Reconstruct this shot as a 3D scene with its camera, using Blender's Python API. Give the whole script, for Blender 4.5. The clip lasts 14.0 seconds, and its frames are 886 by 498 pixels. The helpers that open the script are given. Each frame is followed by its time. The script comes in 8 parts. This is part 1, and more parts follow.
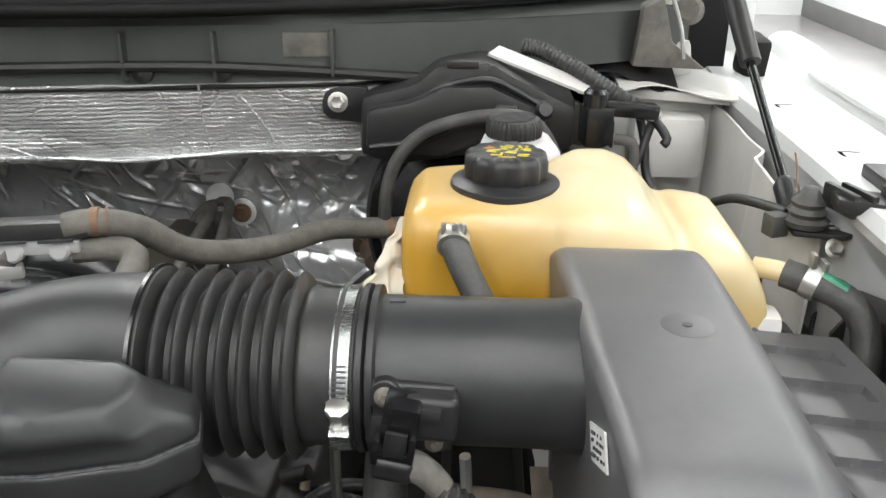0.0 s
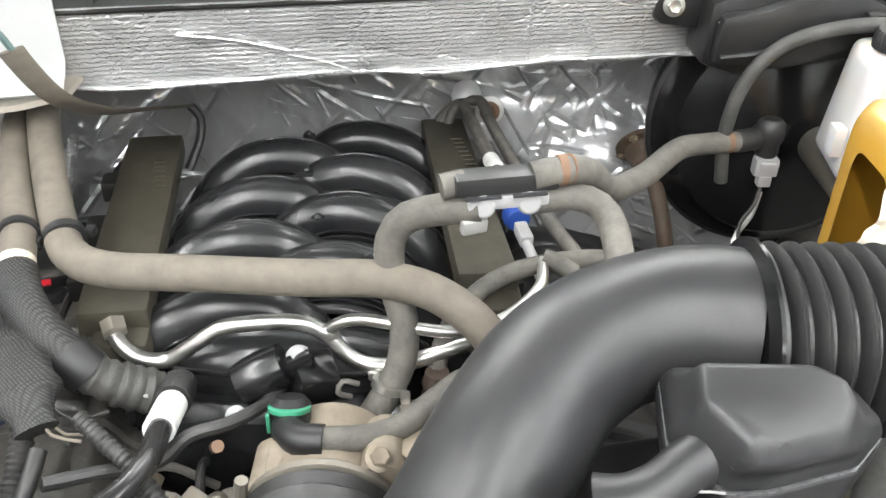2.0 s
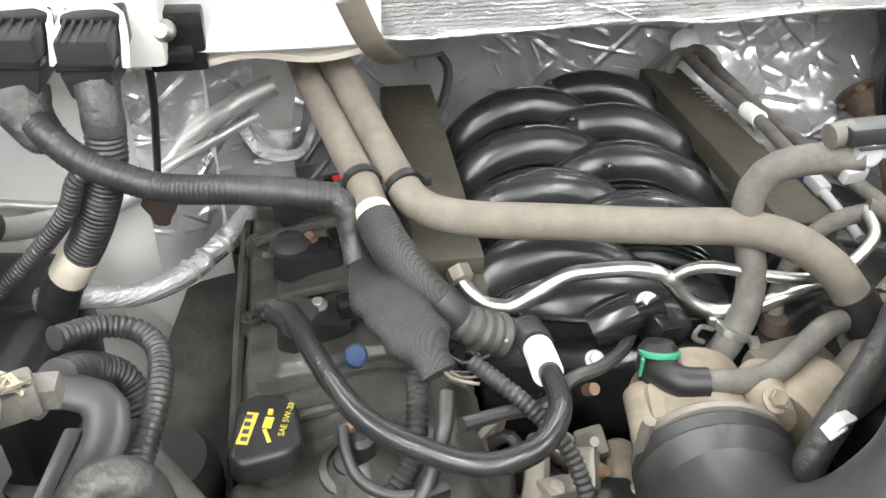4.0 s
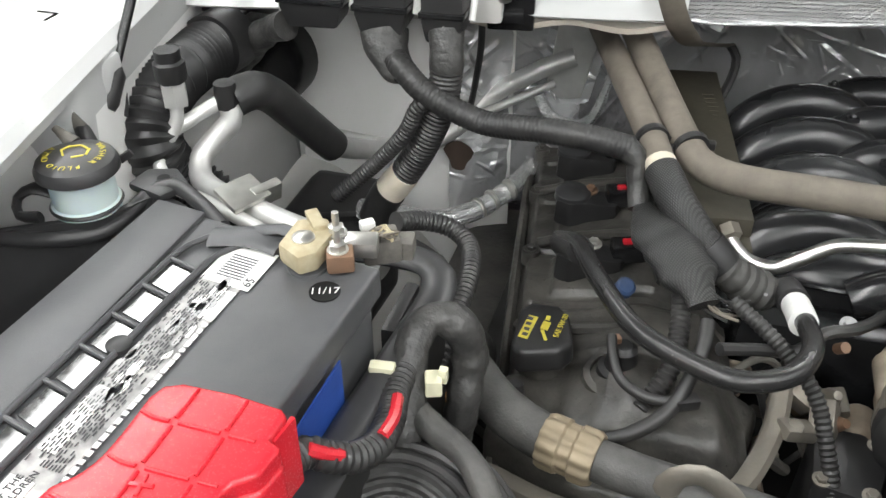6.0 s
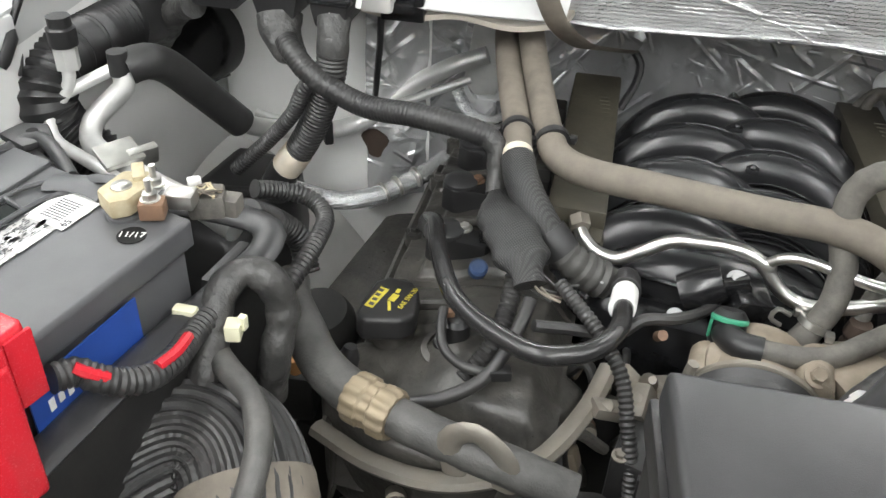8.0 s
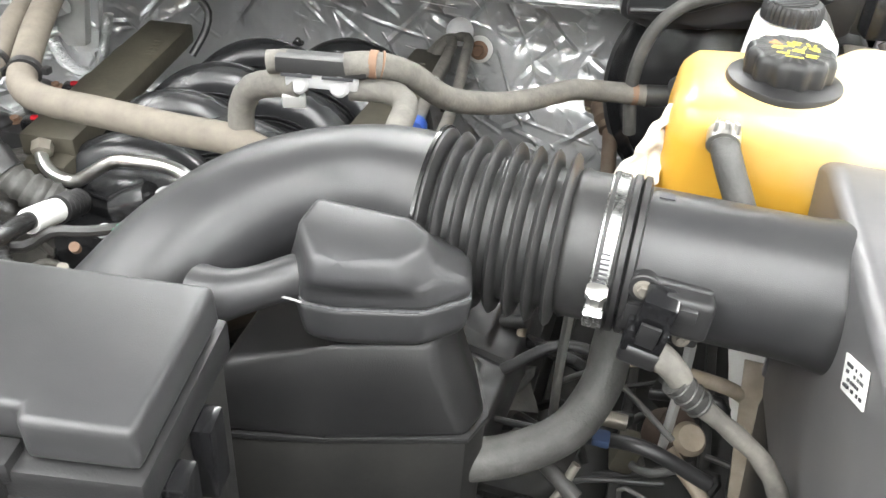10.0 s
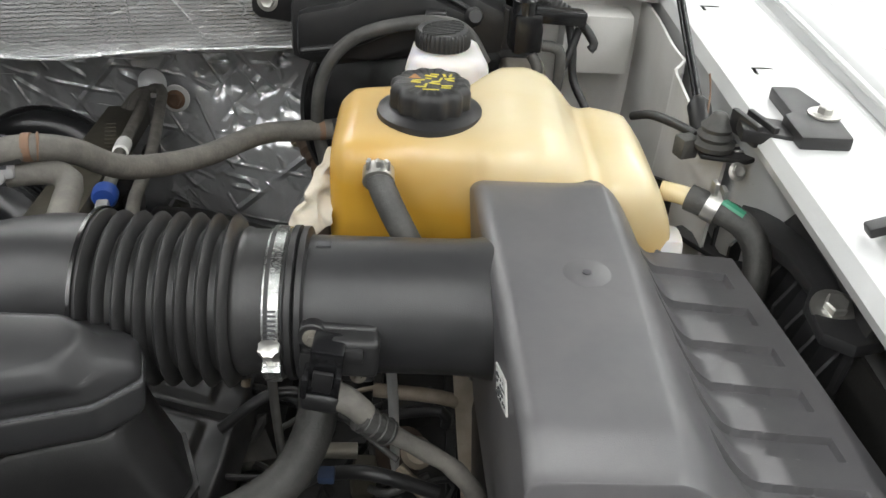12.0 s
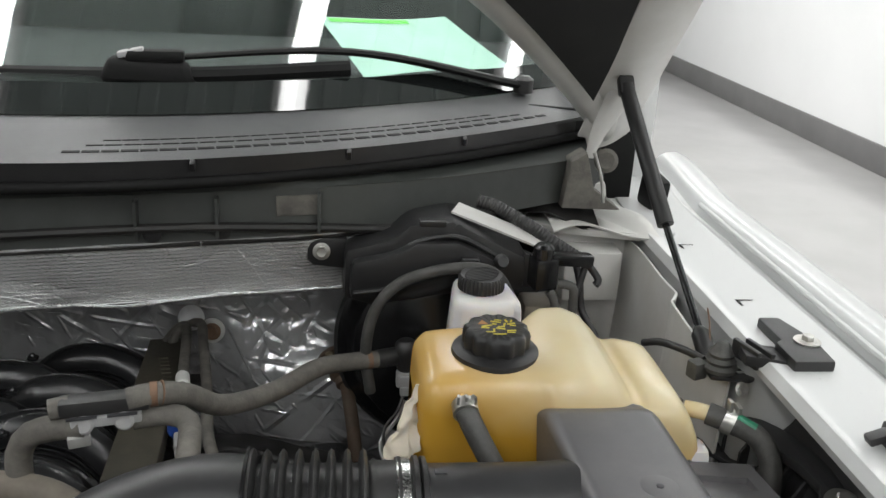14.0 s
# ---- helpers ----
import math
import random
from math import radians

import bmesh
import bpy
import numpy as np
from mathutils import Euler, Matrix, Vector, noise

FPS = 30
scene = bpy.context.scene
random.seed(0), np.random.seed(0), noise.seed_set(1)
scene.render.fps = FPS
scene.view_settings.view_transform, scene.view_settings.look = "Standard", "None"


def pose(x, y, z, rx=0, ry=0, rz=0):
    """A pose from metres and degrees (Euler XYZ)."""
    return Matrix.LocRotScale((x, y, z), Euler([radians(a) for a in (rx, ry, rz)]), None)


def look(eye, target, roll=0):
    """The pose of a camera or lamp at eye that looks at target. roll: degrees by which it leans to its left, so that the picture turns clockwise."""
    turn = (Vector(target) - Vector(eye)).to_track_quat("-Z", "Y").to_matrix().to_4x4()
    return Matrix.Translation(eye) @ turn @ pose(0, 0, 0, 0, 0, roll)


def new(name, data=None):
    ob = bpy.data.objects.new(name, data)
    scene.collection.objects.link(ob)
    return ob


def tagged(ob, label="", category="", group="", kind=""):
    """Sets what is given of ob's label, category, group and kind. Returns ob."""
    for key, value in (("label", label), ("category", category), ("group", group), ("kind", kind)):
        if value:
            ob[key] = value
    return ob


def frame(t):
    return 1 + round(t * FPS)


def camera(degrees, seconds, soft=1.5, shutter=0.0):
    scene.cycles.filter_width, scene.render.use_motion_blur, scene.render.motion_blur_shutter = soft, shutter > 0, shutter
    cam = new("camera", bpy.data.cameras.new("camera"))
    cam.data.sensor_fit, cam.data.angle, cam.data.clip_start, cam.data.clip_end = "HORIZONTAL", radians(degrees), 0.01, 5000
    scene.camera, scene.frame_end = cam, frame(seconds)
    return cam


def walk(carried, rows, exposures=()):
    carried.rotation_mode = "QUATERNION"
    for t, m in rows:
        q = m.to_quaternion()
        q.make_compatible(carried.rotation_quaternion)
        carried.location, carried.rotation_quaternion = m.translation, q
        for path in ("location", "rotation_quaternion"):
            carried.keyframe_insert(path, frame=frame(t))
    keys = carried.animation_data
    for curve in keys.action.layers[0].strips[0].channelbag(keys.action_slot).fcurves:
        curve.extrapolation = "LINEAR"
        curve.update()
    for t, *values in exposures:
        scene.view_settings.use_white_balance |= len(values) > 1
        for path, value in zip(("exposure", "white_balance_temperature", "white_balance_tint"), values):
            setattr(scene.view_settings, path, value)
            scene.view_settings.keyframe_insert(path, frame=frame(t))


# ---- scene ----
cam = camera(53.8, 14.0)
EXPO = [(0, -0.15), (0.6, -0.1), (1.5, 0.57), (2.0, 0.7), (3.0, 0.7), (4.0, 0.85), (5.3, 0.35), (6.5, -0.15), (7.2, -0.15), (9.5, 1.1), (10, 1.1), (10.5, 0.5), (11, 0.2), (11.5, -0.1), (12.0, -0.45), (12.5, -0.7), (13, -0.8), (14, -1.1)]
PATH = [
    (0, (0.04, 0.01, 1.493), (-0.037, 1.852, 0.717), 0.8),
    (0.5, (0.034, 0.086, 1.492), (-0.038, 1.873, 0.597), 0.3),
    (1, (-0.085, 0.088, 1.506), (-0.128, 1.829, 0.523), 0.4),
    (1.5, (-0.244, 0.078, 1.524), (-0.255, 1.782, 0.477), 0.8),
    (2, (-0.355, 0.073, 1.545), (-0.338, 1.744, 0.445), 1.3),
    (2.5, (-0.446, 0.087, 1.547), (-0.401, 1.733, 0.411), 1.5),
    (3, (-0.532, 0.094, 1.541), (-0.48, 1.719, 0.376), 1.4),
    (3.5, (-0.59, 0.08, 1.54), (-0.538, 1.695, 0.362), 1.4),
    (4, (-0.641, 0.06, 1.546), (-0.623, 1.665, 0.353), 1.4),
    (4.2, (-0.66, 0.049, 1.55), (-0.686, 1.651, 0.353), 1.1),
    (6.3, (-0.678, -0.095, 1.56), (-1.206, 1.441, 0.392), -0.3),
    (6.5, (-0.67, -0.098, 1.561), (-1.219, 1.435, 0.399), -0.2),
    (7, (-0.641, -0.098, 1.561), (-1.214, 1.43, 0.405), 1.1),
    (7.2, (-0.619, -0.098, 1.561), (-1.196, 1.432, 0.408), 1.4),
    (9.3, (-0.225, -0.042, 1.558), (-0.715, 1.511, 0.395), 3.6),
    (9.5, (-0.169, -0.036, 1.551), (-0.654, 1.522, 0.396), 3.3),
    (10, (-0.023, -0.004, 1.537), (-0.437, 1.582, 0.391), 3.8),
    (10.5, (0.024, 0.015, 1.541), (-0.229, 1.639, 0.402), 4.2),
    (11, (0.039, 0.018, 1.553), (-0.078, 1.659, 0.415), 4.4),
    (11.5, (0.047, 0.014, 1.566), (0.028, 1.666, 0.439), 3.1),
    (12, (0.055, 0.009, 1.575), (0.112, 1.676, 0.472), 2.9),
    (12.5, (0.044, -0.003, 1.599), (0.153, 1.697, 0.551), 2.8),
    (13, (0.014, -0.026, 1.616), (0.162, 1.722, 0.655), 2.8),
    (13.5, (-0.03, -0.058, 1.632), (0.15, 1.745, 0.785), 2.9),
    (14, (-0.087, -0.093, 1.667), (0.135, 1.766, 0.966), 3.2),
]
walk(cam, [(t, look(eye, target, roll)) for t, eye, target, roll in PATH], EXPO)


# ---- light ----
world = bpy.data.worlds.new("world")
scene.world = world
world.use_nodes = True
world.node_tree.nodes["Background"].inputs[0].default_value = (0.9, 0.95, 1.0, 1)
world.node_tree.nodes["Background"].inputs[1].default_value = 0.05


def ceiling_lamp(x, y, sx, sy, watts, spread=180, z=3.55):
    lamp = bpy.data.lights.new("tube_lamp", "AREA")
    lamp.shape, lamp.size, lamp.size_y, lamp.energy, lamp.color = "RECTANGLE", sx, sy, watts, (1.0, 1.0, 0.99)
    lamp.spread = radians(spread)
    ob = new("tube_lamp", lamp)
    ob.location = (x, y, z)
    return ob


for lx, w, spread in ((-3.0, 270, 180), (-1.4, 280, 180), (0.35, 250, 180), (2.0, 200, 180), (3.0, 330, 100)):
    ceiling_lamp(lx, 2.2, 0.16, 15.0, w, spread)


# ---- materials ----
def material(name, col, rough=0.5, metal=0.0, col2=None, scale=30.0, mix=0.5, fine=250.0, bump=0.15, depth=0.0006,
             dust=None, dust_amount=0.0, coat=0.0, rough_var=0.12, stretch=None, sss=0.0, trans=0.0, emit=0.0):
    """A surface with broad patches of a second colour, fine grain, uneven gloss, relief, and dust that has settled in blotches."""
    m = bpy.data.materials.new(name)
    m.use_nodes = True
    nt = m.node_tree
    n, link = nt.nodes, nt.links.new
    b = n["Principled BSDF"]
    co = n.new("ShaderNodeTexCoord")
    src = co.outputs["Object"]
    if stretch:
        mp = n.new("ShaderNodeMapping")
        mp.inputs["Scale"].default_value = stretch
        link(src, mp.inputs["Vector"])
        src = mp.outputs["Vector"]
    big, small = n.new("ShaderNodeTexNoise"), n.new("ShaderNodeTexNoise")
    big.inputs["Scale"].default_value, big.inputs["Detail"].default_value = scale, 5
    small.inputs["Scale"].default_value, small.inputs["Detail"].default_value = fine, 3
    link(src, big.inputs["Vector"])
    link(src, small.inputs["Vector"])
    ramp = n.new("ShaderNodeMapRange")
    ramp.inputs["From Min"].default_value, ramp.inputs["From Max"].default_value = 0.35, 0.65
    ramp.inputs["To Max"].default_value = mix
    link(big.outputs["Fac"], ramp.inputs["Value"])
    cm = n.new("ShaderNodeMix")
    cm.data_type = "RGBA"
    c2 = col2 or tuple(c * 0.7 for c in col)
    cm.inputs["A"].default_value, cm.inputs["B"].default_value = (*col, 1), (*c2, 1)
    link(ramp.outputs["Result"], cm.inputs["Factor"])
    out = cm.outputs["Result"]
    rsum = n.new("ShaderNodeMath")
    rsum.operation = "MULTIPLY_ADD"
    rsum.inputs[1].default_value, rsum.inputs[2].default_value = rough_var, rough - rough_var / 2
    link(small.outputs["Fac"], rsum.inputs[0])
    rout = rsum.outputs[0]
    if dust:
        dn = n.new("ShaderNodeTexNoise")
        dn.inputs["Scale"].default_value, dn.inputs["Detail"].default_value, dn.inputs["Roughness"].default_value = scale * 0.7, 8, 0.7
        link(src, dn.inputs["Vector"])
        dr = n.new("ShaderNodeMapRange")
        dr.inputs["From Min"].default_value, dr.inputs["From Max"].default_value = 0.3, 0.72
        dr.inputs["To Max"].default_value = dust_amount
        link(dn.outputs["Fac"], dr.inputs["Value"])
        dm = n.new("ShaderNodeMix")
        dm.data_type = "RGBA"
        dm.inputs["B"].default_value = (*dust, 1)
        link(dr.outputs["Result"], dm.inputs["Factor"])
        link(out, dm.inputs["A"])
        out = dm.outputs["Result"]
    link(out, b.inputs["Base Color"])
    link(rout, b.inputs["Roughness"])
    b.inputs["Metallic"].default_value = metal
    b.inputs["Coat Weight"].default_value = coat
    b.inputs["Subsurface Weight"].default_value = sss
    b.inputs["Subsurface Radius"].default_value = (0.03, 0.02, 0.01)
    b.inputs["Transmission Weight"].default_value = trans
    if emit:
        link(out, b.inputs["Emission Color"])
        b.inputs["Emission Strength"].default_value = emit
    if bump:
        bp = n.new("ShaderNodeBump")
        bp.inputs["Strength"].default_value, bp.inputs["Distance"].default_value = bump, depth
        link(small.outputs["Fac"], bp.inputs["Height"])
        link(bp.outputs["Normal"], b.inputs["Normal"])
    return m


DUST = (0.27, 0.24, 0.20)
BLACK = material("black_plastic", (0.012, 0.012, 0.013), 0.40, scale=14, dust=(0.06, 0.058, 0.056), dust_amount=0.3, bump=0.25, fine=900)
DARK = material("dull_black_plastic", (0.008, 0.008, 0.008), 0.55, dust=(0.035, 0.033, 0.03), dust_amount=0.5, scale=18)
SATIN = material("satin_grey_plastic", (0.026, 0.026, 0.028), 0.36, scale=10, dust=(0.075, 0.074, 0.072), dust_amount=0.35, bump=0.35, fine=1400, depth=0.0003)
LIDM = material("pale_dusted_satin_plastic", (0.094, 0.094, 0.099), 0.36, scale=10, dust=(0.175, 0.163, 0.163), dust_amount=0.5, bump=0.35, fine=1400, depth=0.0003)
MANIF = material("moulded_manifold_plastic", (0.012, 0.0125, 0.014), 0.24, scale=16, dust=(0.06, 0.06, 0.06), dust_amount=0.3, bump=0.15, fine=700)
GLOSS = material("glossy_black_plastic", (0.009, 0.009, 0.010), 0.20, scale=12, dust=(0.035, 0.035, 0.035), dust_amount=0.2, bump=0.08)
RUBBER = material("grey_rubber", (0.036, 0.0355, 0.034), 0.55, scale=45, dust=(0.13, 0.126, 0.118), dust_amount=0.6, bump=0.45, fine=400, depth=0.0009)
BELLOW = material("bellows_rubber", (0.018, 0.018, 0.019), 0.42, scale=22, dust=(0.08, 0.078, 0.074), dust_amount=0.4, bump=0.2, fine=700)
HOSE = material("dusty_hose_rubber", (0.075, 0.071, 0.065), 0.7, scale=45, dust=(0.21, 0.195, 0.17), dust_amount=0.75, bump=0.5, fine=350, depth=0.0009)
TANHOSE = material("tan_dusted_hose", (0.105, 0.092, 0.075), 0.75, scale=40, col2=(0.17, 0.148, 0.12), dust=(0.225, 0.196, 0.16), dust_amount=0.7, bump=0.3, fine=450)
BLACKHOSE = material("shiny_black_hose", (0.014, 0.014, 0.015), 0.25, scale=20, dust=(0.06, 0.058, 0.055), dust_amount=0.4)
LOOM = material("wire_loom_plastic", (0.016, 0.016, 0.017), 0.42, scale=35, dust=(0.08, 0.077, 0.072), dust_amount=0.45)
TAPE = material("cloth_tape", (0.024, 0.024, 0.024), 0.42, scale=60, dust=(0.095, 0.092, 0.086), dust_amount=0.5, bump=0.8, fine=110, depth=0.003, rough_var=0.25)
WHITE = material("white_body_paint", (0.53, 0.535, 0.532), 0.30, scale=5, mix=0.3, col2=(0.48, 0.483, 0.478), bump=0.02, coat=0.4)
# Lighter copy of the body white; stands in for light on the inner panels.
LITWHITE = material("lightened_white_inner_panel", (0.80, 0.80, 0.79), 0.35, scale=7, mix=0.3, col2=(0.72, 0.715, 0.70), dust=(0.55, 0.53, 0.49), dust_amount=0.2, bump=0.04)
WHITEDIRT = material("dusty_white_paint", (0.66, 0.655, 0.64), 0.45, scale=9, col2=(0.56, 0.55, 0.53), dust=(0.42, 0.40, 0.36), dust_amount=0.45, bump=0.05)
ENGINE = material("dusty_engine_plastic", (0.016, 0.016, 0.016), 0.34, scale=20, dust=(0.17, 0.158, 0.138), dust_amount=0.55, bump=0.6, fine=160, depth=0.0012, rough_var=0.3)
ALU = material("cast_aluminium", (0.26, 0.245, 0.22), 0.5, 0.55, scale=30, dust=(0.24, 0.20, 0.15), dust_amount=0.6, bump=0.5, fine=300)
TANALU = material("dusty_cast_metal", (0.33, 0.285, 0.23), 0.6, 0.2, scale=45, col2=(0.14, 0.115, 0.09), mix=0.7, dust=(0.24, 0.19, 0.135), dust_amount=0.75, bump=0.5, fine=300)
PIPE = material("aluminium_pipe", (0.70, 0.70, 0.69), 0.46, 0.6, scale=40, dust=(0.5, 0.48, 0.44), dust_amount=0.35)
CHROME = material("bright_steel_tube", (0.74, 0.73, 0.71), 0.30, 1.0, scale=60, dust=(0.36, 0.33, 0.28), dust_amount=0.2)
STEEL = material("zinc_steel", (0.58, 0.57, 0.54), 0.33, 0.9, scale=80, bump=0.2)
BAND = material("stainless_band", (0.70, 0.70, 0.69), 0.26, 1.0, scale=50, stretch=(1, 6, 6))
BRASS = material("yellow_zinc_screw", (0.50, 0.40, 0.22), 0.38, 0.85, scale=120)
RUST = material("rusty_metal", (0.06, 0.040, 0.030), 0.8, 0.1, scale=60, col2=(0.04, 0.03, 0.024), bump=0.6)
RUSTY = material("rusty_brown_steel", (0.085, 0.048, 0.031), 0.7, 0.15, scale=50, col2=(0.045, 0.035, 0.027), dust=(0.13, 0.108, 0.082), dust_amount=0.6, bump=0.6, fine=300)
BROWN = material("brown_dusted_cover", (0.036, 0.032, 0.023), 0.65, scale=28, dust=(0.078, 0.069, 0.049), dust_amount=0.7, bump=0.3)
RED = material("red_plastic", (0.52, 0.018, 0.030), 0.26, scale=12, mix=0.3, col2=(0.52, 0.02, 0.03), bump=0.1, fine=900, sss=0.05)
BLUE = material("blue_plastic", (0.02, 0.065, 0.30), 0.4)
GREEN = material("green_plastic", (0.04, 0.26, 0.15), 0.4)
YELLOW = material("yellow_print", (0.58, 0.49, 0.06), 0.55, scale=150, bump=0)
ORANGE = material("orange_clip", (0.42, 0.20, 0.07), 0.6, scale=60)
CREAM = material("cream_plastic", (0.68, 0.66, 0.48), 0.4)
PAPER = material("white_label", (0.78, 0.78, 0.76), 0.5, scale=80, col2=(0.62, 0.61, 0.58), mix=0.5, bump=0)
INK = material("label_ink", (0.05, 0.05, 0.055), 0.5, bump=0)
CLOTH = material("cream_cloth", (0.62, 0.56, 0.46), 0.9, scale=50, bump=0.6, fine=500, sss=0.1)
WASHER = material("washer_tank_plastic", (0.56, 0.66, 0.66), 0.4, scale=10, sss=0.3, bump=0.05)
PALEGREY = material("pale_grey_plastic", (0.40, 0.40, 0.41), 0.45, scale=40, dust=(0.30, 0.28, 0.25), dust_amount=0.4)
RESERVOIR = material("milky_plastic", (0.72, 0.70, 0.69), 0.38, scale=12, col2=(0.62, 0.60, 0.60), sss=0.3, bump=0.05)
BATTERY = material("battery_case", (0.058, 0.059, 0.064), 0.36, scale=14, dust=(0.13, 0.13, 0.13), dust_amount=0.4, bump=0.3, fine=1000)
GLASSY = material("strip_of_grey_film", (0.10, 0.10, 0.105), 0.28, 0.0, scale=30)
GREASE = material("corroded_terminal", (0.40, 0.34, 0.22), 0.6, 0.4, scale=90, col2=(0.55, 0.50, 0.36), bump=0.5)
FLOORM = material("polished_floor", (0.31, 0.305, 0.30), 0.16, scale=2.0, mix=0.3, bump=0.02, fine=60, rough_var=0.08)
WALLM = material("white_wall_paint", (0.80, 0.80, 0.80), 0.55, scale=1.5, mix=0.1, bump=0.1, fine=120)
DECK = material("painted_steel_deck", (0.74, 0.82, 0.79), 0.45, scale=1.2, mix=0.4, col2=(0.60, 0.68, 0.65), bump=0.05, fine=40)
BASEM = material("grey_baseboard", (0.16, 0.155, 0.155), 0.45, scale=3)
SHUTTER = material("grey_shutter_metal", (0.34, 0.35, 0.35), 0.4, 0.3, scale=3)
LIGHTM = material("tube_glow", (1, 1, 1), 0.5, bump=0, emit=14.0)
FACEM = material("dusty_cowl_face_plastic", (0.030, 0.033, 0.031), 0.5, scale=7, dust=(0.085, 0.09, 0.085), dust_amount=0.55, bump=0.3, fine=600)
COWLM = material("grained_cowl_plastic", (0.038, 0.039, 0.041), 0.45, scale=9, dust=(0.12, 0.12, 0.118), dust_amount=0.4, bump=0.4, fine=1200, depth=0.0004)
BLACKGLASS = material("black_enamelled_glass", (0.008, 0.009, 0.009), 0.05, scale=20, bump=0)
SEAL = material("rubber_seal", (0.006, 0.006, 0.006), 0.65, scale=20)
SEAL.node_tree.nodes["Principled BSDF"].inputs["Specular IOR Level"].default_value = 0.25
CARPET = material("dark_trim", (0.022, 0.022, 0.023), 0.8, scale=8)
LINER = material("hood_liner_fleece", (0.016, 0.016, 0.016), 0.95, scale=25, bump=0.6, fine=900)


def foil_material():
    m = material("quilted_foil", (0.86, 0.865, 0.87), 0.27, 0.72, scale=18, mix=0.3, col2=(0.76, 0.76, 0.765), dust=(0.52, 0.51, 0.49), dust_amount=0.2, rough_var=0.0)
    nt = m.node_tree
    n, link = nt.nodes, nt.links.new
    b = n["Principled BSDF"]
    co = n.new("ShaderNodeTexCoord")
    wave = n.new("ShaderNodeTexWave")
    wave.bands_direction = "Z"
    wave.inputs["Scale"].default_value, wave.inputs["Distortion"].default_value = 62.0, 5.0
    wave.inputs["Detail"].default_value, wave.inputs["Detail Scale"].default_value = 3.0, 5.0
    crease = n.new("ShaderNodeTexVoronoi")
    crease.feature, crease.inputs["Scale"].default_value = "DISTANCE_TO_EDGE", 8.0
    warp = n.new("ShaderNodeTexNoise")
    warp.inputs["Scale"].default_value, warp.inputs["Detail"].default_value = 12.0, 6
    add = n.new("ShaderNodeVectorMath")
    add.operation = "MULTIPLY_ADD"
    add.inputs[1].default_value = (0.12, 0.12, 0.12)
    link(co.outputs["Object"], wave.inputs["Vector"])
    link(co.outputs["Object"], warp.inputs["Vector"])
    link(warp.outputs["Color"], add.inputs[0])
    link(co.outputs["Object"], add.inputs[2])
    link(add.outputs["Vector"], crease.inputs["Vector"])
    cr = n.new("ShaderNodeMapRange")
    cr.inputs["From Max"].default_value = 0.03
    link(crease.outputs["Distance"], cr.inputs["Value"])
    b1, b2, b3 = n.new("ShaderNodeBump"), n.new("ShaderNodeBump"), n.new("ShaderNodeBump")
    b1.inputs["Strength"].default_value, b1.inputs["Distance"].default_value = 0.6, 0.0014
    b2.inputs["Strength"].default_value, b2.inputs["Distance"].default_value = 0.5, 0.0016
    b3.inputs["Strength"].default_value, b3.inputs["Distance"].default_value = 0.5, 0.006
    link(wave.outputs["Fac"], b1.inputs["Height"])
    link(cr.outputs["Result"], b2.inputs["Height"])
    link(warp.outputs["Fac"], b3.inputs["Height"])
    link(b1.outputs["Normal"], b2.inputs["Normal"])
    link(b2.outputs["Normal"], b3.inputs["Normal"])
    link(b3.outputs["Normal"], b.inputs["Normal"])
    return m


def bottle_material():
    """Milky plastic that coolant has dyed amber up to its level."""
    m = material("amber_tank_plastic", (0.69, 0.63, 0.45), 0.26, scale=7, mix=0.6, col2=(0.64, 0.53, 0.29), sss=0.15, bump=0.0, rough_var=0.0)
    nt = m.node_tree
    n, link = nt.nodes, nt.links.new
    b = n["Principled BSDF"]
    co, sep, rng = n.new("ShaderNodeTexCoord"), n.new("ShaderNodeSeparateXYZ"), n.new("ShaderNodeMapRange")
    wob, wadd = n.new("ShaderNodeTexNoise"), n.new("ShaderNodeMath")
    wob.inputs["Scale"].default_value = 22.0
    wadd.operation = "MULTIPLY_ADD"
    wadd.inputs[1].default_value = 0.03
    link(co.outputs["Object"], sep.inputs["Vector"])
    link(co.outputs["Object"], wob.inputs["Vector"])
    link(wob.outputs["Fac"], wadd.inputs[0])
    link(sep.outputs["Z"], wadd.inputs[2])
    lean = n.new("ShaderNodeMath")
    lean.operation = "MULTIPLY_ADD"
    lean.inputs[1].default_value = 0.42
    link(sep.outputs["X"], lean.inputs[0])
    link(wadd.outputs[0], lean.inputs[2])
    link(lean.outputs[0], rng.inputs["Value"])
    rng.inputs["From Min"].default_value, rng.inputs["From Max"].default_value = 0.155, 0.272
    old = b.inputs["Base Color"].links[0].from_socket
    mx = n.new("ShaderNodeMix")
    mx.data_type = "RGBA"
    mx.inputs["A"].default_value = (0.50, 0.275, 0.034, 1)
    link(rng.outputs["Result"], mx.inputs["Factor"])
    link(old, mx.inputs["B"])
    link(mx.outputs["Result"], b.inputs["Base Color"])
    return m


def glass_material():
    m = bpy.data.materials.new("tinted_glass")
    m.use_nodes = True
    b = m.node_tree.nodes["Principled BSDF"]
    b.inputs["Base Color"].default_value = (0.80, 0.90, 0.86, 1)
    b.inputs["Roughness"].default_value, b.inputs["IOR"].default_value = 0.02, 1.5
    b.inputs["Transmission Weight"].default_value = 1.0
    return m


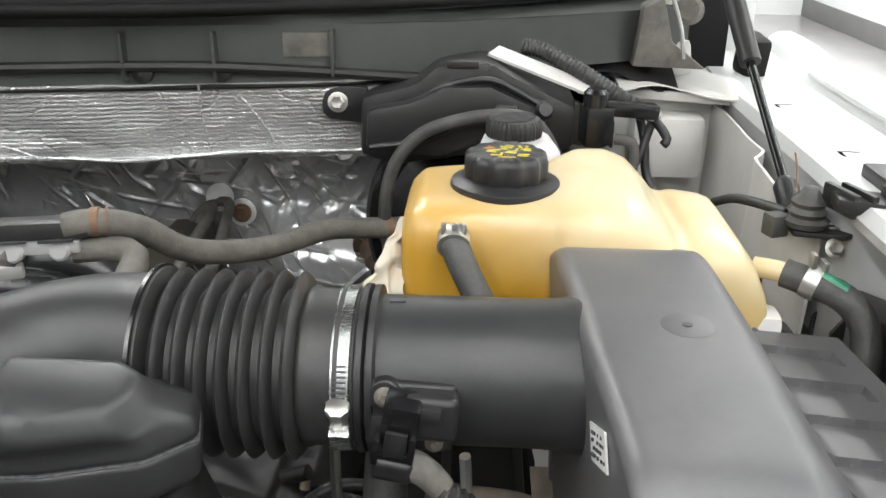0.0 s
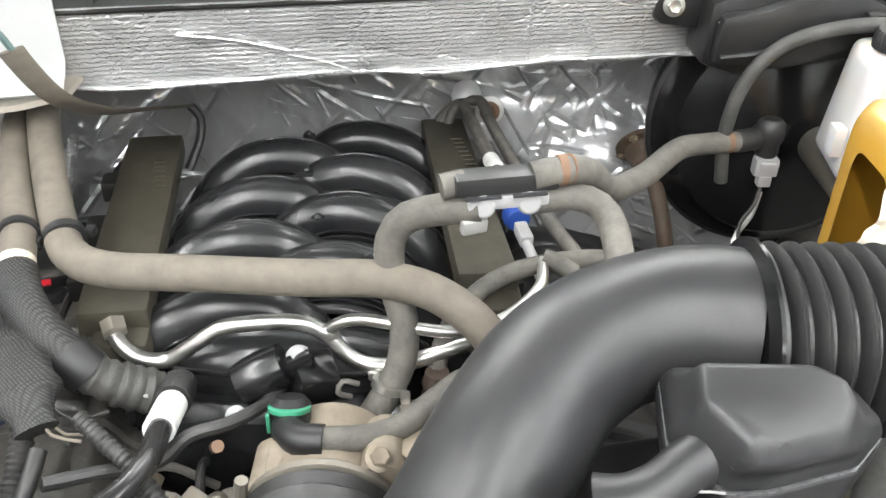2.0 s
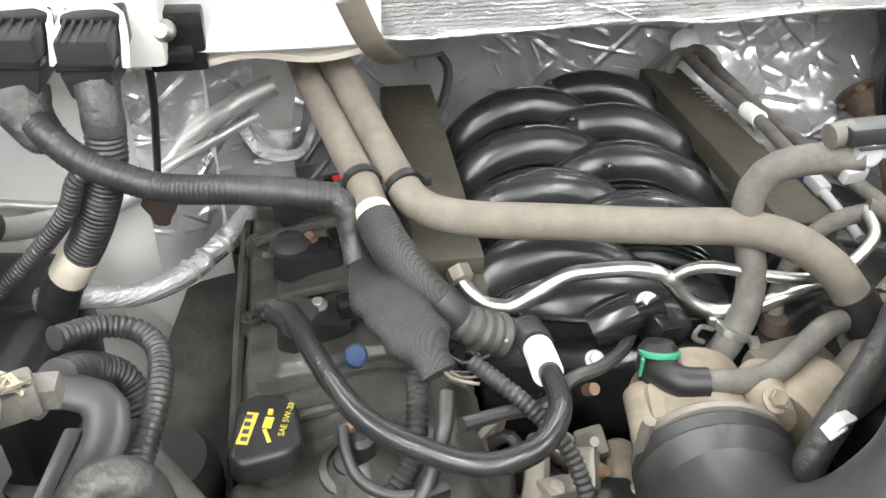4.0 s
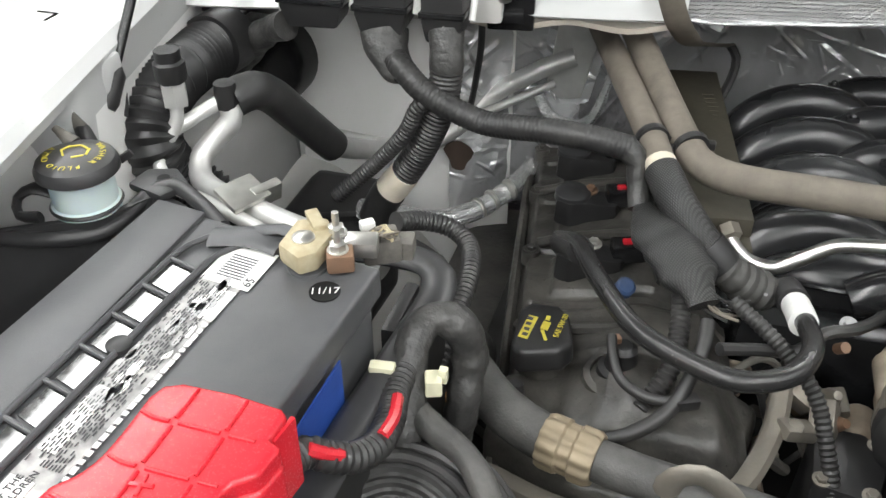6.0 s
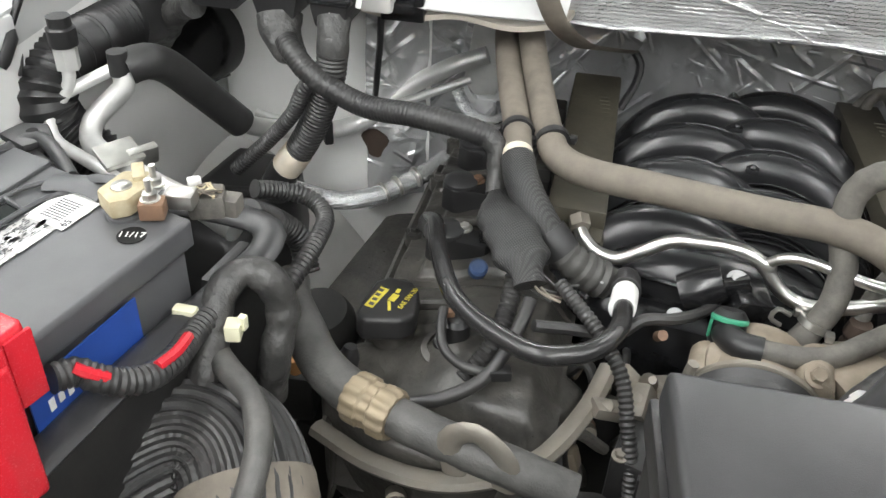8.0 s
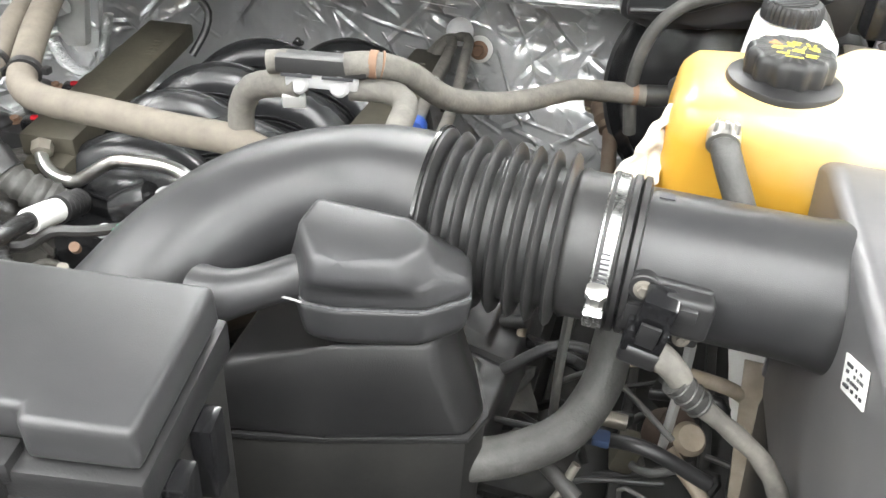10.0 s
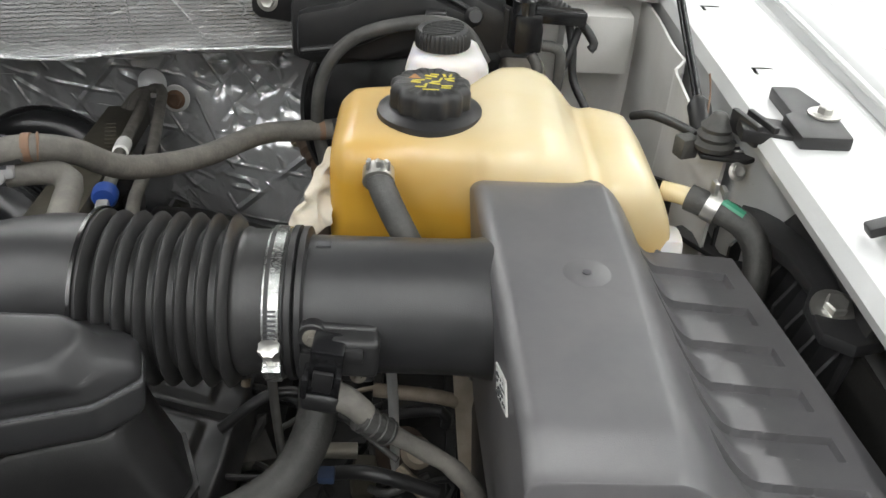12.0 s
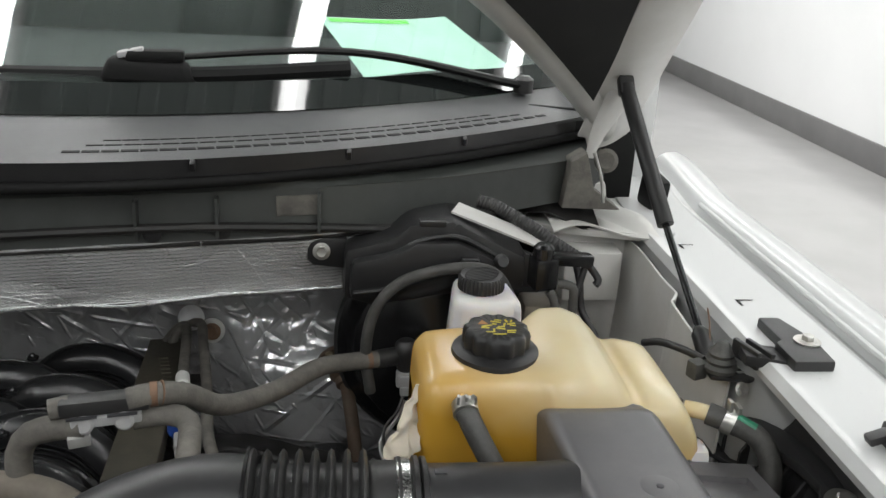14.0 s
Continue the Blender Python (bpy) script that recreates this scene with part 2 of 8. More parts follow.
def weave_material():
    """Black braided sleeve: two crossing sets of fine threads."""
    m = material("woven_sleeve", (0.035, 0.036, 0.037), 0.5, scale=30, dust=(0.13, 0.125, 0.115), dust_amount=0.4)
    n, link = m.node_tree.nodes, m.node_tree.links.new
    co = n.new("ShaderNodeTexCoord")
    waves = []
    for rot in ((0.5, 0.3, 0.75), (-0.4, 0.6, -0.8)):
        mp, w = n.new("ShaderNodeMapping"), n.new("ShaderNodeTexWave")
        mp.inputs["Rotation"].default_value = rot
        w.inputs["Scale"].default_value, w.inputs["Distortion"].default_value = 165.0, 0.2
        link(co.outputs["Object"], mp.inputs["Vector"])
        link(mp.outputs["Vector"], w.inputs["Vector"])
        waves.append(w)
    mul, bp = n.new("ShaderNodeMath"), n.new("ShaderNodeBump")
    mul.operation = "MULTIPLY"
    link(waves[0].outputs["Fac"], mul.inputs[0])
    link(waves[1].outputs["Fac"], mul.inputs[1])
    bp.inputs["Strength"].default_value, bp.inputs["Distance"].default_value = 0.8, 0.0006
    link(mul.outputs[0], bp.inputs["Height"])
    link(bp.outputs["Normal"], n["Principled BSDF"].inputs["Normal"])
    base = n["Principled BSDF"].inputs["Base Color"]
    worn, pick = base.links[0].from_socket, n.new("ShaderNodeMix")
    pick.data_type = "RGBA"
    pick.inputs["A"].default_value = (0.006, 0.006, 0.006, 1)
    lift = n.new("ShaderNodeMapRange")
    lift.inputs["From Max"].default_value = 0.45
    link(mul.outputs[0], lift.inputs["Value"])
    link(lift.outputs["Result"], pick.inputs["Factor"])
    link(worn, pick.inputs["B"])
    link(pick.outputs["Result"], base)
    return m


WEAVE = weave_material()
CRIMP = material("dull_beige_metal", (0.25, 0.20, 0.13), 0.5, 0.35, scale=60, dust=(0.24, 0.20, 0.15), dust_amount=0.6, bump=0.3)
COPPER = material("brown_copper", (0.20, 0.115, 0.07), 0.6, 0.2, scale=70, col2=(0.13, 0.085, 0.06))


def crinkle_material():
    """Bare bright foil: broad slack folds, and sparse sharp creases that run long and straight."""
    m = material("crinkled_foil", (0.88, 0.88, 0.89), 0.25, 0.60, scale=9, mix=0.35, col2=(0.74, 0.74, 0.75), dust=(0.46, 0.45, 0.43), dust_amount=0.2, rough_var=0.0)
    n, link = m.node_tree.nodes, m.node_tree.links.new
    co = n.new("ShaderNodeTexCoord")
    slack, last = n.new("ShaderNodeTexNoise"), n.new("ShaderNodeBump")
    slack.inputs["Scale"].default_value, slack.inputs["Detail"].default_value, slack.inputs["Roughness"].default_value = 12.0, 2, 0.5
    link(co.outputs["Object"], slack.inputs["Vector"])
    last.inputs["Strength"].default_value, last.inputs["Distance"].default_value = 0.45, 0.006
    link(slack.outputs["Fac"], last.inputs["Height"])
    for scale, stretch, turn, thin, strength, depth in ((14.0, (1.0, 0.3, 0.16), 0.70, 0.06, 1.0, 0.0046), (22.0, (0.16, 0.3, 1.0), 0.15, 0.07, 1.0, 0.0030),
                                                        (24.0, (1.0, 0.4, 0.20), -0.6, 0.06, 1.0, 0.0034), (26.0, (0.6, 0.4, 1.0), 0.4, 0.5, 0.5, 0.0022)):
        mp, vo, rg, bp = n.new("ShaderNodeMapping"), n.new("ShaderNodeTexVoronoi"), n.new("ShaderNodeMapRange"), n.new("ShaderNodeBump")
        mp.vector_type = "TEXTURE"
        mp.inputs["Rotation"].default_value = (0.0, turn, 0.0)
        mp.inputs["Scale"].default_value = tuple(1.0 / q for q in stretch)
        vo.feature, vo.inputs["Scale"].default_value = "DISTANCE_TO_EDGE", scale
        rg.inputs["From Max"].default_value, rg.inputs["To Min"].default_value, rg.inputs["To Max"].default_value = thin, 1.0, 0.0
        bp.inputs["Strength"].default_value, bp.inputs["Distance"].default_value = strength, depth
        link(co.outputs["Object"], mp.inputs["Vector"])
        link(mp.outputs["Vector"], vo.inputs["Vector"])
        link(vo.outputs["Distance"], rg.inputs["Value"])
        gate, cut, both = n.new("ShaderNodeTexNoise"), n.new("ShaderNodeMapRange"), n.new("ShaderNodeMath")
        gate.inputs["Scale"].default_value = scale
        cut.inputs["From Min"].default_value, cut.inputs["From Max"].default_value = 0.46, 0.58
        both.operation = "MULTIPLY"
        link(co.outputs["Object"], gate.inputs["Vector"])
        link(gate.outputs["Fac"], cut.inputs["Value"])
        link(rg.outputs["Result"], both.inputs[0])
        link(cut.outputs["Result"], both.inputs[1])
        link(both.outputs[0], bp.inputs["Height"])
        link(last.outputs["Normal"], bp.inputs["Normal"])
        last = bp
    link(last.outputs["Normal"], n["Principled BSDF"].inputs["Normal"])
    return m


CRINKLE = crinkle_material()
# Plain white, no metal: paints the lamps' glint on foil creases as colour.
GLINTM = material("painted_foil_glint", (0.90, 0.90, 0.91), 0.30, 0.0, scale=60, bump=0.1)
FOIL, AMBER, GLASS = foil_material(), bottle_material(), glass_material()


# ---- shapes ----
def unit(v):
    return Vector(v).normalized()


def smooth(a, b, x):
    t = min(1.0, max(0.0, (x - a) / (b - a)))
    return t * t * (3 - 2 * t)


def box(c, s, bev=0.003, rot=(0, 0, 0), taper=1.0, seg=2):
    """A block with rounded edges; taper shrinks its top."""
    bm = bmesh.new()
    bmesh.ops.create_cube(bm, size=1)
    for v in bm.verts:
        k = taper if v.co.z > 0 else 1
        v.co = Vector((v.co.x * s[0] * k, v.co.y * s[1] * k, v.co.z * s[2]))
    if bev:
        bmesh.ops.bevel(bm, geom=bm.edges[:], offset=bev, segments=seg, affect="EDGES", profile=0.6)
    bm.transform(pose(*c, *rot))
    return bm


def slab(poly, z0, z1, bev=0.003, seg=2, top=1.0):
    """An upright prism over an outline of (x, y); top scales its upper face."""
    bm = bmesh.new()
    cx, cy = sum(p[0] for p in poly) / len(poly), sum(p[1] for p in poly) / len(poly)
    lo = [bm.verts.new((x, y, z0)) for x, y in poly]
    hi = [bm.verts.new((cx + (x - cx) * top, cy + (y - cy) * top, z1)) for x, y in poly]
    bm.faces.new(lo[::-1])
    bm.faces.new(hi)
    k = len(poly)
    for i in range(k):
        bm.faces.new((lo[i], lo[(i + 1) % k], hi[(i + 1) % k], hi[i]))
    bmesh.ops.recalc_face_normals(bm, faces=bm.faces[:])
    if bev:
        bmesh.ops.bevel(bm, geom=bm.edges[:], offset=bev, segments=seg, affect="EDGES", profile=0.6)
    return bm


def upright(poly, y0, y1, bev=0.003, lift=0.0):
    """A prism whose outline of (x, z) runs from y0 to y1; lift raises its far face."""
    bm = slab([(x, z) for x, z in poly], 0, 1, 0)
    for v in bm.verts:
        x, z, k = v.co
        v.co = Vector((x, y0 + (y1 - y0) * k, z + lift * k))
    bmesh.ops.recalc_face_normals(bm, faces=bm.faces[:])
    if bev:
        bmesh.ops.bevel(bm, geom=bm.edges[:], offset=bev, segments=2, affect="EDGES", profile=0.6)
    return bm


def spline(pts, step):
    """Points along a smooth curve through pts, about step apart."""
    p = [Vector(q) for q in pts]
    p = [p[0] * 2 - p[1]] + p + [p[-1] * 2 - p[-2]]
    out = []
    for i in range(1, len(p) - 2):
        n = max(2, int((p[i + 1] - p[i]).length / step))
        for j in range(n):
            t = j / n
            a, b, c, d = p[i - 1], p[i], p[i + 1], p[i + 2]
            out.append(0.5 * ((2 * b) + (c - a) * t + (2 * a - 5 * b + 4 * c - d) * t * t + (3 * b - a - 3 * c + d) * t ** 3))
    out.append(p[-2])
    return out


def tube(pts, r, seg=12, step=0.012, ribs=0.0, pitch=0.006, flat=1.0, caps=True, bm=None, wobble=0.0):
    """A pipe along a smooth curve; r a number or a function of 0..1 along it; ribs and pitch make it corrugated; flat squeezes it upright."""
    if ribs:
        step = pitch / 4
    path = spline(pts, step)
    bm = bm or bmesh.new()
    tans = [unit(path[min(i + 1, len(path) - 1)] - path[max(i - 1, 0)]) for i in range(len(path))]
    up = Vector((0, 0, 1)) if abs(tans[0].z) < 0.9 else Vector((0, 1, 0))
    side = unit(tans[0].cross(up))
    rings, run = [], 0.0
    for i, (q, t) in enumerate(zip(path, tans)):
        side = unit(side - t * side.dot(t))
        upv = side.cross(t)
        if i:
            run += (q - path[i - 1]).length
        u = i / (len(path) - 1)
        rr = r(u) if callable(r) else r
        if ribs:
            rr += ribs * (0.5 + 0.5 * math.cos(run / pitch * 2 * math.pi)) - ribs / 2
        if wobble:
            rr *= 1 + wobble * noise.noise(q * 60)
        rings.append([bm.verts.new(q + side * (rr * math.cos(a)) + upv * (rr * flat * math.sin(a)))
                      for a in (2 * math.pi * k / seg for k in range(seg))])
    for a, b in zip(rings, rings[1:]):
        for k in range(seg):
            bm.faces.new((a[k], a[(k + 1) % seg], b[(k + 1) % seg], b[k]))
    if caps:
        bm.faces.new(rings[0][::-1])
        bm.faces.new(rings[-1])
    return bm


def lathe(profile, c, axis=(0, 0, 1), seg=24, knurl=0, depth=0.0, bm=None):
    """A turned shape from (radius, height) pairs along an axis; knurl cuts that many flutes."""
    bm = bm or bmesh.new()
    q = Vector((0, 0, 1)).rotation_difference(unit(axis)).to_matrix()
    c = Vector(c)
    rings = []
    for r, hgt in profile:
        ring = []
        for k in range(seg):
            a = 2 * math.pi * k / seg
            rr = r * (1 - depth * (0.5 + 0.5 * math.cos(a * knurl))) if knurl else r
            ring.append(bm.verts.new(c + q @ Vector((rr * math.cos(a), rr * math.sin(a), hgt))))
        rings.append(ring)
    for a, b in zip(rings, rings[1:]):
        for k in range(seg):
            bm.faces.new((a[k], a[(k + 1) % seg], b[(k + 1) % seg], b[k]))
    bm.faces.new(rings[0][::-1])
    bm.faces.new(rings[-1])
    return bm


def sheet(f, nu, nv, thick=0.0):
    """A surface f(u, v) over 0..1, given thickness along its normals."""
    bm = bmesh.new()
    g = [[bm.verts.new(f(i / nu, j / nv)) for j in range(nv + 1)] for i in range(nu + 1)]
    for i in range(nu):
        for j in range(nv):
            bm.faces.new((g[i][j], g[i + 1][j], g[i + 1][j + 1], g[i][j + 1]))
    bmesh.ops.recalc_face_normals(bm, faces=bm.faces[:])
    if thick:
        bmesh.ops.solidify(bm, geom=bm.faces[:], thickness=thick)
    return bm


def merge(*bms):
    """Several shapes in one mesh."""
    out = bms[0]
    for other in bms[1:]:
        me = bpy.data.meshes.new("tmp")
        other.to_mesh(me)
        out.from_mesh(me)
        bpy.data.meshes.remove(me)
        other.free()
    return out


def hexbolt(c, axis, r, bm=None):
    """A flanged bolt head."""
    bm = lathe([(r * 1.45, -0.001), (r * 1.5, r * 0.22), (r * 1.15, r * 0.3)], c, axis, 20, bm=bm)
    return lathe([(r, r * 0.25), (r, r * 0.95), (r * 0.86, r * 1.08), (r * 0.55, r * 1.0)], c, axis, 6, bm=bm)


def base_of(ob):
    v = Vector((0, 0, 0))
    while ob:
        v += ob.location
        ob = ob.parent
    return v


def finish(name, bm, mat, sharp=38):
    me = bpy.data.meshes.new(name)
    bm.to_mesh(me)
    bm.free()
    me.polygons.foreach_set("use_smooth", [True] * len(me.polygons))
    me.set_sharp_from_angle(angle=radians(sharp))
    me.materials.append(mat)
    return me


def thing(name, label, category, at, group="", kind=""):
    ob = new(name)
    ob.location = at
    ob.empty_display_size = 0.02
    return tagged(ob, label, category, group, kind)


def part(name, bm, mat, parent, label="", sharp=38):
    me = finish(name, bm, mat, sharp)
    me.transform(Matrix.Translation(-base_of(parent)))
    ob = new(name, me)
    ob.parent = parent
    return tagged(ob, label)


def solo(name, bm, mat, label, category, group="", kind="", sharp=38):
    """A thing of one mesh, with its origin at its base."""
    me = finish(name, bm, mat, sharp)
    co = np.empty(len(me.vertices) * 3)
    me.vertices.foreach_get("co", co)
    co = co.reshape(-1, 3)
    o = Vector(((co[:, 0].min() + co[:, 0].max()) / 2, (co[:, 1].min() + co[:, 1].max()) / 2, co[:, 2].min()))
    me.transform(Matrix.Translation(-o))
    ob = new(name, me)
    ob.location = o
    return tagged(ob, label, category, group, kind)


def lettering(text, size, m, mat, parent, name="lettering", thick=0.0002):
    cu = bpy.data.curves.new("text", "FONT")
    cu.body, cu.size, cu.extrude, cu.align_x, cu.align_y = text, size, thick, "CENTER", "CENTER"
    ob = bpy.data.objects.new("text", cu)
    scene.collection.objects.link(ob)
    me = bpy.data.meshes.new_from_object(ob.evaluated_get(bpy.context.evaluated_depsgraph_get()))
    bpy.data.objects.remove(ob)
    bpy.data.curves.remove(cu)
    me.transform(Matrix.Translation(-base_of(parent)) @ m)
    me.materials.clear()
    me.materials.append(mat)
    o = new(name, me)
    o.parent = parent
    return o


# ---- the room ----
ROOM = (-6.0, 4.05, -7.5, 11.5)
x0, x1, y0, y1 = ROOM
solo("floor", box(((x0 + x1) / 2, (y0 + y1) / 2, -0.05), (x1 - x0, y1 - y0, 0.1), 0), FLOORM, "polished light grey workshop floor", "floor", kind="structure")
solo("ceiling", merge(box(((x0 + x1) / 2, (y0 + y1) / 2, 3.80), (x1 - x0, y1 - y0, 0.1), 0), *[box((x0 + 0.2 + 0.28 * i, (y0 + y1) / 2, 3.735), (0.12, y1 - y0 - 0.01, 0.05), 0.01, seg=1) for i in range(35)]), DECK, "grey-green ribbed steel workshop ceiling", "ceiling", kind="structure")
solo("wall_east", box((x1 + 0.1, (y0 + y1) / 2, 1.85), (0.2, y1 - y0, 3.7), 0), WALLM, "plain white painted wall", "wall", kind="structure")
solo("wall_west", box((x0 - 0.1, (y0 + y1) / 2, 1.85), (0.2, y1 - y0, 3.7), 0), WALLM, "plain white painted wall", "wall", kind="structure")
solo("wall_north", box(((x0 + x1) / 2, y1 + 0.1, 1.85), (x1 - x0, 0.2, 3.7), 0), WALLM, "plain white painted wall", "wall", kind="structure")
solo("wall_south", box(((x0 + x1) / 2, y0 - 0.1, 1.85), (x1 - x0, 0.2, 3.7), 0), WALLM, "plain white painted wall", "wall", kind="structure")
solo("baseboard", box((x1 - 0.012, (y0 + y1) / 2, 0.11), (0.024, y1 - y0 - 0.02, 0.22), 0.004), BASEM, "grey painted skirting along the wall", "skirting", kind="structure")
shutter = thing("roller_door", "grey ribbed roller door behind the truck's nose", "door", (-1.0, y0 + 0.03, 0))
for i in range(24):
    part("slat", box((-1.0, y0 + 0.035, 0.07 + i * 0.13), (5.4, 0.05, 0.124), 0.02), SHUTTER, shutter)
for lx in (-3.0, -1.4, 0.35, 2.0, 3.0):
    fix = thing("tube_light", "white ceiling batten with a long glowing tube", "light", (lx, 0, 3.6), "ceiling lights")
    part("batten", box((lx, 3, 3.66), (0.22, 15.2, 0.06), 0.01), WALLM, fix)
    part("tube", tube([(lx, -5.3, 3.6), (lx, 2.2, 3.6), (lx, 9.7, 3.6)], 0.03, 10, 1.0), LIGHTM, fix, "glowing tube")


# ---- the truck's body ----
def shift(x):
    """How far back the panel under the windscreen stands at x."""
    return 0.933 + 0.2 * (x + 0.2) + (0.5 * (x + 0.2) ** 2 if x > -0.2 else 0.0)


def lip(x):
    """The cowl's front edge at x."""
    return 0.863 + 0.12 * (x + 0.423) + 0.53 * (x + 0.423) ** 2


def wrinkle(p, a=0.004, b=0.002):
    return a * noise.noise(p * 9) + b * noise.noise(p * 31) + 0.6 * b * abs(noise.noise(Vector((p.x * 22 + p.z * 30, p.y * 20, p.z * 45))))


truck = thing("pickup_truck", "white pickup truck with its hood held open", "truck", (-0.43, 0.6, 0), kind="structure")


def fender_profile(side, y):
    """Cross-section from the inner drop over the flange, gutter and crown to the outer skin: (offset outwards, height)."""
    k = smooth(0.45, 0.36, y) if side < 0 else smooth(0.70, 0.64, y)
    return [(0.11 * k, 0.62), (0.11 * k, 0.9), (0.004 + 0.10 * k, 1.17), (0.003 + 0.09 * k, 1.236), (0.002, 1.247), (0.0, 1.254), (0.006, 1.262),
            (0.10, 1.262), (0.112, 1.258), (0.120, 1.244), (0.138, 1.244),
            (0.142, 1.256), (0.146, 1.264), (0.158, 1.270), (0.176, 1.271), (0.193, 1.264), (0.208, 1.242), (0.229, 1.19), (0.236, 1.12), (0.242, 0.9), (0.246, 0.62), (0.235, 0.45)]


def fender(side):
    n = len(fender_profile(side, 0)) - 1

    def f(u, v):
        y = -0.25 + 1.75 * u
        prof = fender_profile(side, y)
        inner = 0.339 + 0.03 * smooth(1.15, 1.5, y) if side > 0 else -1.112 - 0.22 * (min(y, 1.0) - 0.267) + 0.10 * smooth(0.2, -0.3, y)
        o, z = prof[min(n, int(v * n + 0.5))]
        nose = 0.10 * smooth(0.15, -0.35, y) if z > 1.0 else 0.0
        x = inner + side * o
        if side < 0:
            x += (-1.445 + 0.236 - o - x) * smooth(0.12, 0.20, o)
        return Vector((x, y, z - nose))

    return sheet(f, 220, n, -0.0025 * side)


right = part("fender", fender(1), WHITE, truck, "white fender with a flat flange and a gutter", 50)
left = part("fender", fender(-1), WHITE, truck, "white fender with a flat flange and a gutter", 50)
for x, y in ((0.385, 0.816), (0.383, 1.005)):
    part("slot", merge(box((x, y, 1.2635), (0.022, 0.004, 0.002), 0), box((x - 0.009, y - 0.008, 1.2635), (0.004, 0.016, 0.002), 0)), SEAL, right, "punched slot")
part("slot", merge(box((-1.254, 0.552, 1.2635), (0.024, 0.004, 0.002), 0), box((-1.244, 0.543, 1.2635), (0.004, 0.018, 0.002), 0)), SEAL, left, "punched slot")
part("bolt", hexbolt((0.372, 1.04, 1.263), (0, 0, 1), 0.008), WHITE, right, "painted bolt")
part("bolt", hexbolt((-1.202, 0.411, 1.263), (0, 0, 1), 0.010), WHITE, left, "painted bolt")
part("strut_bracket", box((-1.176, 0.507, 1.236), (0.03, 0.03, 0.03), 0.004), WHITE, left)
part("crease", tube([(0.475, 0.2, 1.262), (0.475, 0.7, 1.262), (0.48, 1.2, 1.262)], 0.004, 8, 0.05), WHITE, right)

# inner aprons and firewall
part("inner_apron", sheet(lambda u, v: Vector((0.330 + 0.004 * noise.noise(Vector((u * 6, v * 4, 1))) - 0.05 * (1 - v) ** 2 - 0.02 * smooth(0.04, 0.12, u) * smooth(0.33, 0.26, u), 0.705 + 0.545 * u, 0.6 + 0.645 * v)), 40, 20, 0.003), WHITEDIRT, truck, "pale grey inner wing panel")
part("inner_apron", sheet(lambda u, v: Vector((-1.116 - 0.095 * smooth(0.45, 0.36, 0.2 + 0.8 * u) - 0.22 * (0.2 + 0.8 * u - 0.267) + 0.07 * (1 - v) ** 2, 0.2 + 0.8 * u, 0.6 + 0.640 * v)), 30, 14, 0.003), LITWHITE, truck, "white inner wing panel")
part("shock_tower", sheet(lambda u, v: Vector((-1.20 + 0.30 * smooth(0.15, 1, u), 0.93 - 0.05 * smooth(0.0, 0.35, u) * smooth(0.95, 0.55, u) + 0.02 * u - 0.012 * smooth(0.25, 0.3, u) * smooth(0.85, 0.8, u) * smooth(0.3, 0.36, v) * smooth(0.95, 0.9, v), 0.70 + 0.52 * v)), 40, 30, 0.003), LITWHITE, truck, "white pressed steel wall")
for i in range(6):
    part("stamped_mark", box((-1.118 + 0.005 * i + (0.004 if i > 3 else 0), 0.896, 1.045), (0.003, 0.002, 0.007), 0), HOSE, truck)
part("wheel_arch", sheet(lambda u, v: Vector((-1.18 + 0.23 * u, 0.62 + 0.34 * v, 0.86 + 0.09 * math.sin(v * 2.2) - 0.22 * u * u)), 16, 16, 0.003), WHITEDIRT, truck, "pale curved wheel arch")
part("wheel_arch", sheet(lambda u, v: Vector((0.34 - 0.25 * u, 0.66 + 0.5 * v, 0.98 + 0.06 * math.sin(v * 2.2) - 0.30 * u * u)), 16, 16, 0.003), WHITEDIRT, truck, "pale curved wheel arch")
part("corner_panel", upright([(0.19, 1.02), (0.345, 1.02), (0.345, 1.255), (0.21, 1.255)], 1.095, 1.105, 0.002), WHITEDIRT, truck, "pale corner panel")
part("corner_bracket", upright([(0.225, 1.16), (0.31, 1.16), (0.31, 1.235), (0.225, 1.235)], 1.045, 1.095, 0.006), WHITEDIRT, truck, "pale box bracket")
part("corner_shelf", slab([(0.16, 1.10), (0.345, 1.05), (0.36, 1.28), (0.16, 1.28)], 1.25, 1.262, 0.003), WHITEDIRT, truck, "pale ledge by the hood hinge")


def upper_foil(u, v):
    x = -0.72 + 0.66 * u
    z = 1.205 + 0.088 * v
    p = Vector((x, shift(x) + 0.032 * (1 - v), z))
    return p + Vector((0, -1, 0.15)) * (wrinkle(p, 0.003, 0.0015) + 0.004 * (0.3 - abs(noise.noise(Vector((p.x * 9 + p.z * 14, 1.0, p.z * 20 - p.x * 6))))) + 0.003 * smooth(0.25, 0.0, v)) * (0.3 + 0.7 * smooth(0.0, 0.2, v))


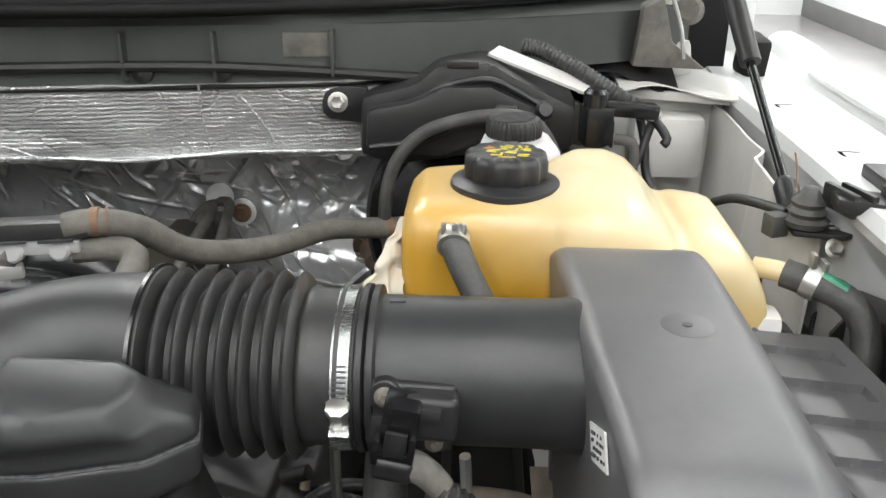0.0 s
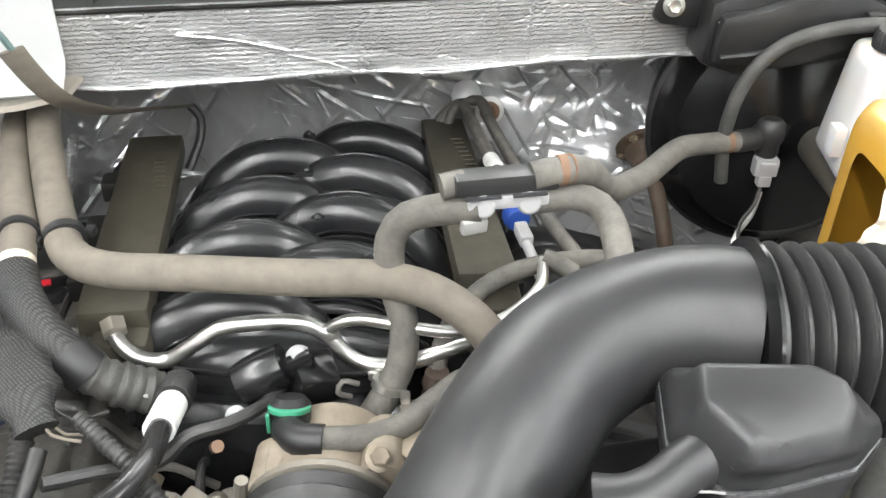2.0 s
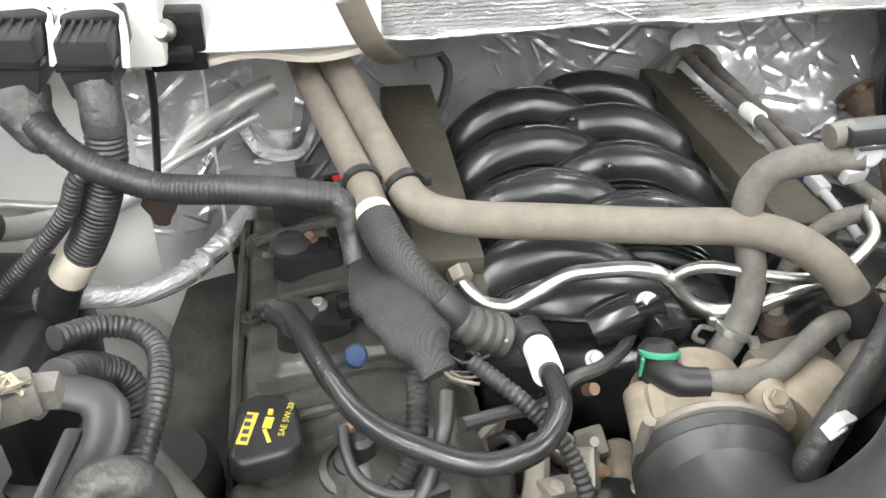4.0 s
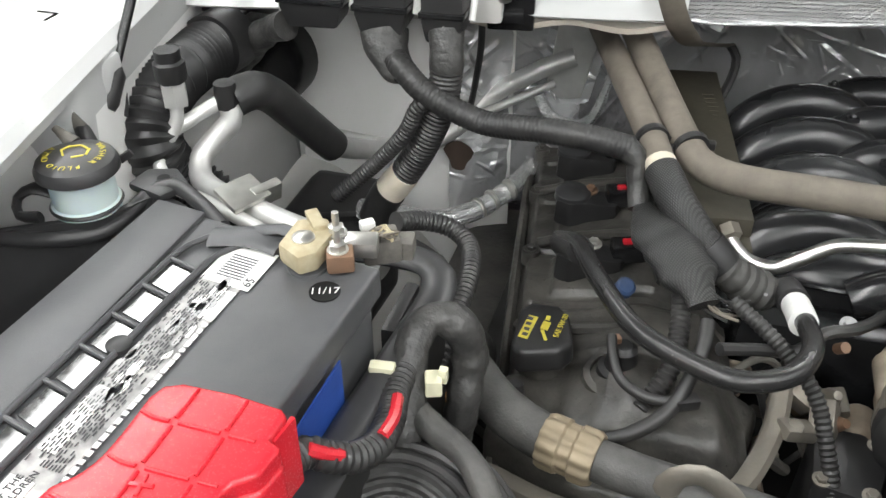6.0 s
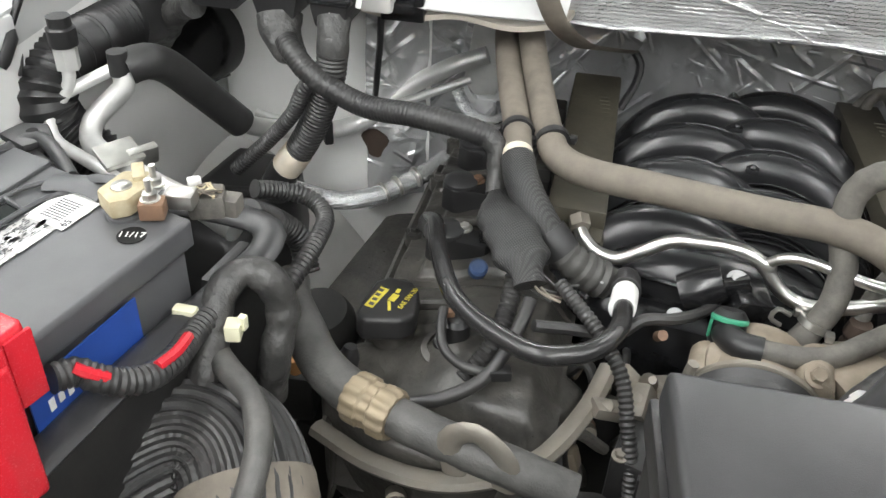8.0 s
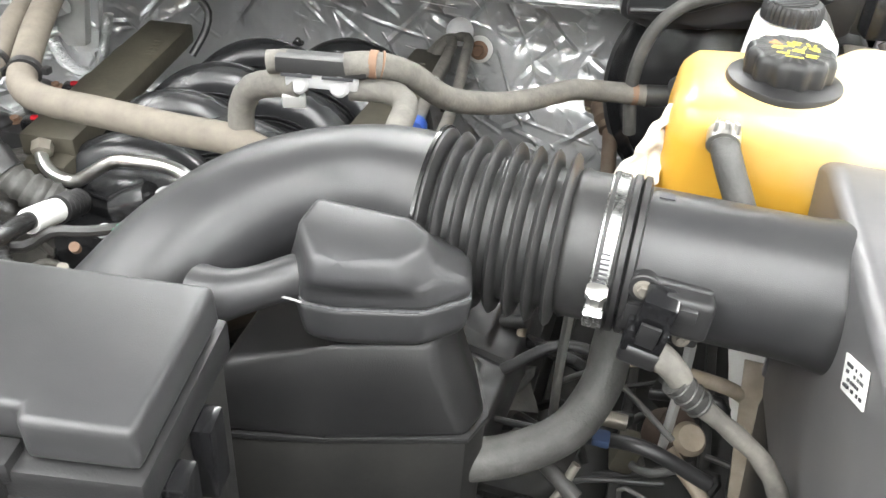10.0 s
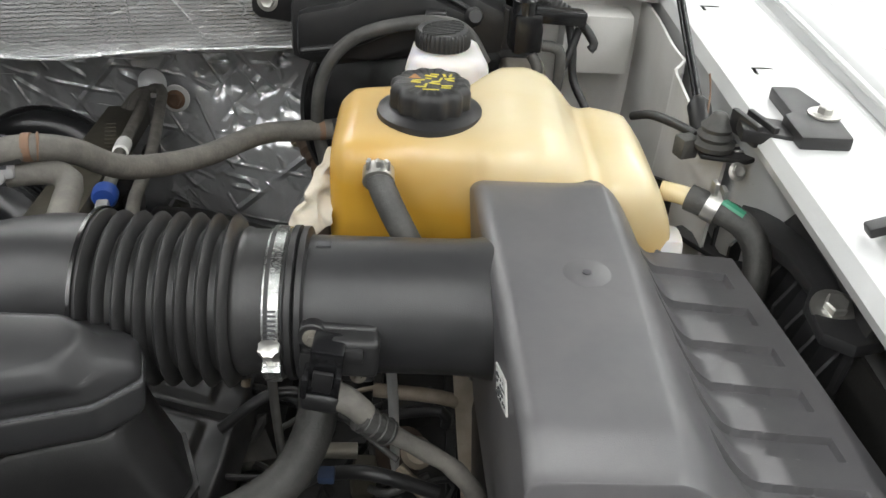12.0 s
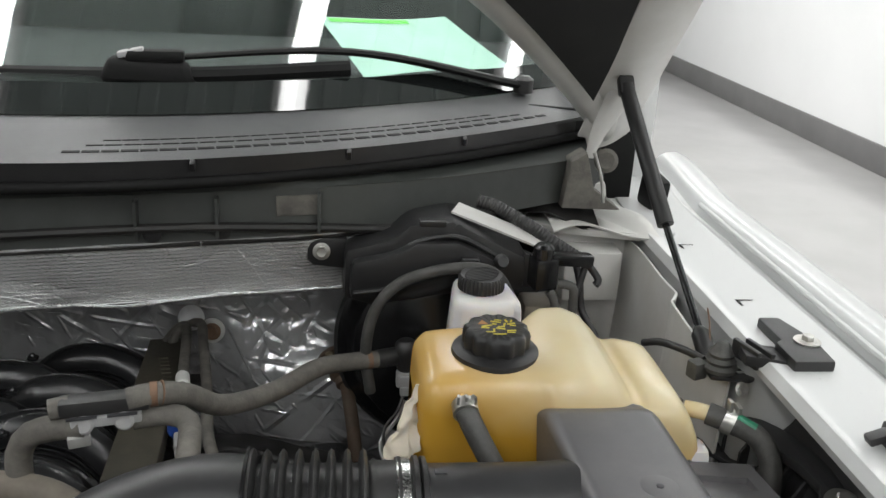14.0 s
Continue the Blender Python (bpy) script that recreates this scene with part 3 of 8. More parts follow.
def lower_foil(u, v):
    x = -1.0 + 1.05 * u
    z = 0.72 + 0.485 * v
    y = 1.165 - 0.15 * smooth(-0.68, -0.88, x) - 0.05 * smooth(-0.05, 0.02, x) + 0.10 * smooth(0.9, 0.72, z)
    y -= 0.05 * smooth(1.08, 1.0, z) * smooth(-0.35, -0.2, x)
    top = shift(x) + 0.030
    y += (top - y) * smooth(1.145, 1.205, z) ** 1.4
    p = Vector((x, y, z))
    amp = 1 - 0.85 * smooth(1.12, 1.18, z)
    q = Vector((p.x * 1.3 + p.z * 0.5, 0.3, p.z * 0.7 - p.x * 0.3))
    fold = 0.010 * (0.35 - abs(noise.noise(q * 8))) + 0.0035 * (0.35 - abs(noise.noise(q * 19 + Vector((3, 0, 1))))) + 0.010 * noise.noise(p * 5)
    return p + Vector((0, -1, 0.3)) * fold * amp


fire = thing("firewall_insulation", "crinkled silver foil heat shield on the firewall", "insulation", (-0.45, 1.1, 0.72))
part("upper_panel", sheet(upper_foil, 140, 24, 0.002), FOIL, fire)
part("lower_panel", sheet(lower_foil, 300, 150, 0.002), CRINKLE, fire)
part("fold", tube([(x, shift(x) + 0.026 + 0.004 * math.sin(x * 40), 1.205 + 0.003 * math.sin(x * 23)) for x in [-0.72 + 0.06 * i for i in range(12)]], 0.0022, 8, 0.02, wobble=0.5), FOIL, fire)
for xa, za, xb, zb in ((-0.60, 1.26, -0.50, 1.235), (-0.50, 1.235, -0.44, 1.21), (-0.22, 1.275, -0.19, 1.22), (-0.33, 1.285, -0.30, 1.25)):
    part("crease", tube([(xa, shift(xa) + 0.006, za), ((xa + xb) / 2, shift((xa + xb) / 2) + 0.010, (za + zb) / 2 + 0.004), (xb, shift(xb) + 0.018, zb)], 0.0016, 6, 0.01, wobble=0.4), FOIL, fire)
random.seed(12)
# Thin white tubes along the folds: painted highlights of the creases.
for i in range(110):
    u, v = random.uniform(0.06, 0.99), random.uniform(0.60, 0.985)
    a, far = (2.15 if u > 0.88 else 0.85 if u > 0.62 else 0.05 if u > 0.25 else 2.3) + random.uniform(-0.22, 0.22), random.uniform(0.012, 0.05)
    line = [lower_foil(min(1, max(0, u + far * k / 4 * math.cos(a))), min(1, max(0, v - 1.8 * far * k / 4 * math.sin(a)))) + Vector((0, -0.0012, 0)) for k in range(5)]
    part("crease", tube(line, random.uniform(0.0004, 0.0010), 6, 0.008, wobble=0.4), GLINTM, fire)
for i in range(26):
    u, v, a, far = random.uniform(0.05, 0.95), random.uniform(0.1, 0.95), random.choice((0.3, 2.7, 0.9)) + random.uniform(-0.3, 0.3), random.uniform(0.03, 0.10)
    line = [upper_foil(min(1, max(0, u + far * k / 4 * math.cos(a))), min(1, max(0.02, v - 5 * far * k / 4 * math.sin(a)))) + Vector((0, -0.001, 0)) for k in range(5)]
    part("crease", tube(line, random.uniform(0.0005, 0.0010), 6, 0.006, wobble=0.7), GLINTM, fire)
part("seam", tube([(-0.262, shift(-0.262) + 0.028, 1.207), (-0.264, shift(-0.264) + 0.012, 1.25), (-0.26, shift(-0.26) - 0.003, 1.29)], 0.0018, 6, 0.01), FOIL, fire)
part("washer", lathe([(0.019, 0), (0.019, 0.003), (0.012, 0.004)], (-0.287, 1.138, 1.065), (0, -1, 0.2), 24), PIPE, fire, "round steel washer")
part("stud", hexbolt((-0.287, 1.134, 1.065), (0, -1, 0.2), 0.009), COPPER, fire, "rusty orange stud")
# The bump's gleam is painted with the same white.
part("boss", lathe([(0.02, 0), (0.017, 0.008), (0.010, 0.014), (0.003, 0.016)], (-0.318, 1.140, 1.085), (0, -1, 0.3), 20), GLINTM, fire, "foil bump with its gleam in the colour")


def cowl_box(u, v):
    x = -1.27 + 0.575 * u
    return Vector((x, shift(x) - 0.006 * math.sin(u * 9) - (0.02 * smooth(0.12, 0.0, v)), 1.220 + 0.176 * v))


part("cowl_side", sheet(cowl_box, 30, 14, 0.004), WHITE, truck, "white painted cowl side panel")
part("cowl_side_lip", sheet(lambda u, v: Vector((-0.96 + 0.265 * u, shift(-0.96 + 0.265 * u) - 0.02 + 0.13 * v, 1.220 - 0.006 * (1 - v) + 0.004 * math.sin(u * 14))), 24, 6, 0.006), material("tan_dusted_lip", (0.46, 0.42, 0.36), 0.6, scale=20, dust=(0.34, 0.30, 0.25), dust_amount=0.5), truck, "dusty folded lip")
part("white_strip", sheet(lambda u, v: Vector((-0.175 + 0.15 * u, shift(-0.175 + 0.15 * u) + 0.016, 1.262 + 0.035 * v + 0.012 * u * v)), 12, 4, 0.003), WHITEDIRT, truck, "bare white paint between foil and cover")
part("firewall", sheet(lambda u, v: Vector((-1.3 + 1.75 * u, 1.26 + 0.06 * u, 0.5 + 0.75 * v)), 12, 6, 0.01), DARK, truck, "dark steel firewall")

# cowl in front of the windscreen


def strip(xa, xb, lo, hi, n=40):
    """A ribbon across the truck between two lines given as (offset back, height) from the panel under the windscreen."""
    def f(u, v):
        x = xa + (xb - xa) * u
        a = Vector((x, lo[0](x) + lo[1], lo[2]))
        b = Vector((x, hi[0](x) + hi[1], hi[2]))
        return a.lerp(b, v)
    return sheet(f, n, 6, 0.003)


cowl = part("cowl_panel", strip(-1.25, 0.34, (lip, 0.0, 1.400), (lip, 0.17, 1.418), 60), COWLM, truck, "black grained plastic cowl with a slotted air grille")
part("face", strip(-1.25, 0.30, (shift, 0.0, 1.292), (shift, 0.004, 1.352)), FACEM, cowl)
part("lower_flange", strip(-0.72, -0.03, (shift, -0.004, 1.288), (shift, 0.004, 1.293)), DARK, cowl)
part("channel", strip(-1.25, 0.30, (shift, 0.0, 1.352), (lip, 0.012, 1.362)), FACEM, cowl)
part("seal", tube([(x, lip(x) - 0.004, 1.372) for x in (-1.25, -1.0, -0.75, -0.5, -0.25, 0.0, 0.15, 0.28)], 0.007, 10, 0.03), SEAL, cowl, "black rubber hood seal")
part("front_lip", strip(-1.25, 0.30, (lip, 0.002, 1.374), (lip, 0.0, 1.400)), BLACK, cowl)
part("side_cap", strip(0.22, 0.36, (lip, -0.005, 1.398), (lip, 0.16, 1.405), 8), COWLM, cowl)
for row, (n_slots, first, back, high, deep) in enumerate(((30, -0.395, 0.032, 1.40345, 0.0070), (27, -0.375, 0.052, 1.40560, 0.0030), (24, -0.36, 0.068, 1.40730, 0.0022))):
    for i in range(n_slots):
        x = first + 0.0205 * i
        part("grille_slot", box((x, lip(x) + back, high), (0.0190, deep, 0.0012), 0.0003, (6, 0, math.degrees(math.atan(0.12 + 1.06 * (x + 0.423))))), SEAL, cowl)
for x in (-0.261, -0.084, 0.07):
    part("clip", box((x, lip(x) - 0.004, 1.393), (0.006, 0.010, 0.012), 0.002, (25, 0, 0)), BLACK, cowl)
for x in (-0.314, -0.235):
    part("push_pin", lathe([(0.011, 0), (0.011, 0.004), (0.006, 0.007)], (x, shift(x) - 0.002, 1.304), (0, -1, 0.1), 16), BLACK, cowl)
for x in (-0.66, -0.49, -0.33, -0.24, -0.12):
    part("rib", box((x, shift(x) - 0.006, 1.322), (0.004, 0.014, 0.05), 0.001), FACEM, cowl)
for x, w in ((-0.145, 0.055),):
    part("window_in_panel", box((x, shift(x) - 0.0015, 1.331), (w, 0.003, 0.026), 0.001, (0, 0, 11)), HOSE, cowl, "pale cut-out in the panel")
part("long_rail", tube([(x, shift(x) - 0.008, 1.312 - 0.02 * smooth(-0.25, -0.03, x)) for x in (-1.2, -0.9, -0.6, -0.3, -0.17, -0.03)], 0.006, 8, 0.03), DARK, cowl)


def screen_base(x):
    return lip(x) + 0.16


wind = thing("window_1", "sloping tinted windscreen with reflections", "windscreen", (-0.43, 1.1, 1.41), kind="structure")
pane = part("pane", sheet(lambda u, v: Vector((-1.25 + 1.62 * u, screen_base(-1.25 + 1.62 * u) + 0.78 * v, 1.412 + 0.50 * v - 0.05 * v * v)), 40, 14, 0.005), GLASS, wind, "greenish glass")
pane.visible_shadow = False
part("lower_band", sheet(lambda u, v: Vector((-1.25 + 1.6 * u, screen_base(-1.25 + 1.6 * u) - 0.004 + 0.05 * v, 1.4185 + 0.032 * v)), 40, 3, 0.001), BLACKGLASS, wind, "black ceramic edge")

dash = thing("dashboard", "dark grey dashboard under the windscreen", "dashboard", (-0.43, 1.8, 1.2))
part("top", sheet(lambda u, v: Vector((-1.2 + 1.5 * u, 1.12 + 0.85 * v + 0.3 * (u - 0.5) ** 2, 1.395 + 0.03 * math.sin(v * 3))), 20, 12, 0.02), CARPET, dash)
sheetp = thing("paper_sheet", "white printed sheet leaning between dashboard and windscreen", "paper", (0.12, 1.5, 1.43))


def page(u, v, lift=0.0):
    low = Vector((-0.062, 1.235, 1.438)).lerp(Vector((0.192, 1.392, 1.440)), u)
    high = Vector((-0.135, 1.325, 1.512)).lerp(Vector((0.075, 1.43, 1.515)), u)
    return low.lerp(high, v) + Vector((0, -0.3, 1)) * (lift + 0.004 * math.sin(u * 4 + v * 2))


# White page coloured dim green, painting in the look through tinted glass.
part("page", sheet(page, 12, 8, 0.0006), material("glass_tinted_paper", (0.42, 0.60, 0.52), 0.6, scale=30, bump=0), sheetp)
part("band", sheet(lambda u, v: page(0.06 + 0.6 * u, 0.90 + 0.07 * v, 0.0012), 8, 2, 0.0004), material("bright_green_print", (0.12, 0.62, 0.05), 0.5, bump=0), sheetp, "bright green heading")
cabin = thing("cab", "closed truck cab behind the windscreen", "cab", (-0.43, 2.4, 0))
part("rear_wall", box((-0.43, 3.2, 1.2), (1.7, 0.05, 1.6), 0.01), CARPET, cabin)
part("side", box((-1.28, 2.3, 1.0), (0.05, 1.9, 1.2), 0.02), WHITE, cabin)
part("side", box((0.42, 2.3, 1.0), (0.05, 1.9, 1.2), 0.02), WHITE, cabin)
part("roof", box((-0.43, 2.6, 1.93), (1.6, 1.3, 0.05), 0.02), WHITE, cabin)
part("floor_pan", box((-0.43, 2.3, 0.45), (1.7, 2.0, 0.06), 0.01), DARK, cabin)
for sx in (-0.85, 0.0):
    seat = thing("truck_seat", "dark cloth truck seat", "seat", (sx, 2.5, 0.48), "front seats")
    part("cushion", box((sx, 2.4, 0.85), (0.5, 0.5, 0.2), 0.06, seg=3), CARPET, seat)
    part("backrest", box((sx, 2.7, 1.2), (0.5, 0.16, 0.65), 0.06, (-12, 0, 0), seg=3), CARPET, seat)
    part("headrest", box((sx, 2.78, 1.62), (0.26, 0.1, 0.18), 0.04, (-8, 0, 0), seg=3), CARPET, seat)


def wiper(pivot, tip, blade_a, blade_b, name):
    w = thing("wiper", "black windscreen wiper resting on the glass", "wiper", pivot, "wipers")
    part("arm", tube([pivot, Vector(pivot).lerp(Vector(tip), 0.5) + Vector((0, 0, 0.03)), tip], lambda u: 0.012 - 0.005 * u, 8, 0.03, flat=0.6), SEAL, w)
    part("blade", tube([blade_a, (tip[0], tip[1], tip[2] - 0.024), blade_b], 0.010, 8, 0.05, flat=1.2), SEAL, w)
    part("joint", merge(box((tip[0], tip[1], tip[2] - 0.016), (0.125, 0.034, 0.034), 0.012, (0, 3, 8), 0.8, 3), box((tip[0] + 0.01, tip[1], tip[2] + 0.004), (0.075, 0.026, 0.016), 0.006, (0, 0, 8))), SEAL, w)
    part("joint_clip", box((tip[0] - 0.02, tip[1] - 0.006, tip[2] + 0.008), (0.034, 0.020, 0.008), 0.003, (0, -12, 8)), PALEGREY, w, "worn grey clip")
    part("cap", lathe([(0.016, 0), (0.016, 0.02), (0.009, 0.026)], (pivot[0], pivot[1], pivot[2] - 0.01), (0, 0, 1), 16), BLACK, w)
    return w


wiper((0.19, 1.275, 1.43), (-0.35, 1.108, 1.478), (-0.78, 1.085, 1.452), (-0.085, 1.178, 1.462), "wiper")
wiper((-0.66, 1.09, 1.43), (-1.0, 1.16, 1.49), (-1.2, 1.22, 1.47), (-0.80, 1.14, 1.47), "wiper")

# the open hood, tilted up about its rear hinges
HS = math.sqrt(0.5)


def hood_point(dx, s, off=0.0):
    """A place on the raised hood: dx from the middle, s up from the hinge line, off below its skin."""
    return Vector((-0.43 + dx, 1.18 - s * HS + 0.10 * dx * 0.0 + off * HS * -1.0, 1.36 + s * HS - off * HS))


def hood_start(dx):
    return 1.03 * max(0.0, 0.533 - dx * dx)


hood = thing("hood", "white hood propped open, with a black liner beneath", "hood", (-0.43, 0.9, 1.4))
part("skin", sheet(lambda u, v: (lambda dx: hood_point(dx, hood_start(dx) - 0.01 + (1.42 - hood_start(dx)) * v, -0.03 - 0.03 * (1 - (dx / 0.78) ** 2)))(-0.775 + 1.55 * u), 40, 16, 0.004), WHITE, hood)
part("frame_side", sheet(lambda u, v: hood_point(0.685 + 0.09 * u, 0.0 + 1.38 * v + (0.03 if u < .2 else 0), 0.014 * math.sin(u * math.pi) - 0.03 * u), 8, 30, 0.004), WHITEDIRT, hood)
part("frame_side", sheet(lambda u, v: hood_point(-0.685 - 0.09 * u, 0.0 + 1.38 * v, 0.014 * math.sin(u * math.pi) - 0.03 * u), 8, 30, 0.004), WHITEDIRT, hood)
part("frame_rear", sheet(lambda u, v: (lambda dx: hood_point(dx, hood_start(dx) - 0.008 + 0.085 * v, 0.018 * math.sin(v * math.pi) - 0.02 * (1 - v)))(-0.73 + 1.46 * u), 60, 8, 0.004), WHITEDIRT, hood)
part("liner", sheet(lambda u, v: (lambda dx: hood_point(dx, hood_start(dx) + 0.07 + (1.30 - hood_start(dx) - 0.07) * v, 0.012 + 0.01 * noise.noise(Vector((u * 7, v * 7, 3)))))(-0.675 + 1.35 * u), 50, 30, 0.01), LINER, hood, "black fleece liner")
for dx, s in ((0.50, 0.47), (0.15, 0.70), (0.3, 0.95), (-0.2, 0.7), (-0.5, 0.5)):
    part("push_pin", lathe([(0.016, 0), (0.016, 0.006), (0.008, 0.01)], hood_point(dx, s, 0.014), (0, -HS, -HS), 16), LINER, hood)
# Added black sheet that paints the shade in the gap behind the hinge.
part("hinge_gap_shade", upright([(0.19, 1.255), (0.37, 1.255), (0.37, 1.40), (0.19, 1.41)], 1.225, 1.235, 0.002), SEAL, hood, "black sheet standing in for shade behind the hinge")
part("hinge_arm", tube([(0.258, 1.095, 1.362), (0.264, 1.090, 1.395), (0.275, 1.08, 1.43), (0.288, 1.07, 1.468)], lambda u: 0.006 + 0.014 * u, 10, 0.02, flat=0.35), WHITEDIRT, hood, "white hinge arm")
part("hinge_rod", tube([(0.281, 1.078, 1.300), (0.275, 1.08, 1.335), (0.262, 1.085, 1.372)], 0.0026, 6, 0.01), STEEL, hood)
part("hinge_base", upright([(0.255, 1.262), (0.312, 1.262), (0.304, 1.312), (0.268, 1.308)], 1.145, 1.19, 0.008), WHITEDIRT, hood, "pressed hinge bracket")
# The gusset's dark grey paints the shadow it stands in.
part("hinge_gusset", upright([(0.222, 1.288), (0.312, 1.286), (0.268, 1.318), (0.253, 1.372), (0.231, 1.358)], 1.085, 1.125, 0.004), HOSE, hood, "steel gusset with its shade put into the grey")
part("hinge_round", lathe([(0.016, 0), (0.018, 0.006), (0.012, 0.010), (0.005, 0.009)], (0.292, 1.125, 1.350), (-0.2, -1, 0.3), 20), HOSE, hood)
part("bumper", box((0.392, 1.18, 1.288), (0.028, 0.05, 0.055), 0.008, (10, 0, 10)), SEAL, hood, "black rubber stop")


def strut(foot, mid, top, label):
    s = thing("gas_strut", label, "strut", foot, "hood struts")
    part("rod", tube([foot, Vector(foot).lerp(Vector(mid), 0.5), mid], 0.0045, 10, 0.05), GLOSS, s, "thin dark rod")
    part("cylinder", tube([mid, Vector(mid).lerp(Vector(top), 0.5), top], 0.0105, 14, 0.05), BLACK, s, "black gas cylinder")
    part("socket", box(top, (0.022, 0.016, 0.03), 0.006, (-40, 0, 0)), BLACK, s)
    part("end_socket", lathe([(0.009, -0.02), (0.011, -0.014), (0.011, 0.012), (0.006, 0.02)], foot, Vector(mid) - Vector(foot), 14), BLACK, s)
    return s


strut((0.312, 0.748, 1.242), (0.306, 0.894, 1.331), (0.281, 1.04, 1.475), "black gas strut holding up the hood")
strut((-1.168, 0.507, 1.222), (-1.165, 0.60, 1.33), (-1.16, 0.86, 1.60), "black gas strut holding up the hood")

# front end and underside, which close the engine bay
front = thing("radiator_support", "black radiator support across the truck's nose", "radiator support", (-0.43, 0.0, 0.6))
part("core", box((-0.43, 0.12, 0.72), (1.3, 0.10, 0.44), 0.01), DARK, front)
part("grille", box((-0.43, -0.06, 0.85), (1.5, 0.06, 0.5), 0.03), BLACK, front)
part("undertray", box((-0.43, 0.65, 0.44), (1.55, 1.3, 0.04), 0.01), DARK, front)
for x in (-1.28, 0.42):
    wheel = part("front_wheel", lathe([(0.24, -0.13), (0.36, -0.13), (0.39, -0.09), (0.39, 0.09), (0.36, 0.13), (0.24, 0.13)], (x, 0.75, 0.39), (1, 0, 0), 40), RUBBER, truck, "black road tyre on a steel wheel")
    part("rim", lathe([(0.24, -0.10), (0.23, 0.0), (0.06, 0.03), (0.06, 0.08)], (x, 0.75, 0.39), (1, 0, 0), 32), STEEL, wheel)


# ---- intake and air box ----
AX_Y, AX_Z = 0.497, 1.204


def ring_path(xa, xb, profile, seg=40):
    """A shape turned about the intake's axis, which runs across the truck; profile of (0..1 along, radius)."""
    return lathe([(r, xa + (xb - xa) * u) for u, r in profile], (0, AX_Y, AX_Z), (1, 0, 0), seg)


intake = thing("air_intake_duct", "black ribbed rubber intake duct with a steel clamp", "intake duct", (-0.25, 0.48, 1.0))
ELBOW = [(-0.160, 0.503, 1.207), (-0.20, 0.508, 1.207), (-0.245, 0.497, 1.203), (-0.285, 0.465, 1.195), (-0.316, 0.420, 1.178), (-0.345, 0.38, 1.145),
         (-0.385, 0.368, 1.10), (-0.416, 0.390, 1.060), (-0.430, 0.43, 1.040), (-0.432, 0.465, 1.036)]
part("elbow", tube(ELBOW, lambda u: 0.050 - 0.004 * smooth(0, 0.2, u) + 0.004 * smooth(0.7, 1, u), 32, 0.012), SATIN, intake, "smooth grey-black elbow")
bell = [(0.0, 0.058), (0.02, 0.061), (0.035, 0.061), (0.05, 0.056)]
for i in range(7):
    a = 0.06 + i * 0.098
    bell += [(a, 0.0485), (a + 0.020, 0.0490), (a + 0.032, 0.0575), (a + 0.050, 0.0605), (a + 0.070, 0.0580), (a + 0.082, 0.0490)]
bell += [(0.76, 0.052), (0.79, 0.0505), (0.90, 0.0505), (0.905, 0.0535), (0.925, 0.0535), (0.93, 0.051), (0.99, 0.051), (1.0, 0.0535)]
part("bellows", ring_path(-0.163, -0.030, bell, 48), BELLOW, intake, "ribbed rubber bellows", 60)
part("rim", ring_path(-0.165, -0.159, [(0, 0.056), (0.3, 0.063), (0.7, 0.063), (1, 0.057)], 48), GLOSS, intake)
clamp = part("hose_clamp", ring_path(-0.0445, -0.0325, [(0, 0.0515), (0.05, 0.0530), (0.95, 0.0530), (1, 0.0515)], 48), BAND, intake, "stainless hose clamp")
part("clamp_screw", lathe([(0.006, -0.016), (0.006, 0.010), (0.0075, 0.010), (0.0075, 0.016), (0.004, 0.017)], (-0.0385, 0.447, 1.196), (0, -0.45, 0.9), 16, 8, 0.12), STEEL, clamp, "slotted clamp screw")
part("clamp_housing", box((-0.0385, 0.4475, 1.184), (0.013, 0.010, 0.018), 0.002, (28, 0, 0)), BAND, clamp)
for i in range(9):
    a = radians(150 + i * 3.4)
    part("clamp_slot", box((-0.0385, AX_Y + 0.0532 * math.cos(a), AX_Z + 0.0532 * math.sin(a)), (0.008, 0.0012, 0.0012), 0, (150 + i * 3.4, 0, 0)), INK, clamp)
part("collar", ring_path(-0.031, -0.018, [(0, 0.0485), (0.1, 0.054), (0.4, 0.054), (0.5, 0.050), (0.6, 0.0535), (0.9, 0.0535), (1, 0.049)], 48), BLACK, intake, "moulded double collar")

maf = thing("air_box", "black air filter box with a ribbed lid and a round inlet", "air filter box", (0.2, 0.48, 0.9))
part("inlet_tube", ring_path(-0.020, 0.112, [(0, 0.0475), (0.6, 0.0475), (0.78, 0.0478), (0.86, 0.0485), (0.92, 0.0500), (1.0, 0.0515)], 48), SATIN, maf, "smooth round inlet")
part("inlet_notch", box((-0.008, 0.499, 1.2515), (0.010, 0.007, 0.002), 0.0005), INK, maf)


LANES = (0.5775, 0.5310, 0.4850, 0.4400, 0.3960, 0.3520)


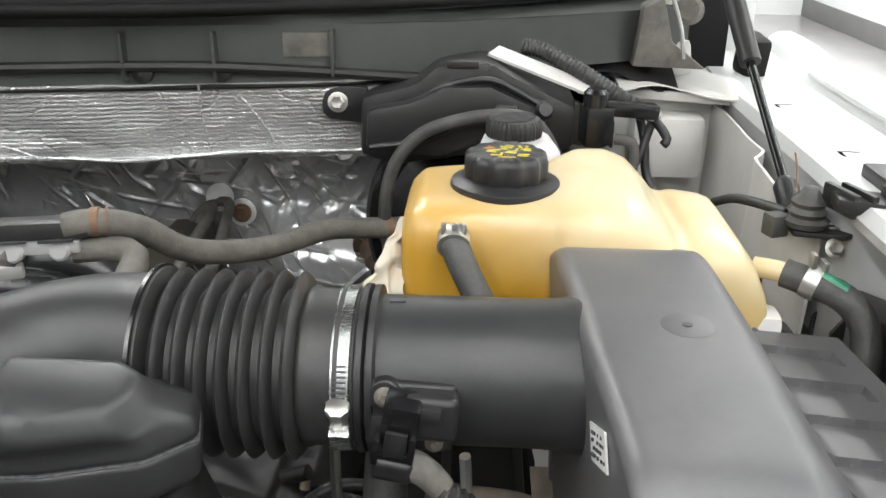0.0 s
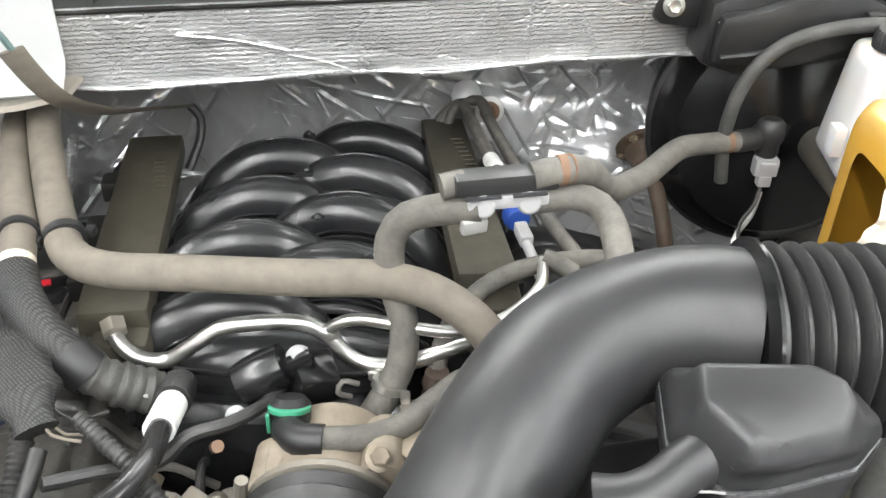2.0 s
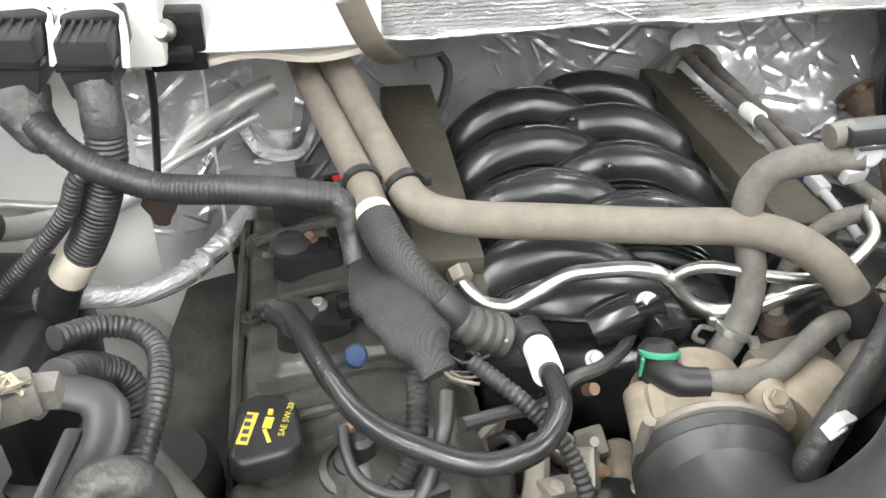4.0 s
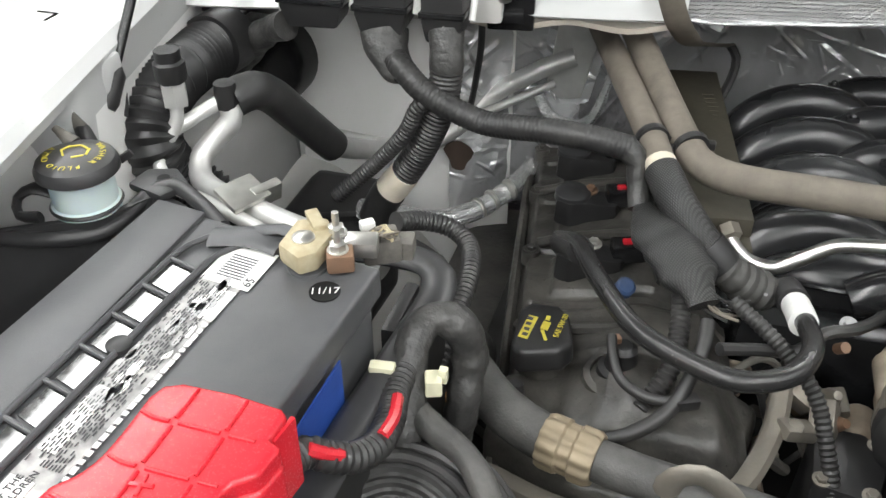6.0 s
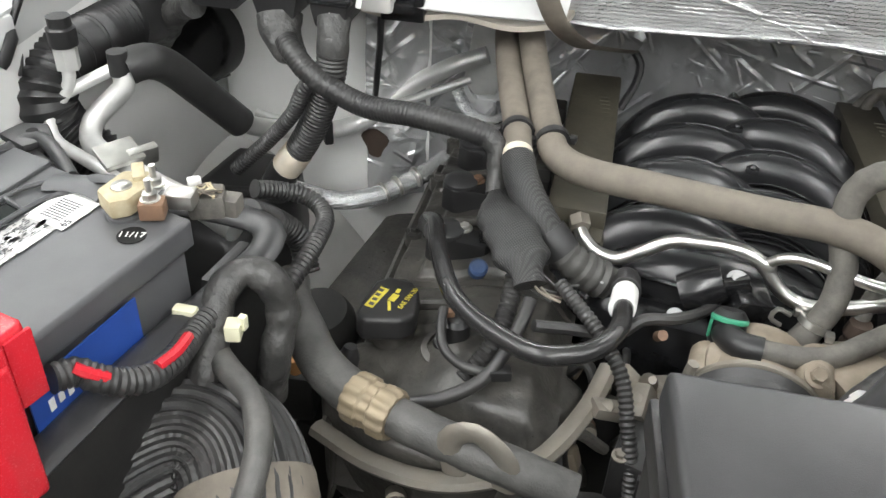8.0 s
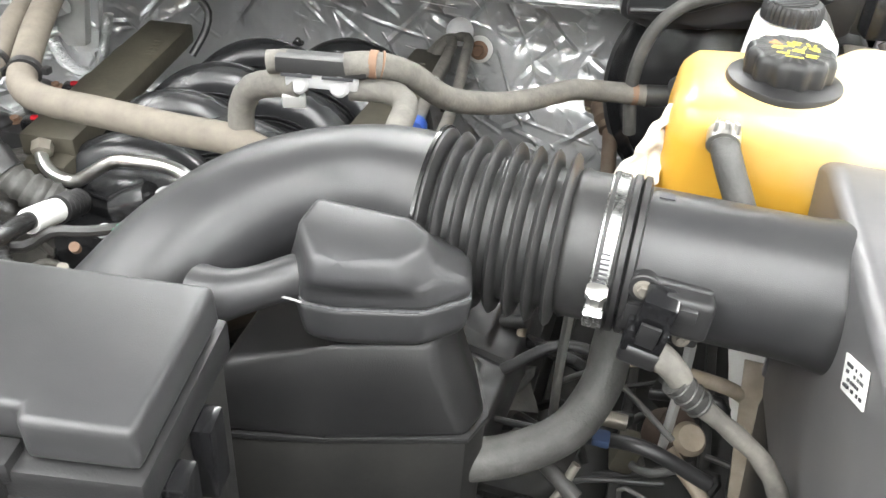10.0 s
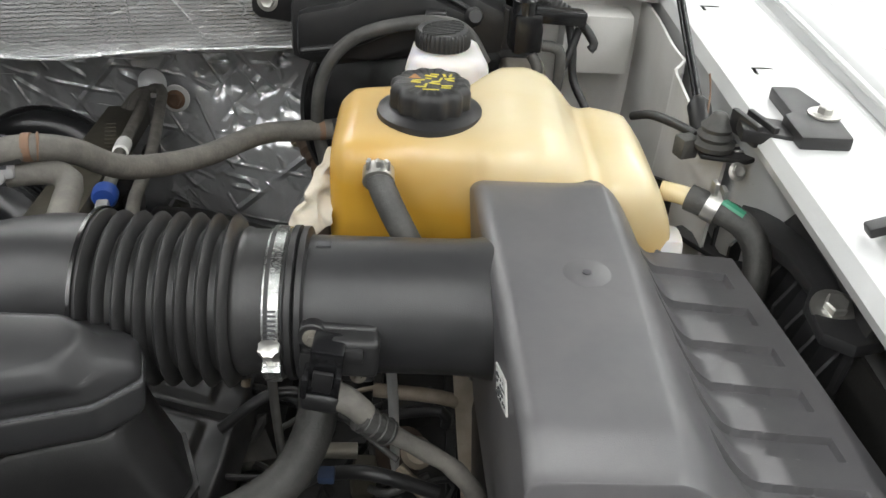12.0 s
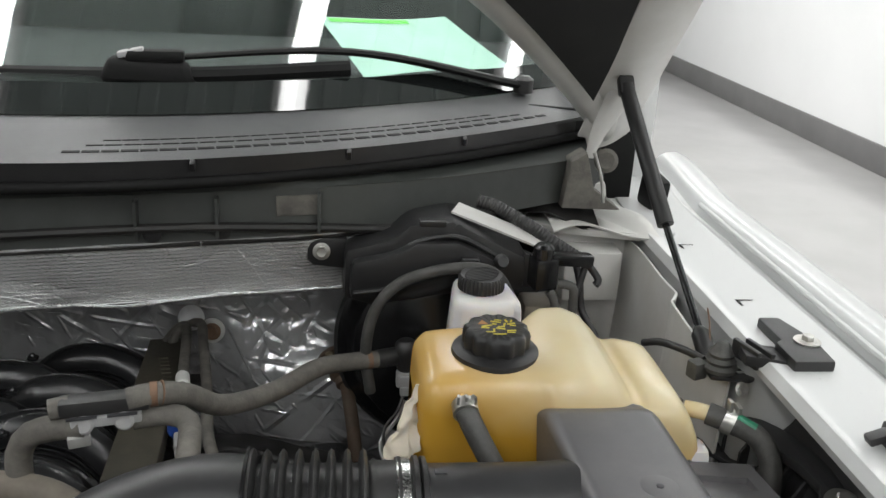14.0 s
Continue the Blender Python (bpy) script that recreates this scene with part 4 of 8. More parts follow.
def lid(u, v):
    """The lid: a tall hump on the inner side that slopes to a low shelf with sunk channels on the outer side."""
    f = min(1.0, v / 0.05)
    y = 0.302 + 0.006 * f if v < 0.05 else 0.308 + 0.305 * (v - 0.05) / 0.95
    xl = 0.095 + 0.062 * (0.591 - y)
    xr = 0.198 - 0.02 * max(0.0, 0.47 - y)
    top = 1.2565 - 0.10 * (0.47 - y) ** 2 - 0.010 * smooth(0.57, 0.613, y) ** 2 - 0.014 * smooth(0.35, 0.308, y) ** 2
    foot = 0.250 + 0.07 * (0.6 - y)
    edge = 0.3225 + 0.118 * (0.613 - y)
    if u < 0.18:
        k = u / 0.18
        p = Vector((xl + 0.016 * (1 - k), y, 1.02 + (top - 0.010 - 1.02) * k))
    elif u < 0.24:
        a = (u - 0.18) / 0.06 * math.pi / 2
        p = Vector((xl + 0.012 * (1 - math.cos(a)), y, top - 0.010 + 0.010 * math.sin(a)))
    elif u < 0.34:
        p = Vector((xl + 0.012 + (xr - 0.006 - xl - 0.012) * (u - 0.24) / 0.10, y, top))
    else:
        k = (u - 0.34) / 0.66
        x = xr - 0.006 + (edge - xr + 0.006) * k
        s = (x - xr + 0.006) / (foot - xr + 0.006)
        z = top + (1.180 - top) * smooth(0.0, 1.0, s) - 0.004 * max(0.0, s - 1)
        sunk = max(smooth(0.0104, 0.0100, abs(y - c - 0.05 * max(0.0, 0.300 - x))) for c in LANES)
        end = 0.305 + 0.10 * (0.584 - y)
        z -= 0.0062 * sunk * smooth(0.34, 0.66, s) * smooth(end + 0.0006, end - 0.0006, x)
        z -= 0.10 * smooth(0.97, 1.0, k)
        p = Vector((x, y, z))
    p.z = 1.02 + (p.z - 1.02) * math.sin(f * math.pi / 2) ** 0.5
    return p


part("lid", sheet(lid, 220, 420, 0), LIDM, maf, "ribbed lid", 40)
part("lid_end", upright([(0.106, 1.02), (0.323, 1.02), (0.323, 1.170), (0.262, 1.176), (0.235, 1.200), (0.200, 1.236), (0.192, 1.2435), (0.106, 1.2435), (0.0975, 1.236)], 0.611, 0.618, 0.003), LIDM, maf)
part("tray", slab([(0.125, 0.295), (0.352, 0.295), (0.325, 0.62), (0.108, 0.62)], 0.88, 1.02, 0.01), BLACK, maf, "lower filter tray")
part("dimple", lathe([(0.015, 0), (0.0155, 0.0006), (0.0148, 0.0008)], (0.164, 0.468, 1.2560), (0, 0, 1), 28), LIDM, maf)
part("peg", lathe([(0.0030, 0), (0.0030, 0.0008), (0.002, 0.0010)], (0.164, 0.468, 1.2566), (0, 0, 1), 12), INK, maf)
sticker = part("sticker", box((0.1075, 0.398, 1.2190), (0.0012, 0.046, 0.021), 0, (-27, -3, 3.5)), PAPER, maf, "white printed sticker")
random.seed(4)
for i in range(26):
    along, across = random.uniform(-0.019, 0.016), (i % 4 - 1.5) * 0.004
    py, pz = along * 0.89 + across * 0.454, -along * 0.454 + across * 0.89
    part("print_bar", box((0.1068 - 0.062 * py, 0.398 + py, 1.219 + pz), (0.0012, random.uniform(0.002, 0.005), 0.0018), 0, (-27, -3, 3.5)), INK, sticker)

sensor = thing("airflow_sensor", "black plug-in sensor with two screws on the intake tube", "sensor", (0.0, 0.45, 1.15))
TILT = (-5, 4, 2)
part("flange", merge(box((0.004, 0.4500, 1.2000), (0.052, 0.008, 0.044), 0.004, TILT, seg=3), lathe([(0.010, -0.008), (0.010, 0.001), (0.009, 0.002)], (-0.011, 0.4465, 1.2150), (0, -1, 0.1), 20), lathe([(0.007, -0.008), (0.007, 0.001)], (0.018, 0.4465, 1.1840), (0, -1, 0.1), 18)), BLACK, sensor, "flat mounting flange")
part("housing", merge(box((0.0150, 0.4420, 1.2060), (0.034, 0.018, 0.028), 0.005, TILT, seg=3), box((0.010, 0.4340, 1.2120), (0.026, 0.010, 0.010), 0.003, TILT)), BLACK, sensor, "raised sensor housing")
part("flange_tab", box((-0.014, 0.4450, 1.1960), (0.012, 0.006, 0.014), 0.002, TILT), BLACK, sensor)
part("screw", merge(lathe([(0.0064, 0.0), (0.0064, 0.0014), (0.005, 0.0018)], (-0.011, 0.4452, 1.2150), (0, -1, 0.15), 20), hexbolt((-0.011, 0.4440, 1.2152), (0, -1, 0.15), 0.0036)), ALU, sensor, "bright screw and washer")
part("screw", merge(lathe([(0.0056, 0.0), (0.0056, 0.0012), (0.004, 0.0016)], (0.018, 0.4452, 1.1840), (0, -1, 0.15), 18), hexbolt((0.018, 0.4442, 1.1841), (0, -1, 0.15), 0.0028)), ALU, sensor, "bright screw and washer")
SLANT = (6, 8, -3)
plug = part("plug", merge(box((-0.0005, 0.4360, 1.2060), (0.0215, 0.020, 0.030), 0.0025, SLANT), box((-0.0045, 0.4340, 1.1895), (0.0255, 0.022, 0.010), 0.0015, SLANT), box((-0.0145, 0.4240, 1.1925), (0.004, 0.006, 0.018), 0.001, SLANT), box((0.0065, 0.4240, 1.1945), (0.004, 0.006, 0.016), 0.001, SLANT)), GLOSS, sensor, "glossy black plug")
part("lock_tab", box((-0.0030, 0.4235, 1.1965), (0.013, 0.003, 0.018), 0.001, SLANT), BLACK, plug)
for i in range(3):
    part("plug_rib", box((-0.0060 + 0.006 * i, 0.4255, 1.2125), (0.0012, 0.0016, 0.010), 0.0003, SLANT), GLOSS, plug)
part("boot", box((-0.0050, 0.4325, 1.1785), (0.0260, 0.021, 0.016), 0.005, SLANT, seg=3), BLACK, sensor, "rounded cable boot")
part("boot_elbow", tube([(0.002, 0.4320, 1.1785), (0.010, 0.4310, 1.1760), (0.018, 0.4300, 1.1700), (0.024, 0.4295, 1.1630)], lambda u: 0.0098 - 0.0015 * u, 14, 0.004), HOSE, sensor, "pale grey boot end")
part("taped_wire", tube([(0.020, 0.4285, 1.1625), (0.030, 0.4300, 1.1535), (0.040, 0.4320, 1.1450)], lambda u: 0.0098 - 0.0008 * u, 16, 0.0015, wobble=0.16), TAPE, sensor, "shiny taped wire end")
for k, p in enumerate(((0.023, 0.4288, 1.1600), (0.028, 0.4297, 1.1555), (0.033, 0.4306, 1.1510), (0.038, 0.4316, 1.1465))):
    part("tape_edge", lathe([(0.0096, -0.0006), (0.0103, 0.0), (0.0096, 0.0006)], p, (1, 0.15 + 0.1 * (k % 2), -0.75), 16), TAPE, sensor)
part("wire", tube([(0.036, 0.4315, 1.1475), (0.050, 0.432, 1.1380), (0.068, 0.432, 1.1255), (0.086, 0.430, 1.1120), (0.104, 0.426, 1.0850), (0.116, 0.420, 1.04), (0.120, 0.415, 0.95)], lambda u: 0.0066 + 0.0004 * math.sin(u * 60), 12, 0.006, wobble=0.10), HOSE, sensor, "pale dusty taped wire")

res = thing("intake_resonator", "black two-part resonator box with a pale seam", "resonator", (-0.18, 0.40, 1.14))
def loft(rings, bev, seg=3):
    """A closed form through rings of points, from its underside up, with rounded edges."""
    bm = bmesh.new()
    rows = [[bm.verts.new(p) for p in r] for r in rings]
    n = len(rows[0])
    for lo, hi in zip(rows, rows[1:]):
        for i in range(n):
            bm.faces.new((lo[i], lo[(i + 1) % n], hi[(i + 1) % n], hi[i]))
    bm.faces.new(rows[0][::-1])
    bm.faces.new(rows[-1])
    bmesh.ops.bevel(bm, geom=bm.edges[:], offset=bev, segments=seg, profile=0.5, affect="EDGES", clamp_overlap=True)
    return bm


def around(ring, k, z):
    """The ring drawn in towards its middle by k, at the height z."""
    return [(-0.168 + (x + 0.168) * k, 0.412 + (y - 0.412) * k, z) for x, y in ring]


RES = [(-0.208, 0.370), (-0.185, 0.372), (-0.134, 0.388), (-0.110, 0.412), (-0.118, 0.442), (-0.148, 0.458), (-0.226, 0.456), (-0.232, 0.404)]
CROWN = [(-0.199, 0.373, 1.239), (-0.184, 0.375, 1.239), (-0.152, 0.383, 1.240), (-0.142, 0.397, 1.243), (-0.141, 0.412, 1.246), (-0.155, 0.422, 1.248), (-0.217, 0.420, 1.250), (-0.219, 0.396, 1.245)]
WAIST = [tuple(Vector((x, y, 1.204)).lerp(Vector(c), 0.66) + Vector((0, -0.006 if i < 3 else 0, -0.002))) for i, ((x, y), c) in enumerate(zip(RES, CROWN))]
part("lower_half", loft([around(RES, 0.80, 1.172), around(RES, 0.94, 1.178), around(RES, 1.0, 1.2035)], 0.005), SATIN, res)
part("seam", slab([p[:2] for p in around(RES, 0.975, 0)], 1.2030, 1.2038, 0.0002), GLASSY, res, "pale moulding seam")
part("upper_half", loft([around(RES, 0.985, 1.2035), around(RES, 0.955, 1.216), WAIST, CROWN], 0.0075, 4), SATIN, res)
neck = part("neck", tube([(-0.200, 0.398, 1.210), (-0.222, 0.388, 1.207), (-0.242, 0.374, 1.203), (-0.258, 0.366, 1.200), (-0.270, 0.366, 1.196)], lambda u: 0.019 - 0.006 * math.sin(u * math.pi) + 0.001 * u, 18, 0.006), SATIN, res)
part("neck_seam", tube([(-0.207, 0.3725, 1.2034), (-0.222, 0.3735, 1.2034), (-0.236, 0.3665, 1.2030), (-0.252, 0.3535, 1.2000), (-0.266, 0.3475, 1.1965)], 0.0008, 6, 0.006), PALEGREY, neck, "pale moulding seam")

shroud = thing("fan_shroud_box", "black moulded box beneath the resonator", "plastic box", (-0.2, 0.33, 0.8))
SHR = [(-0.292, 0.357), (-0.200, 0.381), (-0.106, 0.414), (-0.098, 0.440), (-0.120, 0.490), (-0.292, 0.470)]
TOPS = [(-0.268, 0.372, 1.138), (-0.196, 0.390, 1.163), (-0.134, 0.411, 1.163), (-0.126, 0.436, 1.160), (-0.138, 0.478, 1.155), (-0.268, 0.462, 1.145)]
part("lid", loft([[(x, y, 1.079) for x, y in SHR], [tuple(Vector((x, y, 1.079)).lerp(Vector(c), 0.8) + Vector((0, -0.006 if i < 3 else 0, -0.004))) for i, ((x, y), c) in enumerate(zip(SHR, TOPS))], TOPS], 0.007), BLACK, shroud)
part("edge", slab([(-0.197 + (x + 0.197) * 1.012, 0.42 + (y - 0.42) * 1.03) for x, y in SHR], 1.0745, 1.0795, 0.0012), BLACK, shroud)
part("body", slab(SHR, 0.80, 1.0745, 0.006, 2), DARK, shroud)

# fuse box
fuse = thing("fuse_box", "black fuse box with a flat lid and side clips", "fuse box", (-0.35, 0.22, 1.1))
FB = [(-0.478, 0.150), (-0.203, 0.203), (-0.221, 0.305), (-0.506, 0.262)]


def fq(u, v):
    a = Vector((*FB[0], 0)).lerp(Vector((*FB[1], 0)), u)
    b = Vector((*FB[3], 0)).lerp(Vector((*FB[2], 0)), u)
    p = a.lerp(b, v)
    return (p.x, p.y)


NOTCHED = [fq(0, 0), fq(0.14, 0), fq(0.145, 0.085), fq(0.30, 0.085), fq(0.305, 0), fq(0.67, 0), fq(0.675, 0.085), fq(0.81, 0.085), fq(0.82, 0), fq(1, 0), fq(1, 1), fq(0, 1)]
part("lid", slab(NOTCHED, 1.238, 1.262, 0.0045, 3, 0.99), SATIN, fuse, "flat lid with a notched front edge")
part("lid_skirt", slab([fq(-0.012, -0.06), fq(1.01, -0.06), fq(1.01, 1.03), fq(-0.012, 1.03)], 1.215, 1.237, 0.003), BLACK, fuse)
for z, v in ((1.2335, -0.05), (1.2215, -0.10)):
    part("ledge", slab([fq(-0.01, v), fq(1.005, v), fq(1.005, v + 0.08), fq(-0.01, v + 0.08)], z - 0.004, z, 0.0012), BLACK, fuse)
part("body", slab([fq(0.0, -0.03), fq(1, -0.03), fq(1, 1.0), fq(0, 1.0)], 1.02, 1.215, 0.006), DARK, fuse)
for u in (0.222, 0.742):
    x, y = fq(u, 0.0)
    part("latch", merge(box((x, y, 1.236), (0.034, 0.016, 0.014), 0.003, (0, 0, 11)), box((x, y - 0.010, 1.216), (0.030, 0.012, 0.044), 0.004, (0, 0, 11)), box((x, y - 0.018, 1.226), (0.022, 0.006, 0.008), 0.002, (0, 0, 11))), BLACK, fuse, "black hinged latch")
x, y = fq(0.45, -0.14)
part("bright_clip", box((x, y, 1.208), (0.022, 0.008, 0.006), 0.002, (0, 0, 11)), PIPE, fuse, "bright metal clip")
for v in (0.2, 0.55):
    x, y = fq(1.02, v)
    part("side_clip", box((x, y, 1.19), (0.012, 0.02, 0.05), 0.003, (0, 0, 11)), GLOSS, fuse)
part("fuse", box((*fq(1.02, -0.02), 1.17), (0.010, 0.012, 0.006), 0.001, (0, 0, 30)), YELLOW, fuse, "yellow fuse")
part("fuse", box((*fq(1.0, -0.08), 1.155), (0.012, 0.008, 0.006), 0.001), RED, fuse, "red fuse")

# ---- coolant tank and brake parts ----
tank = thing("coolant_tank", "amber translucent coolant tank with a black cap", "coolant tank", (0.12, 0.68, 1.05))
SECT = [  # x, front, back, bottom, top
    (-0.020, 0.640, 0.700, 1.11, 1.235), (-0.016, 0.612, 0.728, 1.085, 1.262), (-0.004, 0.604, 0.738, 1.08, 1.2715), (0.03, 0.603, 0.742, 1.08, 1.2735),
    (0.045, 0.606, 0.742, 1.08, 1.2735), (0.095, 0.606, 0.745, 1.08, 1.2745), (0.108, 0.598, 0.765, 1.08, 1.277), (0.125, 0.596, 0.785, 1.08, 1.2795), (0.150, 0.596, 0.79, 1.08, 1.279),
    (0.168, 0.600, 0.787, 1.08, 1.272), (0.182, 0.603, 0.782, 1.08, 1.258), (0.192, 0.606, 0.778, 1.08, 1.246), (0.200, 0.607, 0.776, 1.08, 1.244),
    (0.210, 0.607, 0.774, 1.08, 1.247), (0.238, 0.608, 0.762, 1.085, 1.246), (0.252, 0.611, 0.745, 1.09, 1.228), (0.262, 0.615, 0.732, 1.10, 1.207), (0.268, 0.622, 0.718, 1.115, 1.185), (0.272, 0.645, 0.695, 1.13, 1.165)]


def tank_point(u, v):
    k = u * (len(SECT) - 1)
    i = min(int(k), len(SECT) - 2)
    x, f, b, lo, hi = [p + (q - p) * (k - i) for p, q in zip(SECT[i], SECT[i + 1])]
    a = 2 * math.pi * v
    c, s = math.cos(a), math.sin(a)
    e = 0.32
    return Vector((x, (f + b) / 2 - (b - f) / 2 * math.copysign(abs(c) ** e, c), (lo + hi) / 2 + (hi - lo) / 2 * math.copysign(abs(s) ** e, s)))


tb = sheet(tank_point, 64, 72, 0)
bmesh.ops.remove_doubles(tb, verts=tb.verts[:], dist=0.0004)
bmesh.ops.smooth_vert(tb, verts=tb.verts[:], factor=0.5, use_axis_x=True, use_axis_y=True, use_axis_z=True)
bmesh.ops.recalc_face_normals(tb, faces=tb.faces[:])
body = part("body", tb, AMBER, tank, "amber moulded body", 70)
CAP = (0.061, 0.667)
part("neck_flange", lathe([(0.030, 1.268), (0.0425, 1.270), (0.0435, 1.2735), (0.0425, 1.277), (0.036, 1.280), (0.033, 1.281)], (*CAP, 0), (0, 0, 1), 40), BLACK, tank, "wide black skirt")
cap = part("cap", lathe([(0.0325, 1.279), (0.0335, 1.282), (0.0335, 1.2945), (0.0320, 1.2985), (0.029, 1.3005), (0.0, 1.3005)], (*CAP, 0), (0, 0, 1), 96, 12, 0.10), BLACK, tank, "fluted screw cap")
part("warning_triangle", slab([(CAP[0] - 0.018, CAP[1] + 0.005), (CAP[0] - 0.008, CAP[1] + 0.005), (CAP[0] - 0.013, CAP[1] + 0.014)], 1.3003, 1.3010, 0), ORANGE, cap)
random.seed(8)
for ix, iy, w, d in ((-0.012, -0.003, 0.008, 0.0022), (-0.010, 0.001, 0.010, 0.0022), (0.003, -0.005, 0.009, 0.0020), (0.004, -0.001, 0.007, 0.0022), (0.000, 0.010, 0.010, 0.0022), (0.003, 0.014, 0.007, 0.0020), (0.015, 0.006, 0.008, 0.0022),
                     (0.016, 0.002, 0.006, 0.0018), (0.013, -0.009, 0.009, 0.0016), (0.012, -0.013, 0.008, 0.0014), (-0.008, -0.012, 0.009, 0.0018), (0.0, -0.017, 0.013, 0.0014), (-0.002, 0.005, 0.005, 0.0022), (0.011, 0.012, 0.0022, 0.006), (0.016, 0.012, 0.002, 0.005), (-0.004, -0.008, 0.002, 0.005), (0.008, 0.004, 0.002, 0.006)):
    part("cap_mark", box((CAP[0] + ix, CAP[1] + iy, 1.3006), (w, d, 0.0008), 0, (0, 0, random.uniform(-18, 18))), YELLOW, cap)
part("outlet", tube([(0.262, 0.660, 1.212), (0.276, 0.652, 1.213), (0.290, 0.643, 1.212)], 0.0085, 14, 0.006), AMBER, tank)
part("foot", box((0.262, 0.628, 1.165), (0.03, 0.03, 0.05), 0.008), RESERVOIR, tank)
part("moulded_line", box((0.03, 0.6025, 1.178), (0.04, 0.001, 0.0012), 0), RESERVOIR, tank)
part("front_nipple", tube([(0.023, 0.606, 1.255), (0.023, 0.596, 1.255), (0.024, 0.588, 1.251)], 0.007, 12, 0.005), AMBER, tank)

h1 = thing("tank_outlet_hose", "black rubber hose with a green paint mark and spring clip", "hose", (0.33, 0.6, 1.1))
part("hose", tube([(0.282, 0.648, 1.213), (0.30, 0.636, 1.210), (0.322, 0.624, 1.203), (0.336, 0.612, 1.185), (0.338, 0.602, 1.15), (0.334, 0.595, 1.10), (0.33, 0.58, 1.0)], 0.0115, 16, 0.008), RUBBER, h1)
part("paint_mark", tube([(0.305, 0.632, 1.2195), (0.322, 0.621, 1.2125)], 0.005, 8, 0.006, flat=0.6), GREEN, h1, "green paint dab")
part("spring_clip", merge(tube([(0.296, 0.640, 1.212), (0.305, 0.634, 1.2095)], 0.0142, 16, 0.004), box((0.298, 0.636, 1.229), (0.004, 0.010, 0.012), 0.001), box((0.306, 0.634, 1.226), (0.004, 0.012, 0.008), 0.001)), STEEL, h1, "zinc spring clip")
h2 = thing("tank_front_hose", "grey rubber hose clipped to the tank's front", "hose", (0.03, 0.57, 1.15))
part("hose", tube([(0.023, 0.594, 1.254), (0.027, 0.583, 1.247), (0.039, 0.572, 1.226), (0.056, 0.563, 1.198), (0.080, 0.557, 1.17), (0.105, 0.55, 1.13)], 0.0105, 16, 0.006), RUBBER, h2)
part("spring_clip", merge(tube([(0.023, 0.597, 1.256), (0.0235, 0.586, 1.252)], 0.0122, 16, 0.004), *[box((0.016 + 0.007 * i, 0.588, 1.2655), (0.003, 0.006, 0.008), 0.001, (0, 0, 20 * i - 10)) for i in range(3)]), STEEL, h2, "zinc spring clip")

rag = thing("paper_tag", "crumpled cream cloth tag tucked beside the tank", "tag", (-0.03, 0.62, 1.19))
part("tag", sheet(lambda u, v: (lambda p: p + Vector((0.006 * noise.noise(p * 70), 0.012 * noise.noise(p * 75 + Vector((3, 1, 2))), 0.005 * noise.noise(p * 60))))(Vector((-0.052 + 0.034 * u * (1 - 0.55 * v) + 0.034 * v, 0.598 + 0.04 * v - 0.006 * math.sin(u * 6), 1.197 + 0.058 * v))), 18, 26, 0.0015), CLOTH, rag)

master = thing("brake_fluid_reservoir", "milky brake fluid reservoir with a knurled black cap", "brake reservoir", (0.075, 0.85, 1.1))
part("body", slab([(0.028, 0.815), (0.045, 0.802), (0.112, 0.802), (0.128, 0.815), (0.115, 0.905), (0.038, 0.905)], 1.14, 1.262, 0.014, 4, 0.82), RESERVOIR, master)
part("tab", box((0.026, 0.83, 1.18), (0.012, 0.02, 0.03), 0.003), RESERVOIR, master)
part("neck", lathe([(0.024, 1.255), (0.024, 1.268)], (0.073, 0.848, 0), (0, 0, 1), 28), RESERVOIR, master)
bc = part("cap", lathe([(0.0275, 1.264), (0.028, 1.268), (0.0275, 1.278), (0.0255, 1.281), (0.0, 1.281)], (0.073, 0.848, 0), (0, 0, 1), 72, 36, 0.05), BLACK, master, "knurled cap")
for i in range(9):
    y = -0.018 + 0.0045 * i
    w = 2 * math.sqrt(max(0.0, 0.022 ** 2 - y * y))
    part("cap_ridge", box((0.073, 0.848 + y, 1.2815), (w, 0.0018, 0.0022), 0.0004, (0, 0, 20)), BLACK, bc)
part("cylinder", tube([(0.075, 0.78, 1.11), (0.075, 0.86, 1.11), (0.075, 0.96, 1.11)], 0.024, 16, 0.03), ALU, master, "cast brake cylinder")

boost = thing("brake_booster", "large round black brake booster", "brake booster", (0.06, 1.02, 0.95))
part("front_shell", lathe([(0.150, 0.0), (0.152, 0.014), (0.140, 0.020), (0.128, 0.045), (0.085, 0.062), (0.05, 0.066), (0.03, 0.075)], (0.055, 1.055, 1.095), (0, -1, 0.12), 56), GLOSS, boost)
part("rear_shell", lathe([(0.150, 0.0), (0.145, -0.04), (0.10, -0.08)], (0.055, 1.055, 1.095), (0, -1, 0.12), 56), BLACK, boost)
part("rim", lathe([(0.153, 0.002), (0.157, 0.005), (0.157, 0.011), (0.153, 0.014)], (0.055, 1.055, 1.095), (0, -1, 0.12), 56), BLACK, boost)
valve = thing("vacuum_elbow", "grey elbow fitting with a pale plug on the booster", "fitting", (-0.008, 0.90, 1.10))
